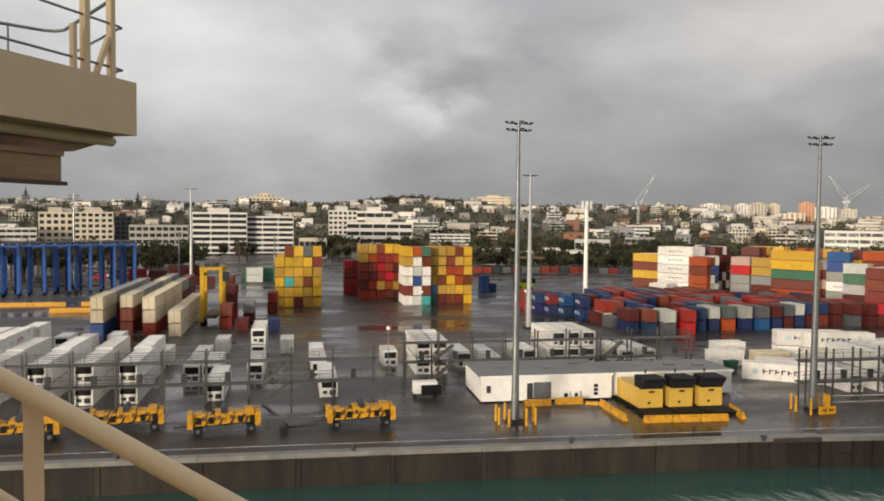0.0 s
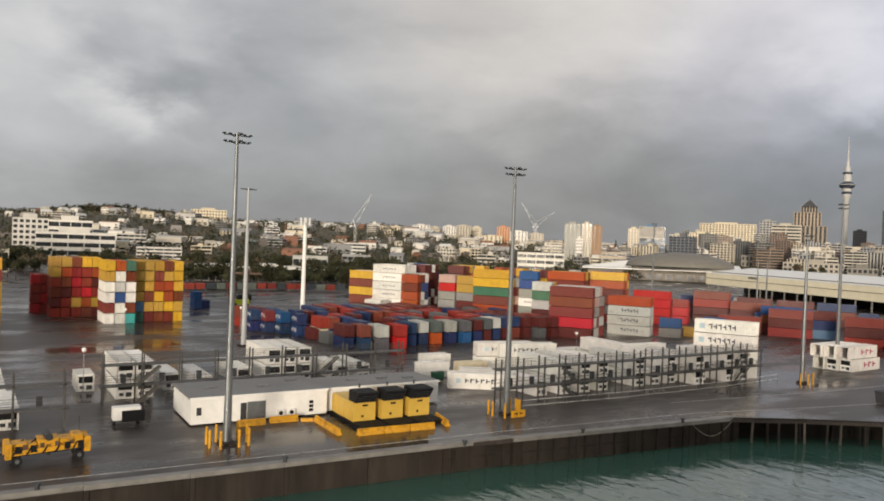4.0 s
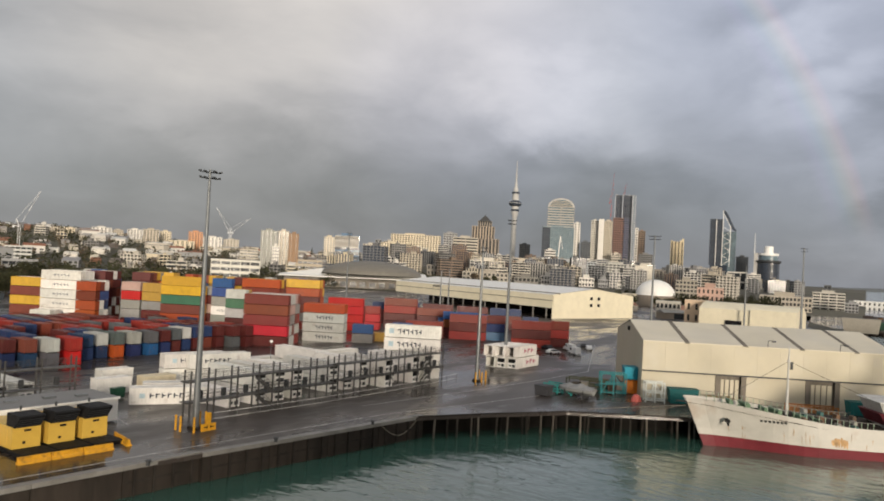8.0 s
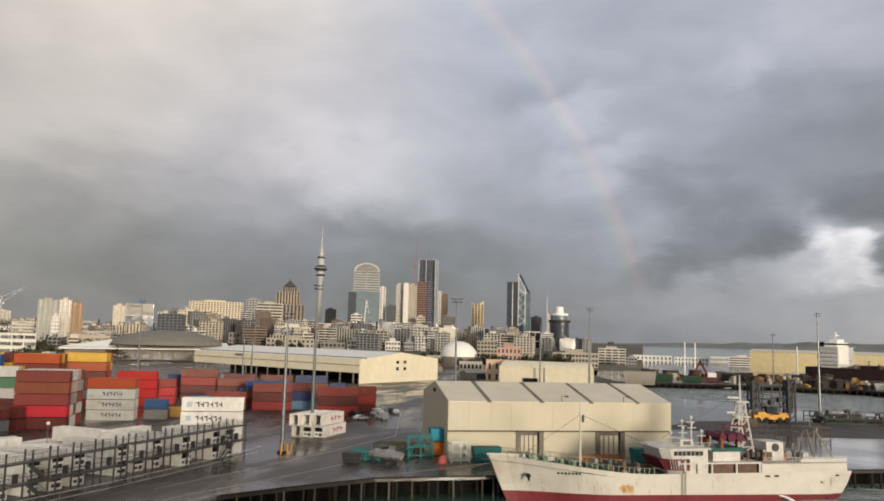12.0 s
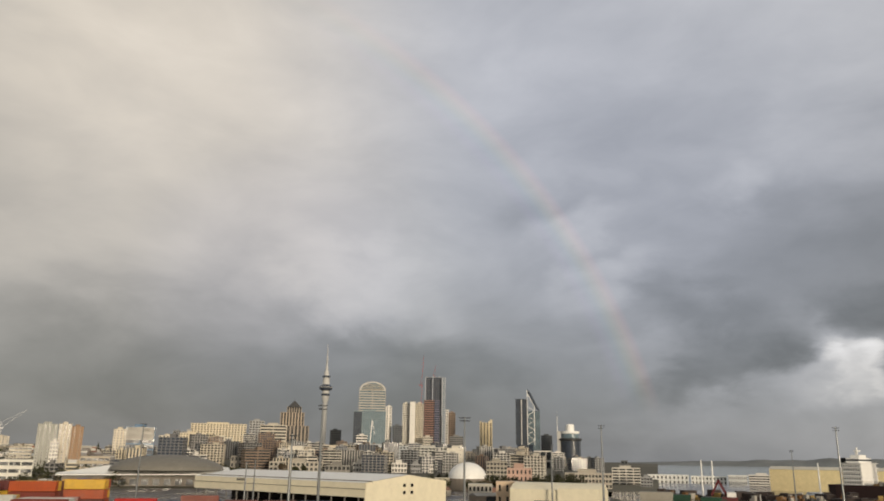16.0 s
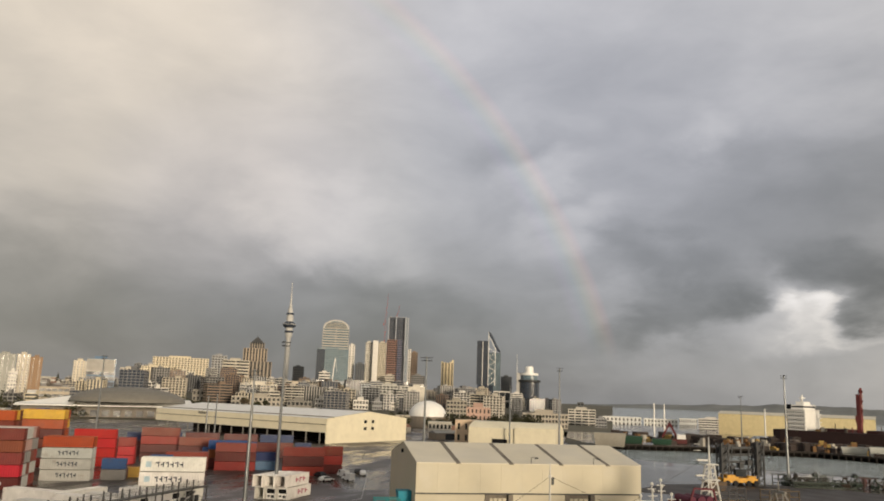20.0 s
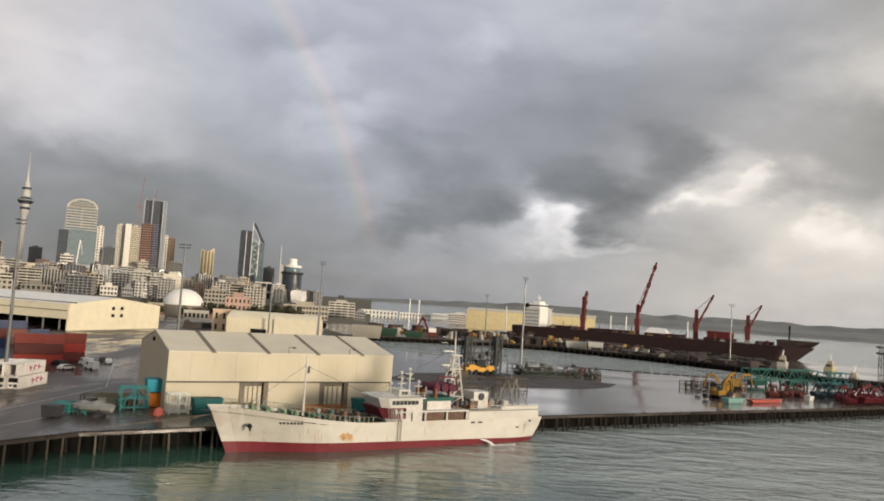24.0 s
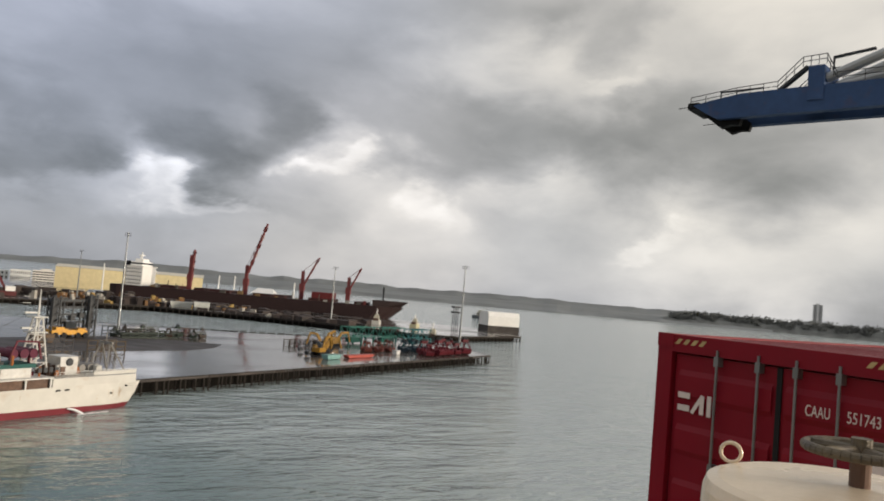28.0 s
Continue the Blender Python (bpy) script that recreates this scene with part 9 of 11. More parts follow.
seen(46.55, 48.3, 1.60, 1244, 42, WHITEW, "white top of the blue office block", storeys=2, bays=1, pier_w=0.9, slab=1.9, name="office_block", cap=False)
seen(45.75, 46.56, 1.45, 1240, 20, (0.52, 0.46, 0.36), "beige wing of the blue office block", storeys=10, bays=4, pier_w=0.5, name="office_block")
seen(41.13, 42.32, 1.66, 900, 4, (0.33, 0.33, 0.30), "round grey concrete apartment tower", storeys=16, bays=4, pier_w=0.75, slab=0.5, name="apartment_tower")
seen(42.38, 43.15, 1.69, 920, 4, (0.55, 0.50, 0.42), "pale side of a brown apartment tower", storeys=16, bays=3, pier_w=0.6, name="apartment_tower")
seen(43.17, 43.88, 1.54, 915, 4, BROWNW, "brown-clad apartment tower on the hill", storeys=16, bays=2, pier_w=0.8, slab=0.7, name="apartment_tower")
seen(42.0, 42.5, 0.55, 880, 4, WHITEW, "white slotted block at the foot of the towers", storeys=8, bays=3, name="apartment_block")
# middle rows
seen(62.09, 66.2, 0.62, 1150, 3, (0.40, 0.42, 0.43), "grey balconied apartment terrace on the waterfront", storeys=9, bays=18, glass=WINDOW, name="apartment_block")
seen(66.3, 69.0, 0.58, 1140, 3, (0.47, 0.46, 0.42), "grey apartment block with ribbed balconies", storeys=9, bays=10, pier_w=0.25, glass=WINDOW, name="apartment_block")
seen(69.0, 70.33, 0.55, 1130, 3, (0.62, 0.58, 0.50), "pale blank end of an apartment block", storeys=6, bays=2, pier_w=0.95, slab=0.9, name="apartment_block")
seen(58.65, 62.05, 0.50, 1200, 4, (0.56, 0.49, 0.39), "beige apartment row behind the cargo shed", storeys=8, bays=15, pier_w=0.35, glass=WINDOW, name="apartment_block")
for k, (b0, b1, t_) in enumerate(((62.2, 63.3, -0.55), (63.6, 64.7, -0.62), (65.0, 66.1, -0.55), (66.4, 67.2, -0.6), (67.4, 68.1, -0.6))):
    seen(b0, b1, t_, 900, 1, WHITEW if k % 2 == 0 else GREYW, "white waterfront terrace block", storeys=3, bays=5, pier_w=0.4, name="terrace_block")
seen(56.8, 59.4, 0.35, 1050, 3, (0.62, 0.58, 0.50), "pale stepped office block by the station", storeys=6, bays=9, name="office_block")
seen(53.6, 56.2, -0.2, 950, 2, (0.24, 0.22, 0.19), "dark colonnaded hall by the station", storeys=3, bays=10, pier_w=0.5, name="hall")
seen(56.3, 60.0, -0.55, 880, 2, (0.36, 0.33, 0.28), "low grey station building with columns", storeys=3, bays=12, pier_w=0.45, name="hall")
seen(60.2, 62.0, -0.75, 860, 2, (0.20, 0.19, 0.17), "dark low block behind the cargo shed", storeys=2, bays=6, name="hall")
seen(73.40, 75.16, -0.79, 640, 0, PINKW, "pink flat-fronted waterfront building", storeys=3, bays=6, pier_w=0.6, name="waterfront_building")
seen(71.9, 73.4, -0.35, 800, 0, (0.34, 0.31, 0.26), "grey waterfront block with square windows", storeys=5, bays=6, name="waterfront_building")
seen(72.4, 74.0, 0.6, 1250, 3, GREYW, "grey office block behind the waterfront", storeys=9, bays=6, name="office_block")
seen(69.7, 71.5, 0.25, 1350, 3, (0.30, 0.27, 0.23), "brown office block behind the dome", storeys=8, bays=7, name="office_block")
seen(77.55, 80.8, -1.05, 700, 0, (0.40, 0.36, 0.30), "long low tan ferry building", storeys=3, bays=14, name="waterfront_building")
seen(80.85, 82.79, -0.64, 800, 0, (0.55, 0.52, 0.46), "banded pale hotel at the harbour edge", storeys=6, bays=4, pier_w=0.15, name="hotel")
seen(81.5, 81.95, -0.15, 805, 16, DKW, "dark plant tower on the hotel roof", storeys=2, bays=2, name="office_block", cap=False)
seen(82.8, 83.6, -1.25, 760, 0, GREYW, "grey low block at the harbour edge", storeys=3, bays=4, name="waterfront_building")
for b0, b1, t_, d in ((83.3, 86.0, -1.05, 1000), (86.2, 88.5, -1.1, 1020), (88.6, 89.8, -1.0, 1000)):
    seen(b0, b1, t_, d, -4, (0.66, 0.65, 0.62), "long white harbour shed and moored ferries", storeys=2, bays=10, pier_w=0.6, name="harbour_shed", cap=False)
seen(89.9, 91.6, -0.95, 900, 0, WHITEW, "white banded ferry terminal", storeys=4, bays=8, pier_w=0.1, name="ferry_terminal")
seen(91.6, 93.4, -0.95, 930, 0, (0.5, 0.5, 0.5), "white banded terminal annexe", storeys=3, bays=8, pier_w=0.15, name="ferry_terminal")
for b, t_ in ((86.9, -0.25), (87.6, -0.3), (94.2, -0.35), (103.0, -0.45), (107.3, -0.55), (101.9, -0.5)):
    bm = fresh()
    bar(bm, (0, 0, 0), (0, 0, 25 + 700 * math.tan(radians(t_)) + 7), 0.7, 8, 0.5)
    solid("white_pylon", bm, WHITE, "slim white pylon at the harbour edge", "pylon", "white pylons", m=pose(*polar(b, 700), -4))

# the packed city between the landmarks: blocks of many heights, fronts and colours
def city_block(bearing, dist, width, top_el, base, colour, style, rng):
    """A smaller block with a front of ribbon windows, upright slots or punched windows."""
    height = 25 + dist * math.tan(radians(top_el)) - base
    if height < 6:
        return
    storeys = max(2, round(height / 3.1))
    pier_w, slab, bays = ((0.06, 0.40, 2), (0.42, 0.10, max(3, round(width / 3.4))), (0.34, 0.36, max(3, round(width / 3.6))), (0.18, 0.28, max(2, round(width / 4.2))))[style]
    m = thing("city_block", pose(*polar(bearing, dist), base, 0, 0, -bearing + rng.uniform(-25, 25)), ("pale city block with ribbon windows", "city block with upright window slots", "city block with rows of square windows", "city block with wide glazed bays")[style], "building", "city blocks")
    w, d = width / 2, max(7.0, width * 0.35)
    part("wall", facade_shell(w, d, height, storeys, bays, max(2, bays // 2), pier_w, slab), WALL, m, colour=colour)
    bm = fresh()
    box(bm, -w + 0.3, w - 0.3, -d + 0.3, d - 0.3, 0.1, height - 0.1)
    part("glazing", bm, rng.choice((FAR_WINDOW, WINDOW, WINDOW, BLUE_GLASS)), m)
    bm = fresh()
    x0 = rng.uniform(-0.6, 0.1) * w
    box(bm, x0, x0 + w * 0.5, -d * 0.4, d * 0.5, height, height + rng.uniform(1.5, 4.0))
    part("plant_room", bm, WALL, m, colour=tuple(c * 0.8 for c in colour))


rng = random.Random(606)
TINTS = (WHITEW, (0.54, 0.50, 0.43), BEIGEW, CREAMW, (0.40, 0.38, 0.35), GREYW, (0.22, 0.21, 0.20), (0.20, 0.14, 0.10), (0.46, 0.44, 0.41), (0.15, 0.15, 0.155))
for k in range(170):
    bearing = rng.uniform(45.5, 80) if k % 3 else rng.uniform(49, 70)
    dist = rng.uniform(850, 1900)
    cap_el = 1.5 if bearing < 57 else 0.95 if bearing < 70 else 0.75 if bearing < 76 else 0.05
    top_el = cap_el * rng.uniform(0.15, 1.0) - (0.45 if dist < 1000 else 0.0)
    if bearing < 49.5:
        top_el = min(top_el, 0.35)
    city_block(bearing, dist, rng.uniform(10, 28), top_el, max(0, hill(bearing, dist)) - 1, rng.choice(TINTS), rng.randrange(4), rng)
for k in range(64):
    bearing = rng.uniform(-22, 46)
    dist = rng.uniform(700, 1600)
    base = hill(bearing, dist)
    city_block(bearing, dist, rng.uniform(9, 24), math.degrees(math.atan2(base - 25 + rng.uniform(7, 13), dist)), base - 1, rng.choice(TINTS[:7]), rng.choice((0, 0, 2, 3)), rng)

# arena with a lens-shaped grey roof
ar = thing("arena", pose(*polar(48.2, 640), 0, 0, 0, -48.2), "arena with a lens-shaped grey roof over walls darkened for shade", "arena")
bm = fresh()
dome(bm, (14, 0, 12.0), 42, 34, 11.2, 6, 40)
part("grey_roof", bm, PAINT, ar, "smooth grey lens roof", colour=(0.17, 0.16, 0.14))
bm = fresh()
v = [bm.verts.new(p) for p in ((-62, -16, 8.8), (60, -24, 9.8), (60, 10, 14), (-10, 10, 18), (-62, 0, 9.6), (-62, -16, 8.0), (60, -24, 9.0))]
bm.faces.new((v[0], v[1], v[2], v[3], v[4]))
bm.faces.new((v[0], v[5], v[6], v[1]))
part("wing_roof", bm, WHITE, ar, "pale sloping wing roof")
# wall colour darkened to give the shade under the wing roof
bm = fresh()
box(bm, -58, 58, -10, 20, 0, 9.0)
part("wall", bm, WALL, ar, colour=(0.20, 0.18, 0.155))
for k in range(14):
    bm = fresh()
    box(bm, -52 + 8 * k, -47 + 8 * k, -10.2, -9.9, 1, 5.5)
    part("glazed_bay", bm, WINDOW, ar)
# long cream cargo shed with an open front
cs = thing("cargo_shed", pose(*polar(63.2, 384), 0, 0, 0, -63.2 + 90 + 63.2 - 8), "long cream cargo shed with an open dark front", "shed")
cs.matrix_basis = pose(*polar(63.15, 384), 0, 0, 0, math.degrees(math.atan2(306.3 * 1.0 - 172.8, 381.7 - 342.1)))
LEN = 138.0
bm = fresh()
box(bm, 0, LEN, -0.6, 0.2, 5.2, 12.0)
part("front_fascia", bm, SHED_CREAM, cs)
bm = fresh()
box(bm, 0, LEN, 0.2, 0.5, 8.9, 9.2)
part("fascia_gutter", bm, TIMBER, cs, "grey gutter along the fascia")
bm = fresh()
box(bm, -0.5, LEN, -4.5, -3.9, 12.2, 12.9)
part("roof_monitor", bm, TIMBER, cs, "low grey ridge along the roof edge")
bm = fresh()
v = [bm.verts.new(p) for p in ((0, 0.3, 12.0), (LEN, 0.3, 12.0), (LEN, -32, 15.6), (0, -32, 15.6), (0, -64, 12.0), (LEN, -64, 12.0))]
bm.faces.new((v[0], v[1], v[2], v[3]))
bm.faces.new((v[3], v[2], v[5], v[4]))
part("roof", bm, WHITE, cs, "white sheet roof")
bm = fresh()
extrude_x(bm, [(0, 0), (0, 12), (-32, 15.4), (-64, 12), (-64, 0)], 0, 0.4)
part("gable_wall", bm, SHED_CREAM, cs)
for k in range(4):
    bm = fresh()
    box(bm, -0.15, 0.0, -30 - (k % 2) * 6, -28 - (k % 2) * 6, 6 if k < 2 else 9.5, 7.6 if k < 2 else 11.1)
    part("vent", bm, BLACK, cs)
bm = fresh()
box(bm, 1, LEN, -28, -27, 0, 12)
part("inner_wall", bm, DARK_TIMBER, cs)
for k in range(15):
    bm = fresh()
    box(bm, 4 + 9.4 * k, 4.7 + 9.4 * k, -0.4, 0.0, 0, 7.2)
    part("column", bm, COPE, cs)
bm = fresh()
for k in range(5):
    box(bm, LEN * 0.66 + k * 1.6, LEN * 0.66 + 1.1 + k * 1.6, 0.21, 0.3, 10.4, 11.6)
part("sign_bars", bm, DARK_STEEL, cs, "plain dark bars in place of a sign")
# domed hall and cream shed behind the pier warehouse
dm = thing("domed_hall", pose(*polar(70.52, 620), 0), "white domed hall on the waterfront", "hall")
bm = fresh()
dome(bm, (0, 0, 8.5), 15.2, 15.2, 12.2, 8, 28)
part("dome", bm, WHITE, dm)
bm = fresh()
bar(bm, (0, 0, 0), (0, 0, 8.5), 16.2, 28)
part("drum", bm, WALL, dm, colour=(0.20, 0.17, 0.14))
w2 = thing("transit_shed", pose(*polar(77.1, 415), 0, 0, 0, -77.1 - 13), "cream curved-roof transit shed with a dark doorway", "shed")
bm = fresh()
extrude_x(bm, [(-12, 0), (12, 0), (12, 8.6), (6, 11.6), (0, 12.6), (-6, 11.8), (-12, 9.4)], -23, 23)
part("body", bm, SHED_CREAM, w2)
bm = fresh()
box(bm, 2, 23, -13, -12, 0, 10.2)
part("side_annexe", bm, SHED_CREAM, w2)
bm = fresh()
box(bm, -10, -2, -12.4, -11.9, 0.2, 4.0)
part("dark_doorway", bm, BLACK, w2)
seen(72.6, 74.2, -1.75, 430, 0, (0.55, 0.42, 0.30), "small gabled tan store beside the transit shed", storeys=2, bays=3, pier_w=0.7, name="store", cap=False)
seen(67.0, 69.2, -1.55, 560, 0, (0.42, 0.38, 0.30), "low tan shed behind the roadway", storeys=2, bays=5, pier_w=0.6, name="store", cap=False)
seen(70.6, 72.3, -1.95, 470, 0, (0.60, 0.56, 0.48), "pale low shed with skylights", storeys=2, bays=6, pier_w=0.4, name="store", cap=False)
seen(66.9, 68.0, -2.1, 470, 0, (0.55, 0.38, 0.20), "orange-tan depot hut beside the roadway", storeys=1, bays=3, pier_w=0.5, name="store", cap=False)

# low sheds, huts and roofs between the port road and the waterfront
def small_shed(bearing, dist, w, d, h, wall_colour, roof_colour, rng):
    m = thing("port_shed", pose(*polar(bearing, dist), 0, 0, 0, -bearing + rng.uniform(-40, 40)), "low port shed with a pitched sheet roof", "shed", "port sheds")
    bm = fresh()
    box(bm, -w / 2, w / 2, -d / 2, d / 2, 0, h)
    part("wall", bm, WALL, m, colour=wall_colour)
    bm = fresh()
    extrude_x(bm, [(-d / 2 - 0.4, h), (d / 2 + 0.4, h), (0, h + d * 0.2)], -w / 2 - 0.4, w / 2 + 0.4)
    part("roof", bm, WALL, m, colour=roof_colour)
    bm = fresh()
    box(bm, -w * 0.2, w * 0.15, -d / 2 - 0.05, -d / 2 + 0.02, 0, min(h - 0.5, 3.6))
    part("door", bm, WINDOW, m)


rng = random.Random(71)
for k in range(46):
    bearing = rng.uniform(66, 81.5) if k % 4 else rng.uniform(54, 63)
    dist = rng.uniform(440, 660) if bearing > 65 else rng.uniform(470, 640)
    if 69 < bearing < 72 and dist < 640 or 75 < bearing < 79 and dist < 450:
        continue
    small_shed(bearing, dist, rng.uniform(9, 24), rng.uniform(7, 12), rng.uniform(3.2, 6.5), rng.choice(((0.30, 0.25, 0.20), (0.55, 0.50, 0.42), (0.22, 0.20, 0.18), (0.40, 0.24, 0.18), (0.62, 0.60, 0.56))), rng.choice(((0.16, 0.15, 0.14), (0.45, 0.43, 0.40), (0.24, 0.13, 0.09), (0.30, 0.29, 0.27))), rng)

# residential hillside, left part
seen(-7.35, -3.6, 0.24, 520, 1, WHITEW, "white balconied office building with horizontal bands", storeys=7, bays=3, pier_w=0.05, slab=0.42, glass=WINDOW, name="office_building")
seen(-3.55, -0.25, 0.0, 525, 1, WHITEW, "white banded office wing", storeys=7, bays=3, pier_w=0.05, slab=0.42, glass=WINDOW, name="office_building", cap=False)
seen(-17.18, -15.10, 0.16, 640, 3, (0.62, 0.56, 0.44), "cream apartment block with stepped balconies", storeys=5, bays=5, name="apartment_block")
seen(-15.04, -12.6, 0.20, 620, 3, (0.62, 0.56, 0.44), "cream apartment block with bay balconies", storeys=6, bays=6, name="apartment_block")
seen(-12.5, -11.4, -0.1, 640, 3, DKW, "dark narrow apartment block on the hill", storeys=6, bays=3, name="apartment_block")
seen(-11.55, -7.69, -0.69, 560, 1, (0.40, 0.38, 0.35), "grey parking building with open decks", storeys=4, bays=9, pier_w=0.2, name="parking_building", cap=False)
seen(-4.36, -0.87, 1.35, 1700, 45, CREAMW, "long cream hospital on the ridge", storeys=4, bays=12, name="hospital")
seen(-2.9, -1.6, 1.62, 1705, 50, CREAMW, "taller centre of the cream hospital", storeys=5, bays=5, name="hospital")
seen(3.77, 8.57, -0.36, 640, 3, WHITEW, "long white low office building", storeys=3, bays=5, pier_w=0.06, slab=0.48, glass=WINDOW, name="office_building")
seen(4.47, 7.15, 0.45, 660, 6, WHITEW, "white upper storeys of the low office building", storeys=4, bays=4, pier_w=0.06, slab=0.42, glass=WINDOW, name="office_building")
seen(2.37, 4.47, 0.50, 700, 5, (0.58, 0.56, 0.52), "pale office block behind the trees", storeys=6, bays=6, name="office_building")
seen(13.55, 16.0, 1.62, 1500, 45, CREAMW, "big cream museum on the hill", storeys=4, bays=12, pier_w=0.55, name="museum")
seen(16.79, 18.61, 0.87, 1300, 30, WHITEW, "white flat-roofed hillside block", storeys=4, bays=8, name="hillside_block")
seen(18.75, 19.66, 0.88, 1250, 30, (0.6, 0.6, 0.58), "white hillside block with a dark front", storeys=4, bays=3, name="hillside_block")
seen(20.63, 21.46, 0.69, 1300, 30, WHITEW, "round white block on the hillside", storeys=3, bays=3, pier_w=0.9, name="hillside_block")
seen(22.61, 23.97, 0.97, 1500, 30, (0.55, 0.50, 0.42), "pair of beige tower blocks on the hill", storeys=8, bays=4, name="hillside_block")
for b0, b1, t_, c_ in ((27.10, 28.0, 0.94, BEIGEW), (28.05, 28.85, 0.98, CREAMW), (28.95, 29.6, 0.85, BEIGEW), (29.74, 31.0, 1.15, WHITEW), (31.05, 31.75, 1.05, BEIGEW), (32.0, 33.0, 1.15, WHITEW), (33.05, 34.1, 1.22, BEIGEW), (34.15, 34.91, 1.15, CREAMW), (34.9, 36.5, 0.55, CREAMW), (36.08, 37.06, 1.25, (0.52, 0.25, 0.12)), (37.1, 38.4, 0.95, WHITEW), (38.5, 39.6, 0.85, BEIGEW)):
    seen(b0, b1, t_, 1350 + 30 * math.sin(b0 * 3), 26, c_, "apartment block on the ridge above the port", storeys=9 if t_ > 0.8 else 6, bays=5, pier_w=0.5, name="apartment_block")
for b0, b1, t_, d, c_ in ((13.93, 16.4, -2.3, 420, WHITEW), (16.6, 18.3, -2.45, 430, (0.6, 0.57, 0.5)), (18.4, 19.8, -2.2, 440, WHITEW), (20.87, 23.41, -1.5, 470, (0.42, 0.41, 0.38)), (20.2, 24.2, -2.35, 430, (0.62, 0.6, 0.55)), (10.0, 13.0, -1.2, 650, (0.60, 0.57, 0.52)), (8.7, 10.6, -0.3, 780, (0.55, 0.53, 0.48)), (24.5, 26.6, -1.3, 520, GREYW), (24.6, 26.2, -0.4, 800, (0.55, 0.55, 0.52)), (37.74, 41.14, -0.62, 620, (0.62, 0.60, 0.54)), (0.2, 2.2, -1.6, 470, (0.52, 0.47, 0.38)), (39.7, 41.0, 0.2, 1100, (0.5, 0.46, 0.38)), (17.6, 20.0, -0.35, 900, (0.20, 0.24, 0.23)), (43.9, 45.7, -0.35, 760, (0.42, 0.36, 0.28)), (-19.5, -17.3, -0.9, 620, WHITEW), (-24, -20, 0.0, 640, (0.6, 0.56, 0.46)), (11.0, 14.4, -0.35, 900, (0.64, 0.60, 0.54))):
    seen(b0, b1, t_, d, hill((b0 + b1) / 2, d) - 1, c_, "pale low commercial building by the port road", storeys=2 if t_ < -1.4 else 4, bays=5, pier_w=0.10, slab=0.5, glass=WINDOW, name="commercial_building", cap=False)

# houses scattered over the hillside
def house_mesh(w, d, h, pitch):
    bm = fresh()
    box(bm, -w / 2, w / 2, -d / 2, d / 2, 0, h)
    body = mesh_of("house_wall", bm, WALL)
    bm = fresh()
    v = [bm.verts.new(p) for p in ((-w / 2 - 0.5, -d / 2 - 0.5, h), (w / 2 + 0.5, -d / 2 - 0.5, h), (w / 2 + 0.5, d / 2 + 0.5, h), (-w / 2 - 0.5, d / 2 + 0.5, h), (-w / 2 - 0.5, 0, h + pitch), (w / 2 + 0.5, 0, h + pitch))]
    for f in ((0, 1, 5, 4), (2, 3, 4, 5), (1, 2, 5), (3, 0, 4), (3, 2, 1, 0)):
        bm.faces.new([v[i] for i in f])
    roof = mesh_of("house_roof", bm, WALL)
    bm = fresh()
    for k in range(3):
        for z in ((1.0, 4.0) if h > 5 else (1.0,)):
            x0 = -w / 2 + w * (k + 0.25) / 3
            box(bm, x0, x0 + w / 6, -d / 2 - 0.06, -d / 2 + 0.02, z, z + 1.6)
    wins = mesh_of("house_windows", bm, WINDOW)
    return body, roof, wins


HOUSES = [house_mesh(14, 10, 6, 3.2), house_mesh(20, 12, 8.5, 2.6), house_mesh(11, 9, 4, 3.0), house_mesh(26, 14, 11, 1.0)]
random.seed(77)
for k in range(200):
    b = random.uniform(-22, 45)
    d = 680 + 1150 * random.random() ** 0.8
    if hill(b, d) < 4 or (b < 28 and k % 5 < 2):
        continue
    x, y = polar(b, d)
    body, roof, wins = random.choice(HOUSES)
    m = new("hillside_house", body)
    m.matrix_basis = pose(x, y, hill(b, d) - 0.8, 0, 0, -b + random.uniform(-35, 35))
    m.color = (*random.choice((WHITEW, WHITEW, CREAMW, BEIGEW, (0.55, 0.5, 0.42), GREYW)), 1)
    tagged(m, "pale weatherboard house on the green hillside", "house", "hillside houses")
    part("house_roof", roof, WALL, m, colour=random.choice(((0.30, 0.29, 0.28), (0.28, 0.12, 0.07), (0.5, 0.5, 0.48), (0.20, 0.20, 0.21), (0.6, 0.6, 0.58))))
    tagged(part("window_infill", wins, WINDOW, m), kind="stuff")

# smaller houses packed up the slope
rng = random.Random(404)
hv, hf = [], []
for k in range(620):
    b = rng.uniform(-23, 47)
    d = 760 + 1300 * rng.random()
    if hill(b, d) < 4 or (b < 28 and k % 2):
        continue
    x, y = polar(b, d)
    z, w_, dd, h_ = hill(b, d) - 1, rng.uniform(4, 9), rng.uniform(3.5, 6), rng.uniform(4.5, 8)
    ca, sa = math.cos(radians(-b + rng.uniform(-40, 40))), math.sin(radians(-b + rng.uniform(-40, 40)))
    n = len(hv)
    for px, py, pz in ((-1, -1, 0), (1, -1, 0), (1, 1, 0), (-1, 1, 0), (-1, -1, 1), (1, -1, 1), (1, 1, 1), (-1, 1, 1), (-1, 0, 1.35), (1, 0, 1.35)):
        hv.append((x + ca * px * w_ - sa * py * dd, y + sa * px * w_ + ca * py * dd, z + pz * h_))
    hf += [[n + i for i in f] for f in ((0, 1, 5, 4), (1, 2, 6, 9, 5), (2, 3, 7, 6), (3, 0, 4, 8, 7), (4, 5, 9, 8), (6, 7, 8, 9))]
me = bpy.data.meshes.new("far_houses")
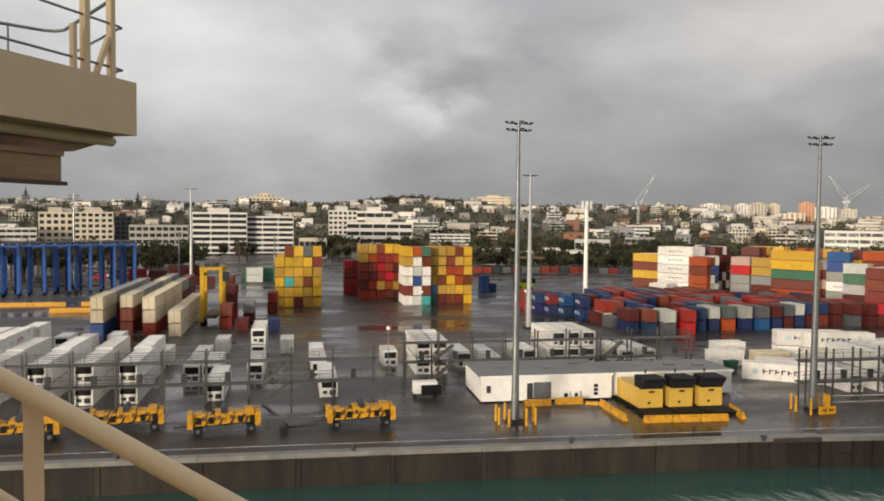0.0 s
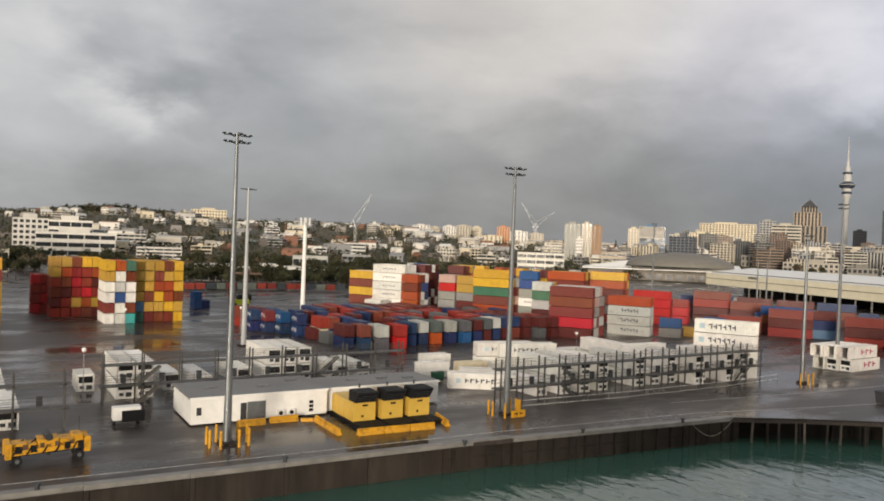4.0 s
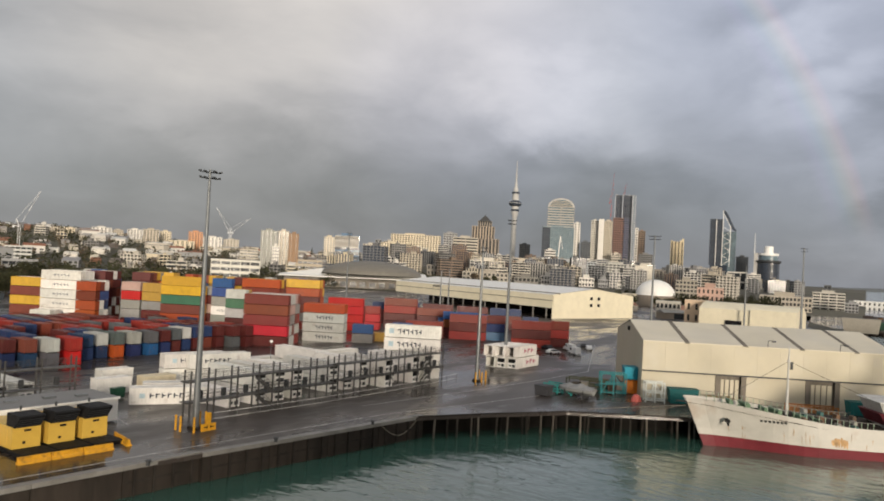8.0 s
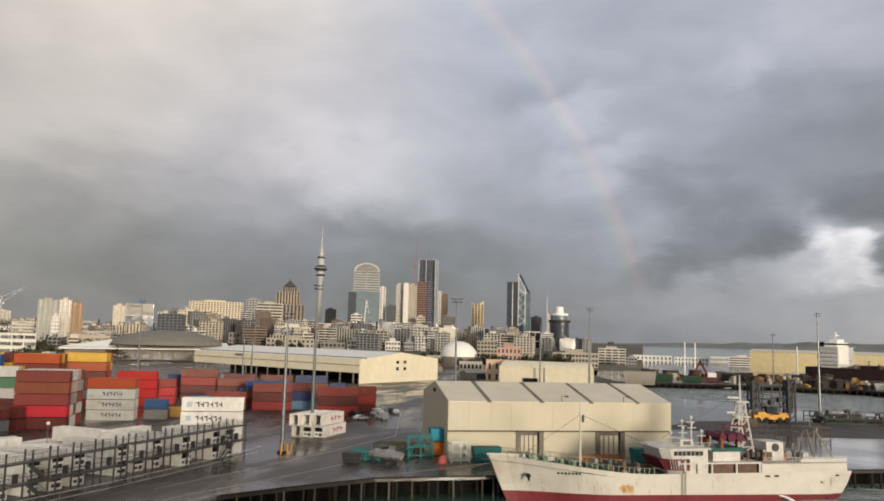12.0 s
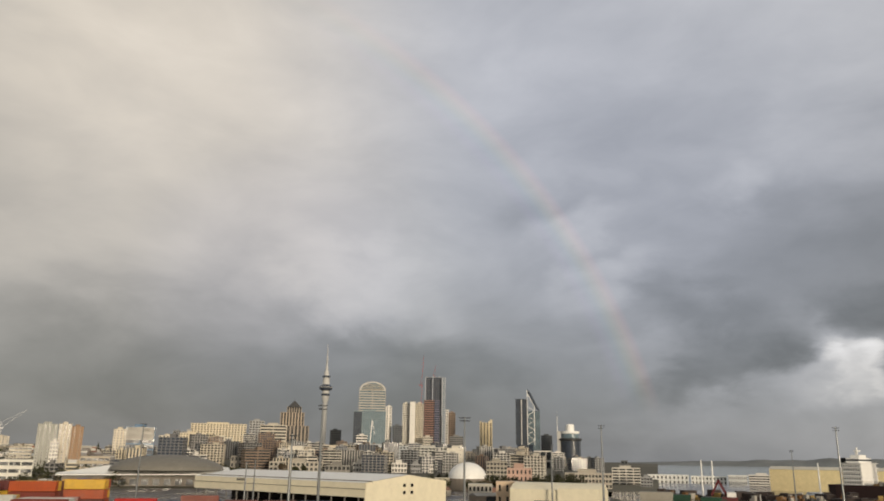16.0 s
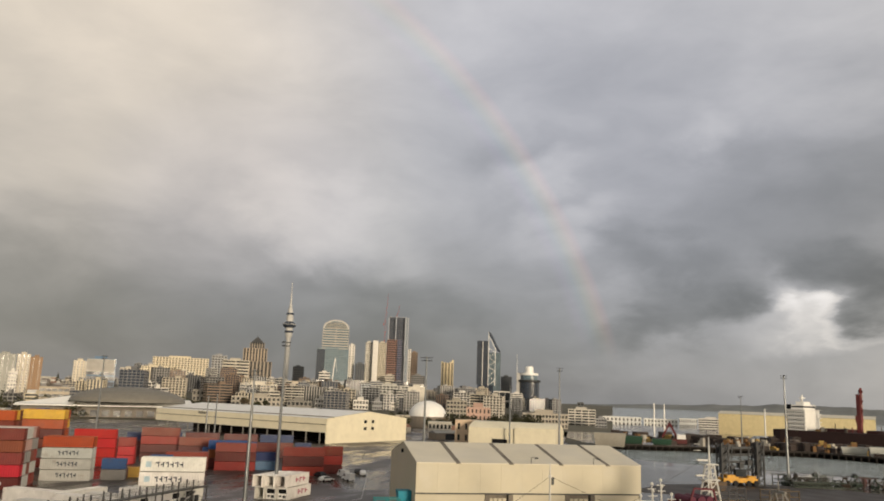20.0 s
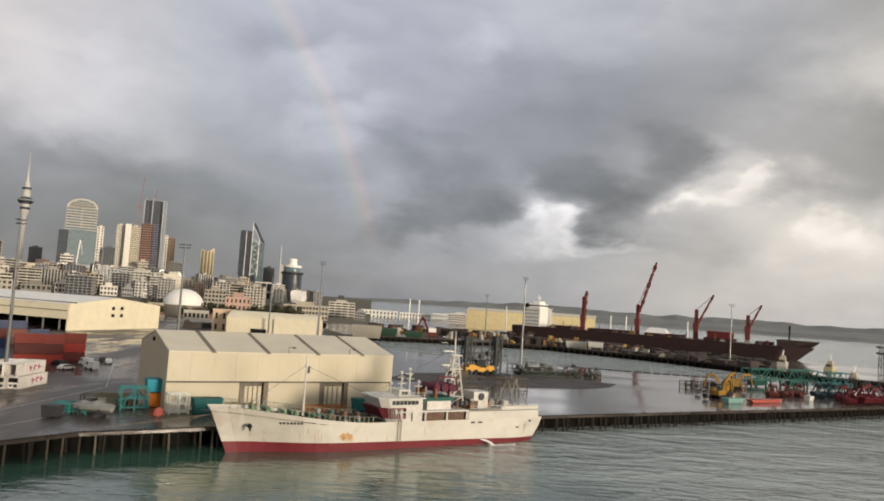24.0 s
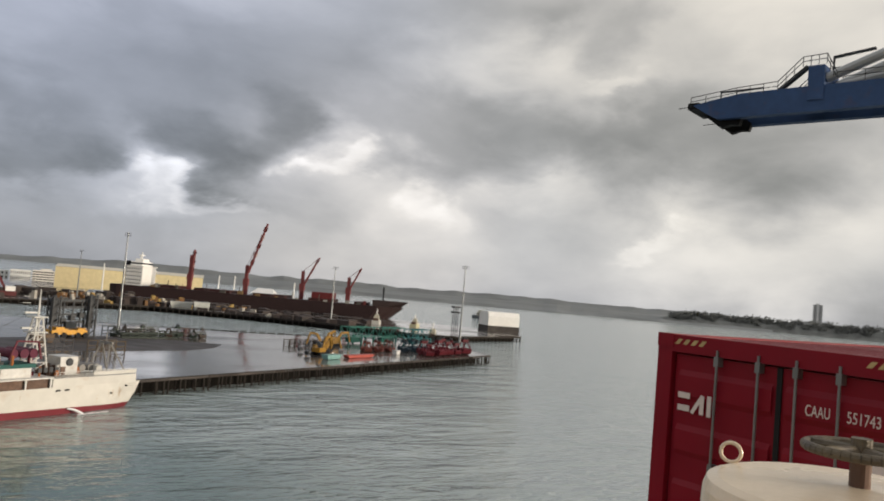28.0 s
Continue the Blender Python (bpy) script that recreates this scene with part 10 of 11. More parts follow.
me.from_pydata(hv, [], hf)
me.materials.append(HOUSE_PAINT)
tagged(new("far_houses", me), "small pale houses packed up the hillside", "houses", kind="stuff")

# trees: clumps of small leaves on tapered trunks
def crown_into(bm, c, r, n, rng):
    """An uneven crown of small leaf clumps round c."""
    for _ in range(n):
        d = Vector((rng.gauss(0, 1), rng.gauss(0, 1), rng.gauss(0, 0.75))).normalized() * (r * rng.uniform(0.35, 1.0))
        p = Vector(c) + d
        s = r * rng.uniform(0.14, 0.30)
        vs = [bm.verts.new(p + Vector((rng.uniform(-1, 1), rng.uniform(-1, 1), rng.uniform(-0.8, 0.8))) * s) for _ in range(5)]
        for a, b_, e in ((0, 1, 2), (0, 2, 3), (0, 3, 4), (1, 2, 4), (1, 3, 4)):
            bm.faces.new((vs[a], vs[b_], vs[e]))


def tree_model(h, seed, leaf):
    rng = random.Random(seed)
    t = thing("tree", pose(0, -3000, -60), "broad dark-green tree with an uneven leafy crown", "tree", "waterfront trees")
    bm = fresh()
    bar(bm, (0, 0, -1), (0, 0, h * 0.45), h * 0.035, 7, h * 0.02)
    for k in range(4):
        a = k * 1.7
        bar(bm, (0, 0, h * (0.28 + 0.05 * k)), (math.cos(a) * h * 0.22, math.sin(a) * h * 0.22, h * 0.62), h * 0.014, 5, h * 0.006)
    part("trunk", bm, BARK, t)
    bm = fresh()
    for k in range(6):
        crown_into(bm, (rng.uniform(-0.28, 0.28) * h, rng.uniform(-0.28, 0.28) * h, h * rng.uniform(0.5, 0.78)), h * rng.uniform(0.2, 0.3), 70, rng)
    part("crown", bm, leaf, t)
    return t


random.seed(90)
models = [tree_model(10, 1, LEAF), tree_model(14, 2, LEAF), tree_model(11, 3, AUTUMN)]
first = [True, True, True]
for k in range(270):
    b = random.choice((random.uniform(-22, -6), random.uniform(66, 80), random.uniform(44, 60), random.uniform(1, 4), random.uniform(8, 27), random.uniform(8, 27), random.uniform(24, 42), random.uniform(-22, 44), random.uniform(-21, -8)))
    d = random.uniform(400, 560) if b > -7 else random.uniform(318, 430)
    i = random.choice((0, 0, 1, 1, 2))
    d = random.uniform(500, 660) if b > 62 else random.uniform(690, 840) if b > 43 else d
    x, y = polar(b, d)
    m = pose(x, y, max(0, hill(b, d) - 0.2), 0, 0, random.uniform(0, 360))
    if first[i]:
        models[i].matrix_basis = m
        first[i] = False
    else:
        copy_thing(models[i], m)
# a darker line of trees along the port road
for k in range(30):
    b = 11.5 + 14.0 * (k + random.random() * 0.8) / 30
    copy_thing(models[k % 2], pose(*polar(b, random.uniform(372, 412)), random.uniform(-3.5, -1.0), 0, 0, random.uniform(0, 360)))
for leaf, count, label, sd in ((LEAF, 3300, "dark green trees scattered among the hillside houses", 3), (AUTUMN, 1500, "brown bare trees among the hillside houses", 4)):
    rng = random.Random(sd)
    bm = fresh()
    for k in range(count):
        b = rng.uniform(-24, 47)
        d = 590 + 1500 * rng.random()
        if b > 42 and d > 1100:
            continue
        x, y = polar(b, d)
        r = rng.uniform(3.5, 7.5) * (1.4 if 7 < b < 13 and d > 1400 else 1.0)
        crown_into(bm, (x, y, hill(b, d) + r * 0.7), r, 18, rng)
    solid("hillside_trees", bm, leaf, label, "trees", kind="stuff")
rng = random.Random(19)
bm = fresh()
for k in range(330):
    b, d = rng.uniform(4.5, 13.5), rng.uniform(1450, 2000)
    r = rng.uniform(6, 10)
    crown_into(bm, (*polar(b, d), hill(b, d) + r * 0.9), r, 34, rng)
solid("ridge_trees", bm, LEAF, "dark wooded ridge above the hillside houses", "trees", kind="stuff")
rng = random.Random(9)
bm = fresh()
for k in range(420):
    b = rng.uniform(135.0, 170)
    d = rng.uniform(1950, 2060)
    x, y = polar(b, d)
    r = rng.uniform(7, 12)
    crown_into(bm, (x, y, headland(b, d) + r * 0.35), r, 60, rng)
solid("headland_trees", bm, HAZY_LEAF, "trees covering the headland, greyed by painted haze", "trees", kind="stuff")
seen(144.4, 145.0, 1.25, 2040, 14, (0.72, 0.71, 0.69), "slim grey apartment tower on the headland", storeys=14, bays=2, name="apartment_tower")
for b, h in ((-17.9, 34), (-11.0, 30), (44.9, 22), (136.2, 22), (137.0, 16)):
    d = 1500 if b < 100 else 1990
    t = thing("conifer", pose(*polar(b, d), (hill(b, d) if b < 100 else headland(b, d)) - 1, 0, 0, 0), "tall dark pointed conifer on the skyline", "tree", "conifers")
    bm = fresh()
    bar(bm, (0, 0, 0), (0, 0, h * 0.9), 0.7, 6, 0.2)
    part("trunk", bm, BARK, t)
    bm = fresh()
    rg = random.Random(int(h))
    for k in range(9):
        crown_into(bm, (0, 0, h * (0.2 + 0.085 * k)), h * 0.20 * (1.05 - k / 9), 34, rg)
    part("crown", bm, LEAF, t)

# construction cranes
def tower_crane(b, d, base, mast, jib, rise, turn, colour, label, back=9):
    c = thing("tower_crane", pose(*polar(b, d), base, 0, 0, turn - b), label, "crane", "tower cranes")
    bm = fresh()
    for sx in (-1, 1):
        for sy in (-1, 1):
            beam(bm, (sx * 1.1, sy * 1.1, 0), (sx * 1.1, sy * 1.1, mast), 0.32, 0.32)
    for k in range(int(mast / 4)):
        beam(bm, (-1.1, -1.1, 4 * k), (1.1, -1.1, 4 * k + 4), 0.25, 0.25)
    part("mast", bm, PAINT, c, colour=colour)
    a = radians(rise)
    tip = (math.cos(a) * jib, 0, mast + math.sin(a) * jib)
    n = max(4, round(jib / 6))
    for k in range(n):
        bm = fresh()
        p, q = (k / n, (k + 1) / n)
        for sy in (-0.5, 0.5):
            beam(bm, (tip[0] * p, sy * (1 - 0.5 * p), mast + (tip[2] - mast) * p), (tip[0] * q, sy * (1 - 0.5 * q), mast + (tip[2] - mast) * q), 0.42, 0.42)
        beam(bm, (tip[0] * p, -0.5, mast + (tip[2] - mast) * p), (tip[0] * q, 0.5, mast + (tip[2] - mast) * q), 0.3, 0.3)
        part("jib", bm, PAINT, c, colour=colour if k % 2 else tuple(0.45 * v for v in colour))
    bm = fresh()
    beam(bm, (0, 0, mast), (-back * 0.6, 0, mast + 1), 1.2, 0.7)
    box(bm, -back * 0.6 - 1, -back * 0.6 + 1, -1.4, 1.4, mast - 1.2, mast + 0.8)
    part("counterweight", bm, PAINT, c, colour=colour)
    bm = fresh()
    bar(bm, (0, 0, mast), (-3, 0, mast + 8), 0.4, 5)
    bar(bm, (-3, 0, mast + 8), tip, 0.15, 4)
    bar(bm, (-3, 0, mast + 8), (-back * 0.6, 0, mast), 0.15, 4)
    part("stay", bm, PAINT, c, colour=colour)
    return c


WC = (0.72, 0.72, 0.72)
tower_crane(25.39, 900, 6, 33, 43, 65, 0, WC, "white luffing tower crane over a building site")
tower_crane(38.9, 1400, 38, 20, 50, 60, 180, WC, "white luffing tower crane on the ridge")
tower_crane(39.0, 1405, 38, 20, 44, 41, 0, WC, "white luffing tower crane on the ridge")
tower_crane(67.08, 1955, 14, 185, 80, 87, 0, (0.45, 0.06, 0.04), "red tower crane beside the unfinished tower")
tower_crane(68.0, 2010, 200, 22, 34, 84, 0, (0.40, 0.06, 0.05), "red tower crane on the unfinished tower", 6)

# rail wagons and fence behind the yard
for k in range(16):
    b = 13.6 + 0.72 * k
    x, y = polar(b, 330 / math.cos(radians(b)) if b < 20 else 350)
    bin_box(x, y, 0, 6.5 * 0.62 * 1.0 + 0.0, 2.6, 2.6, random.choice(((0.20, 0.04, 0.03), (0.28, 0.05, 0.035), (0.05, 0.06, 0.07), (0.14, 0.16, 0.14))), "rail wagon on the siding behind the yard", 0.6)
for b, d, ln, c_ in ((-11.6, 300, L20, "red"), (-9.0, 320, L40, "maroon"), (-3.6, 300, L20, "silver"), (-2.8, 304, L40, "green"), (-2.0, 312, L20, "green")):
    x, y = polar(b, d)
    container(x, y, 0, 0, c_, ln, where="by the rear fence", group="rear containers")
    container(x, y, CH, 0, c_, ln, where="by the rear fence", group="rear containers")
lh = thing("reach_stacker", pose(*polar(17.0, 268), 0, 0, 0, 0), "lime-yellow empty container handler with a tall dark mast", "forklift")
bm = fresh()
box(bm, -2.5, 3.5, -2.0, 2.0, 0.8, 2.6)
part("chassis", bm, PAINT, lh, colour=(0.45, 0.5, 0.03))
bm = fresh()
for s in (-0.7, 0.7):
    box(bm, -3.0, -2.5, s - 0.25, s + 0.25, 0.3, 15)
part("mast", bm, BLACK, lh)
bm = fresh()
box(bm, -0.5, 1.4, -0.9, 0.9, 2.6, 4.2)
part("cab", bm, WINDOW, lh)
for xx in (-1.6, 2.4):
    for yy in (-1.9, 1.9):
        bm = fresh()
        bar(bm, (xx, yy - 0.35, 0.8), (xx, yy + 0.35, 0.8), 0.8, 14)
        part("wheel", bm, RUBBER, lh)
# ---- the ship that carries the camera: bridge wing, rail, and what stands beside it ----
def at(bearing, height, dist):
    """A place at a bearing, height angle and level distance from the eye."""
    x, y = polar(bearing, dist)
    return Vector((x, y, EYE.z + dist * math.tan(radians(height))))


# upper bridge wing: its outer corner, front face and the platform going back to the left
corner = at(-11.03, 9.16, 9.0)
drop = 9.0 * (math.tan(radians(9.16)) - math.tan(radians(5.55)))
left = at(-19.25, 10.63, 7.73)
d = Vector((left.x - corner.x, left.y - corner.y))
d.normalize()
nrm = Vector((-d.y, d.x))
if nrm.y > 0:
    nrm = -nrm
turn_w = math.degrees(math.atan2(-d.y, -d.x))
wing = thing("bridge_wing", pose(corner.x, corner.y, corner.z, 0, 0, turn_w), "beige steel bridge wing with a railing overhead", "bridge wing")
# local: x runs from far left (negative) to the corner at 0, +y goes away from the camera
bm = fresh()
box(bm, -9.0, 0.0, 0.0, 0.06, -drop, 0.0)
part("front_plate", bm, BEIGE, wing)
bm = fresh()
box(bm, -0.06, 0.0, 0.06, 3.0, -drop, 0.0)
part("side_plate", bm, BEIGE, wing)
bm = fresh()
box(bm, -9.0, -0.06, 0.06, 3.0, -drop * 0.55, -drop * 0.5)
part("floor_plate", bm, BEIGE, wing)
bm = fresh()
bar(bm, (-9.0, 0.35, -drop - 0.05), (0.0, 0.35, -drop - 0.05), 0.06, 10)
bmesh.ops.create_icosphere(bm, subdivisions=2, radius=0.06, matrix=Matrix.Translation((0.0, 0.35, -drop - 0.05)))
part("underside_pipe", bm, BEIGE, wing)
bm = fresh()
# tapering bracket plate behind the pipe
front = [bm.verts.new((x, 0.44, z)) for x, z in ((-9.0, -drop - 0.22), (-0.65, -drop - 0.22), (-0.45, -drop - 0.20), (0.06, -drop - 0.04), (0.06, -drop), (-9.0, -drop))]
back = [bm.verts.new((v.co.x, 0.60, v.co.z)) for v in front]
bm.faces.new(front)
bm.faces.new(back[::-1])
for i in range(6):
    bm.faces.new((front[i], back[i], back[(i + 1) % 6], front[(i + 1) % 6]))
part("bracket_plate", bm, RUSTED_BEIGE, wing, "rust-streaked bracket plate")
bm = fresh()
box(bm, -9.0, -0.66, 0.40, 1.9, -drop - 0.53, -drop - 0.22)
box(bm, -9.0, -0.66, 0.36, 0.40, -drop - 0.27, -drop - 0.22)
part("lower_girder", bm, RUSTED_BEIGE, wing, "rust-brown girder under the wing")
bm = fresh()
box(bm, -9.0, -0.64, 0.34, 0.46, -drop - 0.57, -drop - 0.53)
part("girder_flange", bm, RUST_STEEL, wing)
for x, w_, h_ in ((-0.53, 0.072, 1.4), (-0.69, 0.052, 0.49), (-0.155, 0.066, 1.3)):
    bm = fresh()
    beam(bm, (x, 0.2, 0), (x, 0.2, h_), w_, w_)
    part("stanchion", bm, BEIGE, wing)
bm = fresh()
beam(bm, (-0.40, 0.2, 0), (-0.19, 0.2, 0.46), 0.05, 0.05)
part("brace", bm, BEIGE, wing)
# rails run along the front, turn the corner and go back along the outer end
for z, r_, end in ((0.153, 0.014, 0.9), (0.615, 0.014, 1.8), (0.979, 0.021, 2.1)):
    bm = fresh()
    pts = [(-9.0, 0.24, z + 0.02), (-1.2, 0.2, z), (-0.03, 0.2, z), (0.035, 0.22, z), (0.055, 0.29, z), (0.055 + 0.52 * end, 0.29 + 0.85 * end, z)]
    if end > 2:
        pts += [(1.16, 2.24, z), (1.06, 2.36, z), (0.587, 2.60, z), (-4.0, 4.9, z)]
    for a, b in zip(pts, pts[1:]):
        bar(bm, a, b, r_, 8)
        bmesh.ops.create_icosphere(bm, subdivisions=1, radius=r_, matrix=Matrix.Translation(b))
    part("handrail", bm, GALV, wing)
for x, y in ((-2.2, 0.2), (-3.6, 0.2), (0.70, 2.54)):
    bm = fresh()
    bar(bm, (x, y, 0.0), (x, y, 1.0), 0.014, 6)
    part("rail_post", bm, GALV, wing)

bm = fresh()
box(bm, -8.9, -8.3, 0.6, 1.2, 21.9 - corner.z, -drop)
part("pillar", bm, BEIGE, wing)

# sloping rail and post close by
rl = thing("deck_rail", pose(0, 0, 0), "beige painted tube handrail with a flat post", "handrail")
p, q = at(-19.55, -10.60, 2.55), at(-4.75, -20.40, 2.15)
e = (q - p)
bm = fresh()
bar(bm, p - e * 0.6, q + e * 0.8, 0.030, 20)
part("tube", bm, BEIGE, rl)
foot = at(-17.65, -12.1, 2.52)
bm = fresh()
fx = Vector((foot.x, foot.y, 0)).normalized()
sx = Vector((fx.y, -fx.x, 0)) * 0.027
v = [bm.verts.new(c) for z in (21.9, foot.z + 0.03) for c in ((foot.x - sx.x, foot.y - sx.y, z), (foot.x + sx.x, foot.y + sx.y, z), (foot.x + sx.x + fx.x * 0.02, foot.y + sx.y + fx.y * 0.02, z), (foot.x - sx.x + fx.x * 0.02, foot.y - sx.y + fx.y * 0.02, z))]
for f in ((3, 2, 1, 0), (4, 5, 6, 7), (0, 1, 5, 4), (1, 2, 6, 5), (2, 3, 7, 6), (3, 0, 4, 7)):
    bm.faces.new([v[i] for i in f])
part("post", bm, BEIGE, rl)
lo_a, lo_b = at(-19.9, -17.8, 2.7), at(-17.5, -19.8, 2.5)
bm = fresh()
bar(bm, lo_a - (lo_b - lo_a) * 2, lo_b + (lo_b - lo_a) * 3, 0.018, 12)
part("lower_tube", bm, BEIGE, rl)

# red forty-foot container on the deck beside, doors towards the camera
RD = 7.6
c0, c1 = at(134.5, -1.62, RD), at(148.7, -2.45, RD * 0.86)
dirv = Vector((c1.x - c0.x, c1.y - c0.y)).normalized()
TOPZ = c0.z
m_red = Matrix.Translation((c0.x, c0.y, TOPZ - 2.9)) @ pose(0, 0, 0, 0, 0, math.degrees(math.atan2(dirv.y, dirv.x)))
rc = thing("red_container", m_red, "deep red forty-foot container with door rods and pale lettering", "shipping container")
RED = material("deep_red_container_paint", (0.185, 0.004, 0.014), 0.5, 0.0, 0.12, 1.2, stain=(0.12, 0.006, 0.01), stain_amount=0.3, spec=0.22)
W, Hh = 2.44, 2.9
bm = fresh()
for x in (0, W - 0.16):
    box(bm, x, x + 0.16, 0, 0.16, 0, Hh)
box(bm, 0.16, W - 0.16, 0, 0.14, Hh - 0.16, Hh)
box(bm, 0.16, W - 0.16, 0, 0.14, 0, 0.18)
part("door_frame", bm, RED, rc)
bm = fresh()
n = 44
for k in range(n):
    y0 = 0.16 + (12.0 * k) / n
    box(bm, 0.06 if k % 2 else 0.0, 0.10, y0, y0 + 12.0 / n, 0.16, Hh - 0.10)
    box(bm, W - 0.10, W - 0.06 if k % 2 else W, y0, y0 + 12.0 / n, 0.16, Hh - 0.10)
part("side_wall", bm, RED, rc)
bm = fresh()
for k in range(40):
    y0 = 0.16 + 12.0 * k / 40
    box(bm, 0.08, W - 0.08, y0, y0 + 0.2, Hh - 0.06, Hh - 0.02)
box(bm, 0.0, 0.08, 0.16, 12.16, Hh - 0.1, Hh)
box(bm, W - 0.08, W, 0.16, 12.16, Hh - 0.1, Hh)
box(bm, 0.08, W - 0.08, 0.16, 12.16, Hh - 0.09, Hh - 0.06)
part("roof", bm, RED, rc, "ribbed wet red roof")
for s in (0, 1):
    bm = fresh()
    x0, x1 = (0.18, W / 2 - 0.01) if s == 0 else (W / 2 + 0.01, W - 0.18)
    box(bm, x0, x1, 0.05, 0.10, 0.2, Hh - 0.18)
    panels = []
    for k in range(5):
        z0 = 0.3 + 0.5 * k
        pb = fresh()
        panels.append(pb)
        v = box(pb, x0 + 0.05, x1 - 0.05, 0.025, 0.05, z0, z0 + 0.28)
        for i in (0, 1, 4, 5):
            v[i].co.z += 0.05 if i < 2 else -0.05
    dr = part("door", bm, RED, rc)
    for pb in panels:
        part("door_panel", pb, RED, dr)
    bm = fresh()
    box(bm, (x1 if s == 0 else x0) - 0.012, (x1 if s == 0 else x0) + 0.012, 0.03, 0.06, 0.2, Hh - 0.18)
    part("door_seal", bm, RUBBER, dr)
    for xr in ((0.652, 1.05) if s == 0 else (1.385, 1.735)):
        bm = fresh()
        bar(bm, (xr, -0.012, 0.1), (xr, -0.012, Hh - 0.1), 0.0125, 8)
        rod = part("lock_rod", bm, GALV, dr, "galvanised lock rod")
        for zz in (0.18, 0.95, 1.75, Hh - 0.20):
            bm = fresh()
            box(bm, xr - 0.022, xr + 0.022, -0.03, 0.05, zz - 0.045, zz + 0.045)
            part("rod_bracket", bm, GALV, rod)
for x in (0.0, W - 0.17):
    for z in (0.0, Hh - 0.12):
        bm = fresh()
        box(bm, x - 0.005, x + 0.175, -0.01, 0.17, z, z + 0.125)
        part("corner_casting", bm, RED, rc)
STRIPE = material("faded_yellow_stripe", (0.48, 0.36, 0.16), 0.6, 0.0, 0.2, 6.0)
TEXT = material("pale_lettering_paint", (0.62, 0.55, 0.52), 0.5, 0.0, 0.08, 8.0)
for x0 in (0.19, 1.92):
    bm = fresh()
    for k in range(4):
        xx = x0 + 0.085 * k
        v = [bm.verts.new(c) for c in ((xx, -0.004, Hh - 0.085), (xx + 0.045, -0.004, Hh - 0.085), (xx + 0.085, -0.004, Hh - 0.035), (xx + 0.04, -0.004, Hh - 0.035))]
        bm.faces.new(v)
    part("hazard_stripes", bm, STRIPE, rc, "faded yellow hazard stripes")


def lettering(text, x, z, size, parent, squash=1.0):
    cu = bpy.data.curves.new("lettering", "FONT")
    cu.body, cu.size, cu.extrude = text, size, 0.0015
    ob = new("lettering", cu)
    dg = bpy.context.evaluated_depsgraph_get()
    me = bpy.data.meshes.new_from_object(ob.evaluated_get(dg))
    bpy.data.objects.remove(ob)
    me.materials.clear()
    me.materials.append(TEXT)
    o = new("lettering", me)
    o.parent = parent
    o.matrix_basis = pose(x, -0.004 + 0.026, z, 90, 0, 0) @ Matrix.Diagonal((squash, 1, 1, 1))
    return tagged(o, "pale stencilled container number")


lettering("CAAU", 1.455, Hh - 0.525, 0.128, rc, 0.585)
lettering("551743", 1.785, Hh - 0.525, 0.128, rc, 0.67)
# brand mark as plain shapes
zc = Hh - 0.69
for x0, x1, za, zb in ((0.245, 0.372, 0.115, 0.168), (0.245, 0.372, 0.0, 0.053), (0.480, 0.524, -0.008, 0.160), (0.556, 0.598, -0.015, 0.17)):
    bm = fresh()
    box(bm, x0, x1, 0.019, 0.0235, zc + za, zc + zb)
    part("brand_mark", bm, TEXT, rc, "pale plain bar in place of a brand mark")
bm = fresh()
beam(bm, (0.400, 0.0212, zc - 0.008), (0.504, 0.0212, zc + 0.162), 0.0045, 0.034)
part("brand_mark", bm, TEXT, rc, "pale plain bar in place of a brand mark")
bm = fresh()
for k in range(3):
    box(bm, 1.45 + 0.13 * k, 1.55 + 0.13 * k, 0.019, 0.0235, Hh - 1.16, Hh - 1.12)
box(bm, 1.92, 2.1, 0.019, 0.0235, Hh - 0.86, Hh - 0.76)
part("small_print_bars", bm, TEXT, rc, "plain bars in place of small print")
bm = fresh()
box(bm, 0.38, 0.5, 0.019, 0.0235, Hh - 1.72, Hh - 1.50)
part("plate", bm, DARK_STEEL, rc, "dark approval plate")
bm = fresh()
box(bm, 0.385, 0.495, 0.015, 0.0195, Hh - 1.60, Hh - 1.515)
part("plate_mark", bm, TEXT, rc)
bm = fresh()
bar(bm, (0.44, 0.0145, Hh - 1.555), (0.44, 0.0155, Hh - 1.555), 0.028, 14)
part("plate_seal", bm, PAINT, rc, "round green seal", colour=(0.02, 0.16, 0.09))

# cream vent head with a lifting ring and a handwheel
vc = at(147.72, -10.35, 1.93)
vh = thing("vent_head", pose(vc.x, vc.y, vc.z - 0.04, 0, 0, -147.7), "cream painted ventilator head with a lifting ring and handwheel", "ventilator")
VENT = material("cream_deck_paint", (0.76, 0.62, 0.45), 0.22, 0.0, 0.06, 3.0, stain=(0.40, 0.26, 0.15), stain_amount=0.25, bump=0.06, bump_scale=14)
R = 0.325
part("drum", lathe([(R * 0.97, 21.9 - vc.z + 0.04), (R, -0.03), (R * 0.995, 0.0), (R * 0.97, 0.022), (R * 0.9, 0.03), (0.02, 0.045)], 64), VENT, vh)
bm = fresh()
segs = 20
cx, cy = -0.283, 0.11
last = None
for k in range(segs + 1):
    a = math.tau * k / segs
    p_ = Vector((cx - 0.024 * math.cos(a), cy, 0.054 + 0.024 * math.sin(a)))
    if last is not None:
        bar(bm, last, p_, 0.0048, 10)
    last = p_
part("lifting_ring", bm, VENT, vh)
bm = fresh()
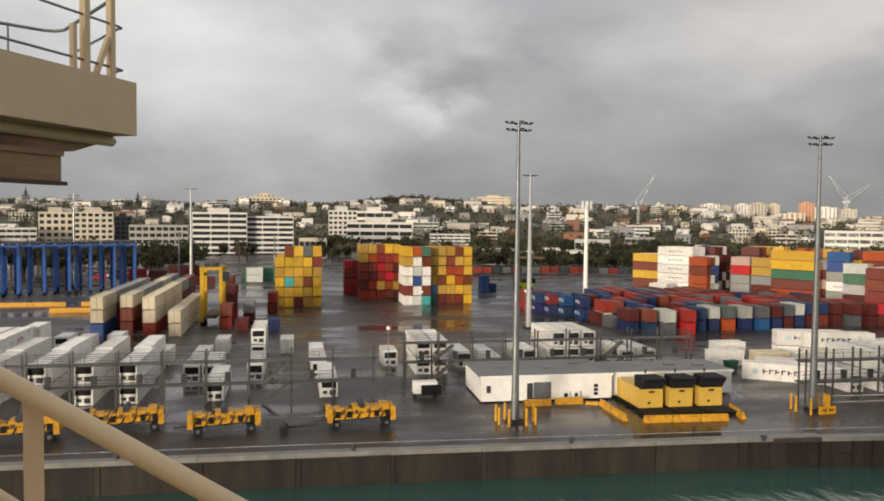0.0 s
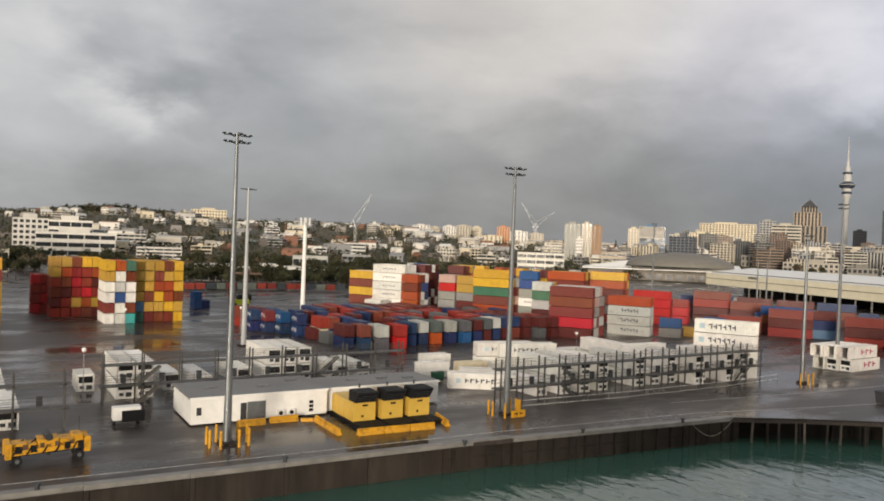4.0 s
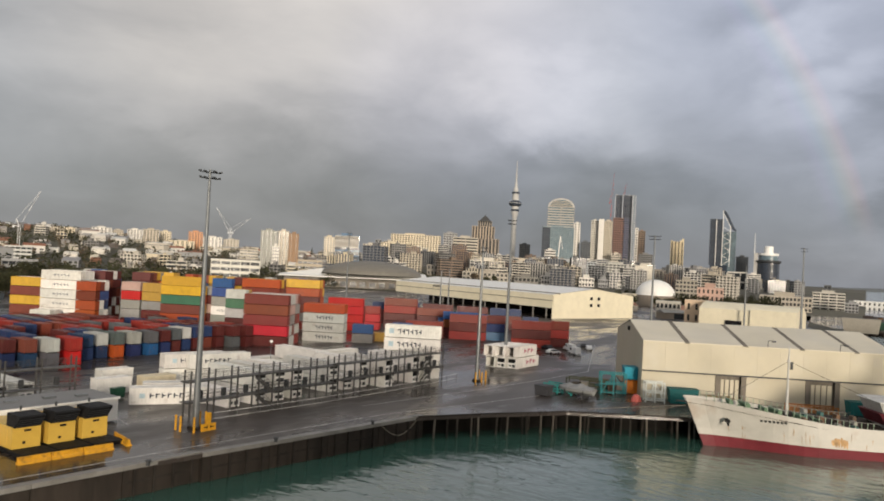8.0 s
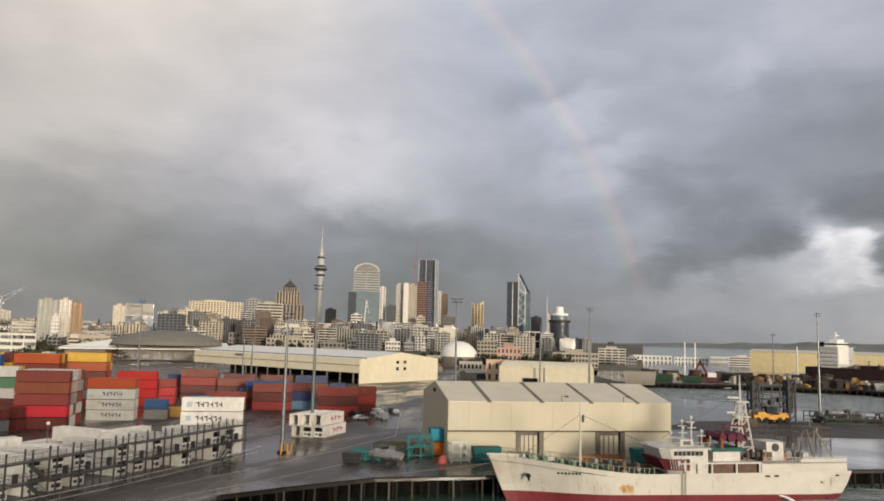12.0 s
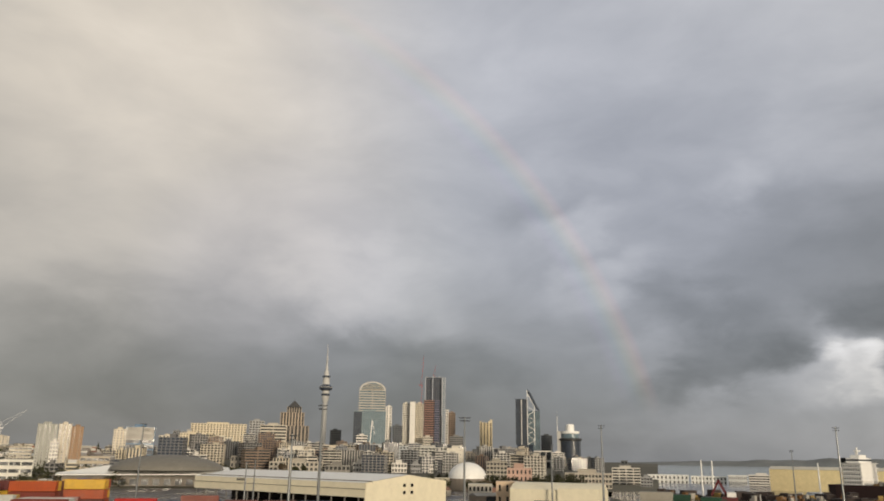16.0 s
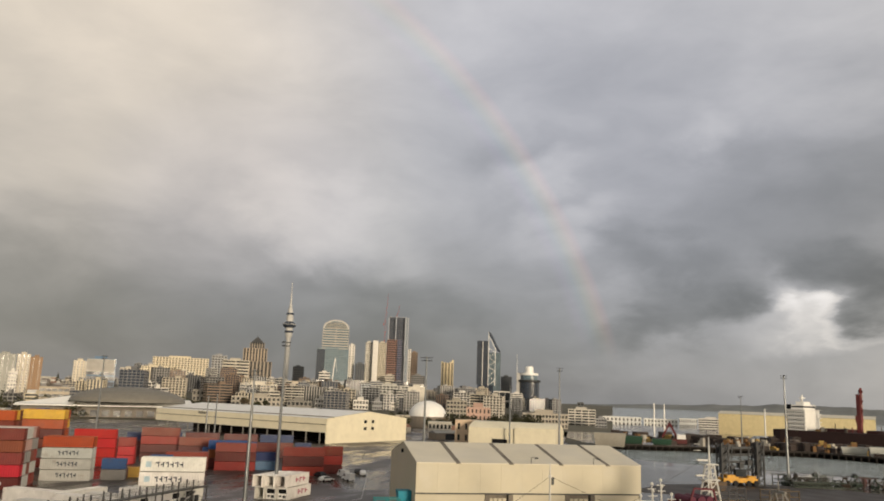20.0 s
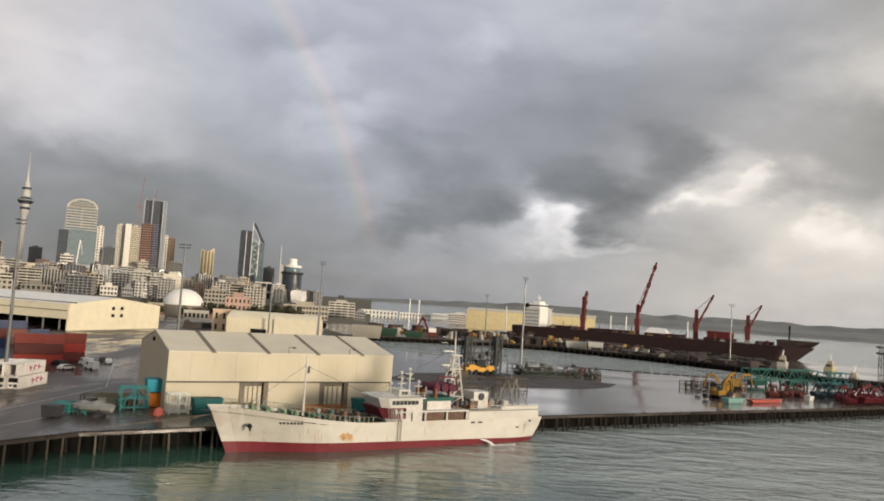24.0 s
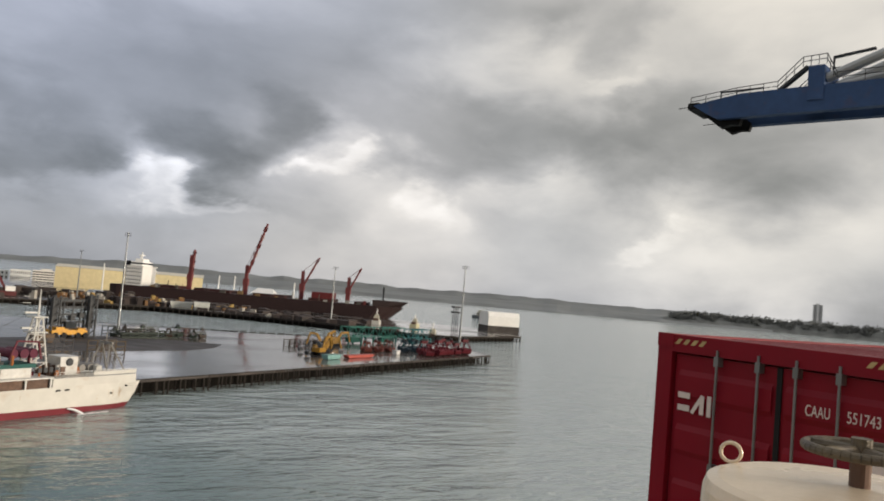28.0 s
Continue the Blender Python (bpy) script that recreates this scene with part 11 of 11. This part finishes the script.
bar(bm, (0.0, 0.0, 0.03), (0.0, 0.0, 0.12), 0.022, 14)
bar(bm, (0.0, 0.0, 0.03), (0.0, 0.0, 0.042), 0.052, 16)
part("spindle", bm, RUST_STEEL, vh, "greasy dark spindle")
WHEEL = material("worn_handwheel_paint", (0.115, 0.090, 0.055), 0.6, 0.0, 0.35, 20.0, stain=(0.05, 0.035, 0.03), stain_amount=0.5, bump=0.2, bump_scale=60)
bm = fresh()
last = None
for k in range(41):
    a = math.tau * k / 40
    p_ = Vector((0.112 * math.cos(a), 0.112 * math.sin(a), 0.122))
    if last is not None:
        bar(bm, last, p_, 0.011, 10)
    last = p_
for k in range(5):
    a = math.tau * k / 5 + 0.3
    bar(bm, (0.0, 0.0, 0.122), (0.112 * math.cos(a), 0.112 * math.sin(a), 0.122), 0.012, 8)
bar(bm, (0.0, 0.0, 0.10), (0.0, 0.0, 0.150), 0.022, 14)
part("handwheel", bm, WHEEL, vh, "worn grey-brown handwheel")
bm = fresh()
box(bm, 0.0, 0.06, -0.25, -0.235, 0.036, 0.042)
box(bm, -0.03, 0.10, -0.275, -0.262, 0.034, 0.040)
part("stencil_bars", bm, RUST_STEEL, vh, "faint plain bars in place of stencilled words")

# blue quay crane boom reaching out overhead
tip, far = at(136.2, 14.45, 64.0), at(147.9, 14.75, 60.0)
bd = (Vector((far.x, far.y)) - Vector((tip.x, tip.y)))
bt_ = math.degrees(math.atan2(bd.y, bd.x))
qc = thing("quay_crane", pose(tip.x, tip.y, tip.z, 0, 0, bt_), "dark blue quay crane boom with walkways and stay pipes", "crane")
NAVY = (0.040, 0.080, 0.185)
for y in (-1.4, 1.4):
    bm = fresh()
    extrude_l = [(0.2, -0.1), (1.2, -0.8), (2.2, -1.35), (60, -1.45), (60, 0.5), (4.0, 0.5), (1.5, 0.15)]
    v0 = [bm.verts.new((a, y - 0.35, b)) for a, b in extrude_l]
    v1 = [bm.verts.new((a, y + 0.35, b)) for a, b in extrude_l]
    bm.faces.new(v0)
    bm.faces.new(v1[::-1])
    for k in range(len(v0)):
        j = (k + 1) % len(v0)
        bm.faces.new((v0[k], v1[k], v1[j], v0[j]))
    part("boom_girder", bm, PAINT, qc, colour=NAVY)
bm = fresh()
for y_ in (-1.2, 0.9):
    prof = [(0.9, -0.8), (2.3, -1.95), (3.0, -1.75), (3.7, -1.8), (3.9, -1.2), (3.4, -0.8)]
    va = [bm.verts.new((a_, y_, b_)) for a_, b_ in prof]
    vb = [bm.verts.new((a_, y_ + 0.5, b_)) for a_, b_ in prof]
    bm.faces.new(va)
    bm.faces.new(vb[::-1])
    for k in range(6):
        bm.faces.new((va[k], vb[k], vb[(k + 1) % 6], va[(k + 1) % 6]))
box(bm, 1.6, 3.2, -0.7, 0.9, -1.3, -0.9)
part("end_carriage", bm, BLACK, qc, "black boom end with buffers")
for x in (2.6, 8.0, 16, 26):
    bm = fresh()
    box(bm, x, x + 0.5, -1.2, 1.2, -0.8, 0.2)
    part("cross_tie", bm, PAINT, qc, colour=NAVY)
bm = fresh()
box(bm, 8.7, 9.8, -1.85, 1.85, -0.55, 1.95)
part("stay_bracket", bm, PAINT, qc, colour=NAVY)
for y in (-1.2, 1.2):
    bm = fresh()
    bar(bm, (9.8, y, 1.1), (24, y, 6.4), 0.35, 10)
    part("stay_pipe", bm, PALE_GALV, qc)
bm = fresh()
bar(bm, (9.8, 0.6, 0.9), (26, 0.6, 3.6), 0.28, 10)
part("stay_pipe", bm, PALE_GALV, qc)
for y in (-1.75, 1.75):
    bm = fresh()
    pts = [(0.0, y, 0.55), (3.6, y, 0.95), (6.6, y, 1.1), (8.3, y, 2.7), (9.9, y, 2.75), (10.6, y, 1.3), (16, y, 1.3), (30, y, 1.3)]
    for a, b in zip(pts, pts[1:]):
        bar(bm, a, b, 0.035, 5)
        bar(bm, (a[0], a[1], a[2] - 0.35), (b[0], b[1], b[2] - 0.35), 0.03, 5)
        for f in (0, 0.33, 0.66):
            px = a[0] + (b[0] - a[0]) * f
            pz = a[2] + (b[2] - a[2]) * f
            bar(bm, (px, y, pz - 0.75), (px, y, pz), 0.03, 5)
    part("walkway_rail", bm, DARK_STEEL, qc)
bm = fresh()
beam(bm, (6.6, -1.5, 0.4), (8.6, -1.5, 2.0), 0.5, 0.2)
beam(bm, (9.9, 0, 2.95), (12.6, 0, 3.25), 0.3, 0.15)
bar(bm, (9.9, 0, 1.9), (9.9, 0, 3.0), 0.08, 6)
box(bm, 1.7, 5.0, -0.1, 0.1, 1.2, 1.3)
bar(bm, (1.7, 0, 0.2), (1.7, 0, 1.3), 0.06, 6)
part("davit", bm, DARK_STEEL, qc)
for y in (-1.4, 1.4):
    bm = fresh()
    box(bm, 57.5, 59.5, y - 1.0 + (2 if y > 0 else -2), y + 1.0 + (2 if y > 0 else -2), -tip.z, 0.4)
    part("portal_leg", bm, PAINT, qc, colour=NAVY)
    bm = fresh()
    box(bm, 57.8, 59.2, min(y, y * 2.4), max(y, y * 2.4), -1.4, 0.4)
    part("portal_beam", bm, PAINT, qc, colour=NAVY)
bm = fresh()
bar(bm, (-1.2, -1.4, -0.15), (0.3, -1.4, -0.1), 0.03, 5)
bar(bm, (-0.2, 1.4, -0.95), (1.0, 1.4, -0.9), 0.03, 5)
box(bm, -0.3, 0.6, -1.6, 1.6, -0.35, 0.15)
part("buffer", bm, BLACK, qc)
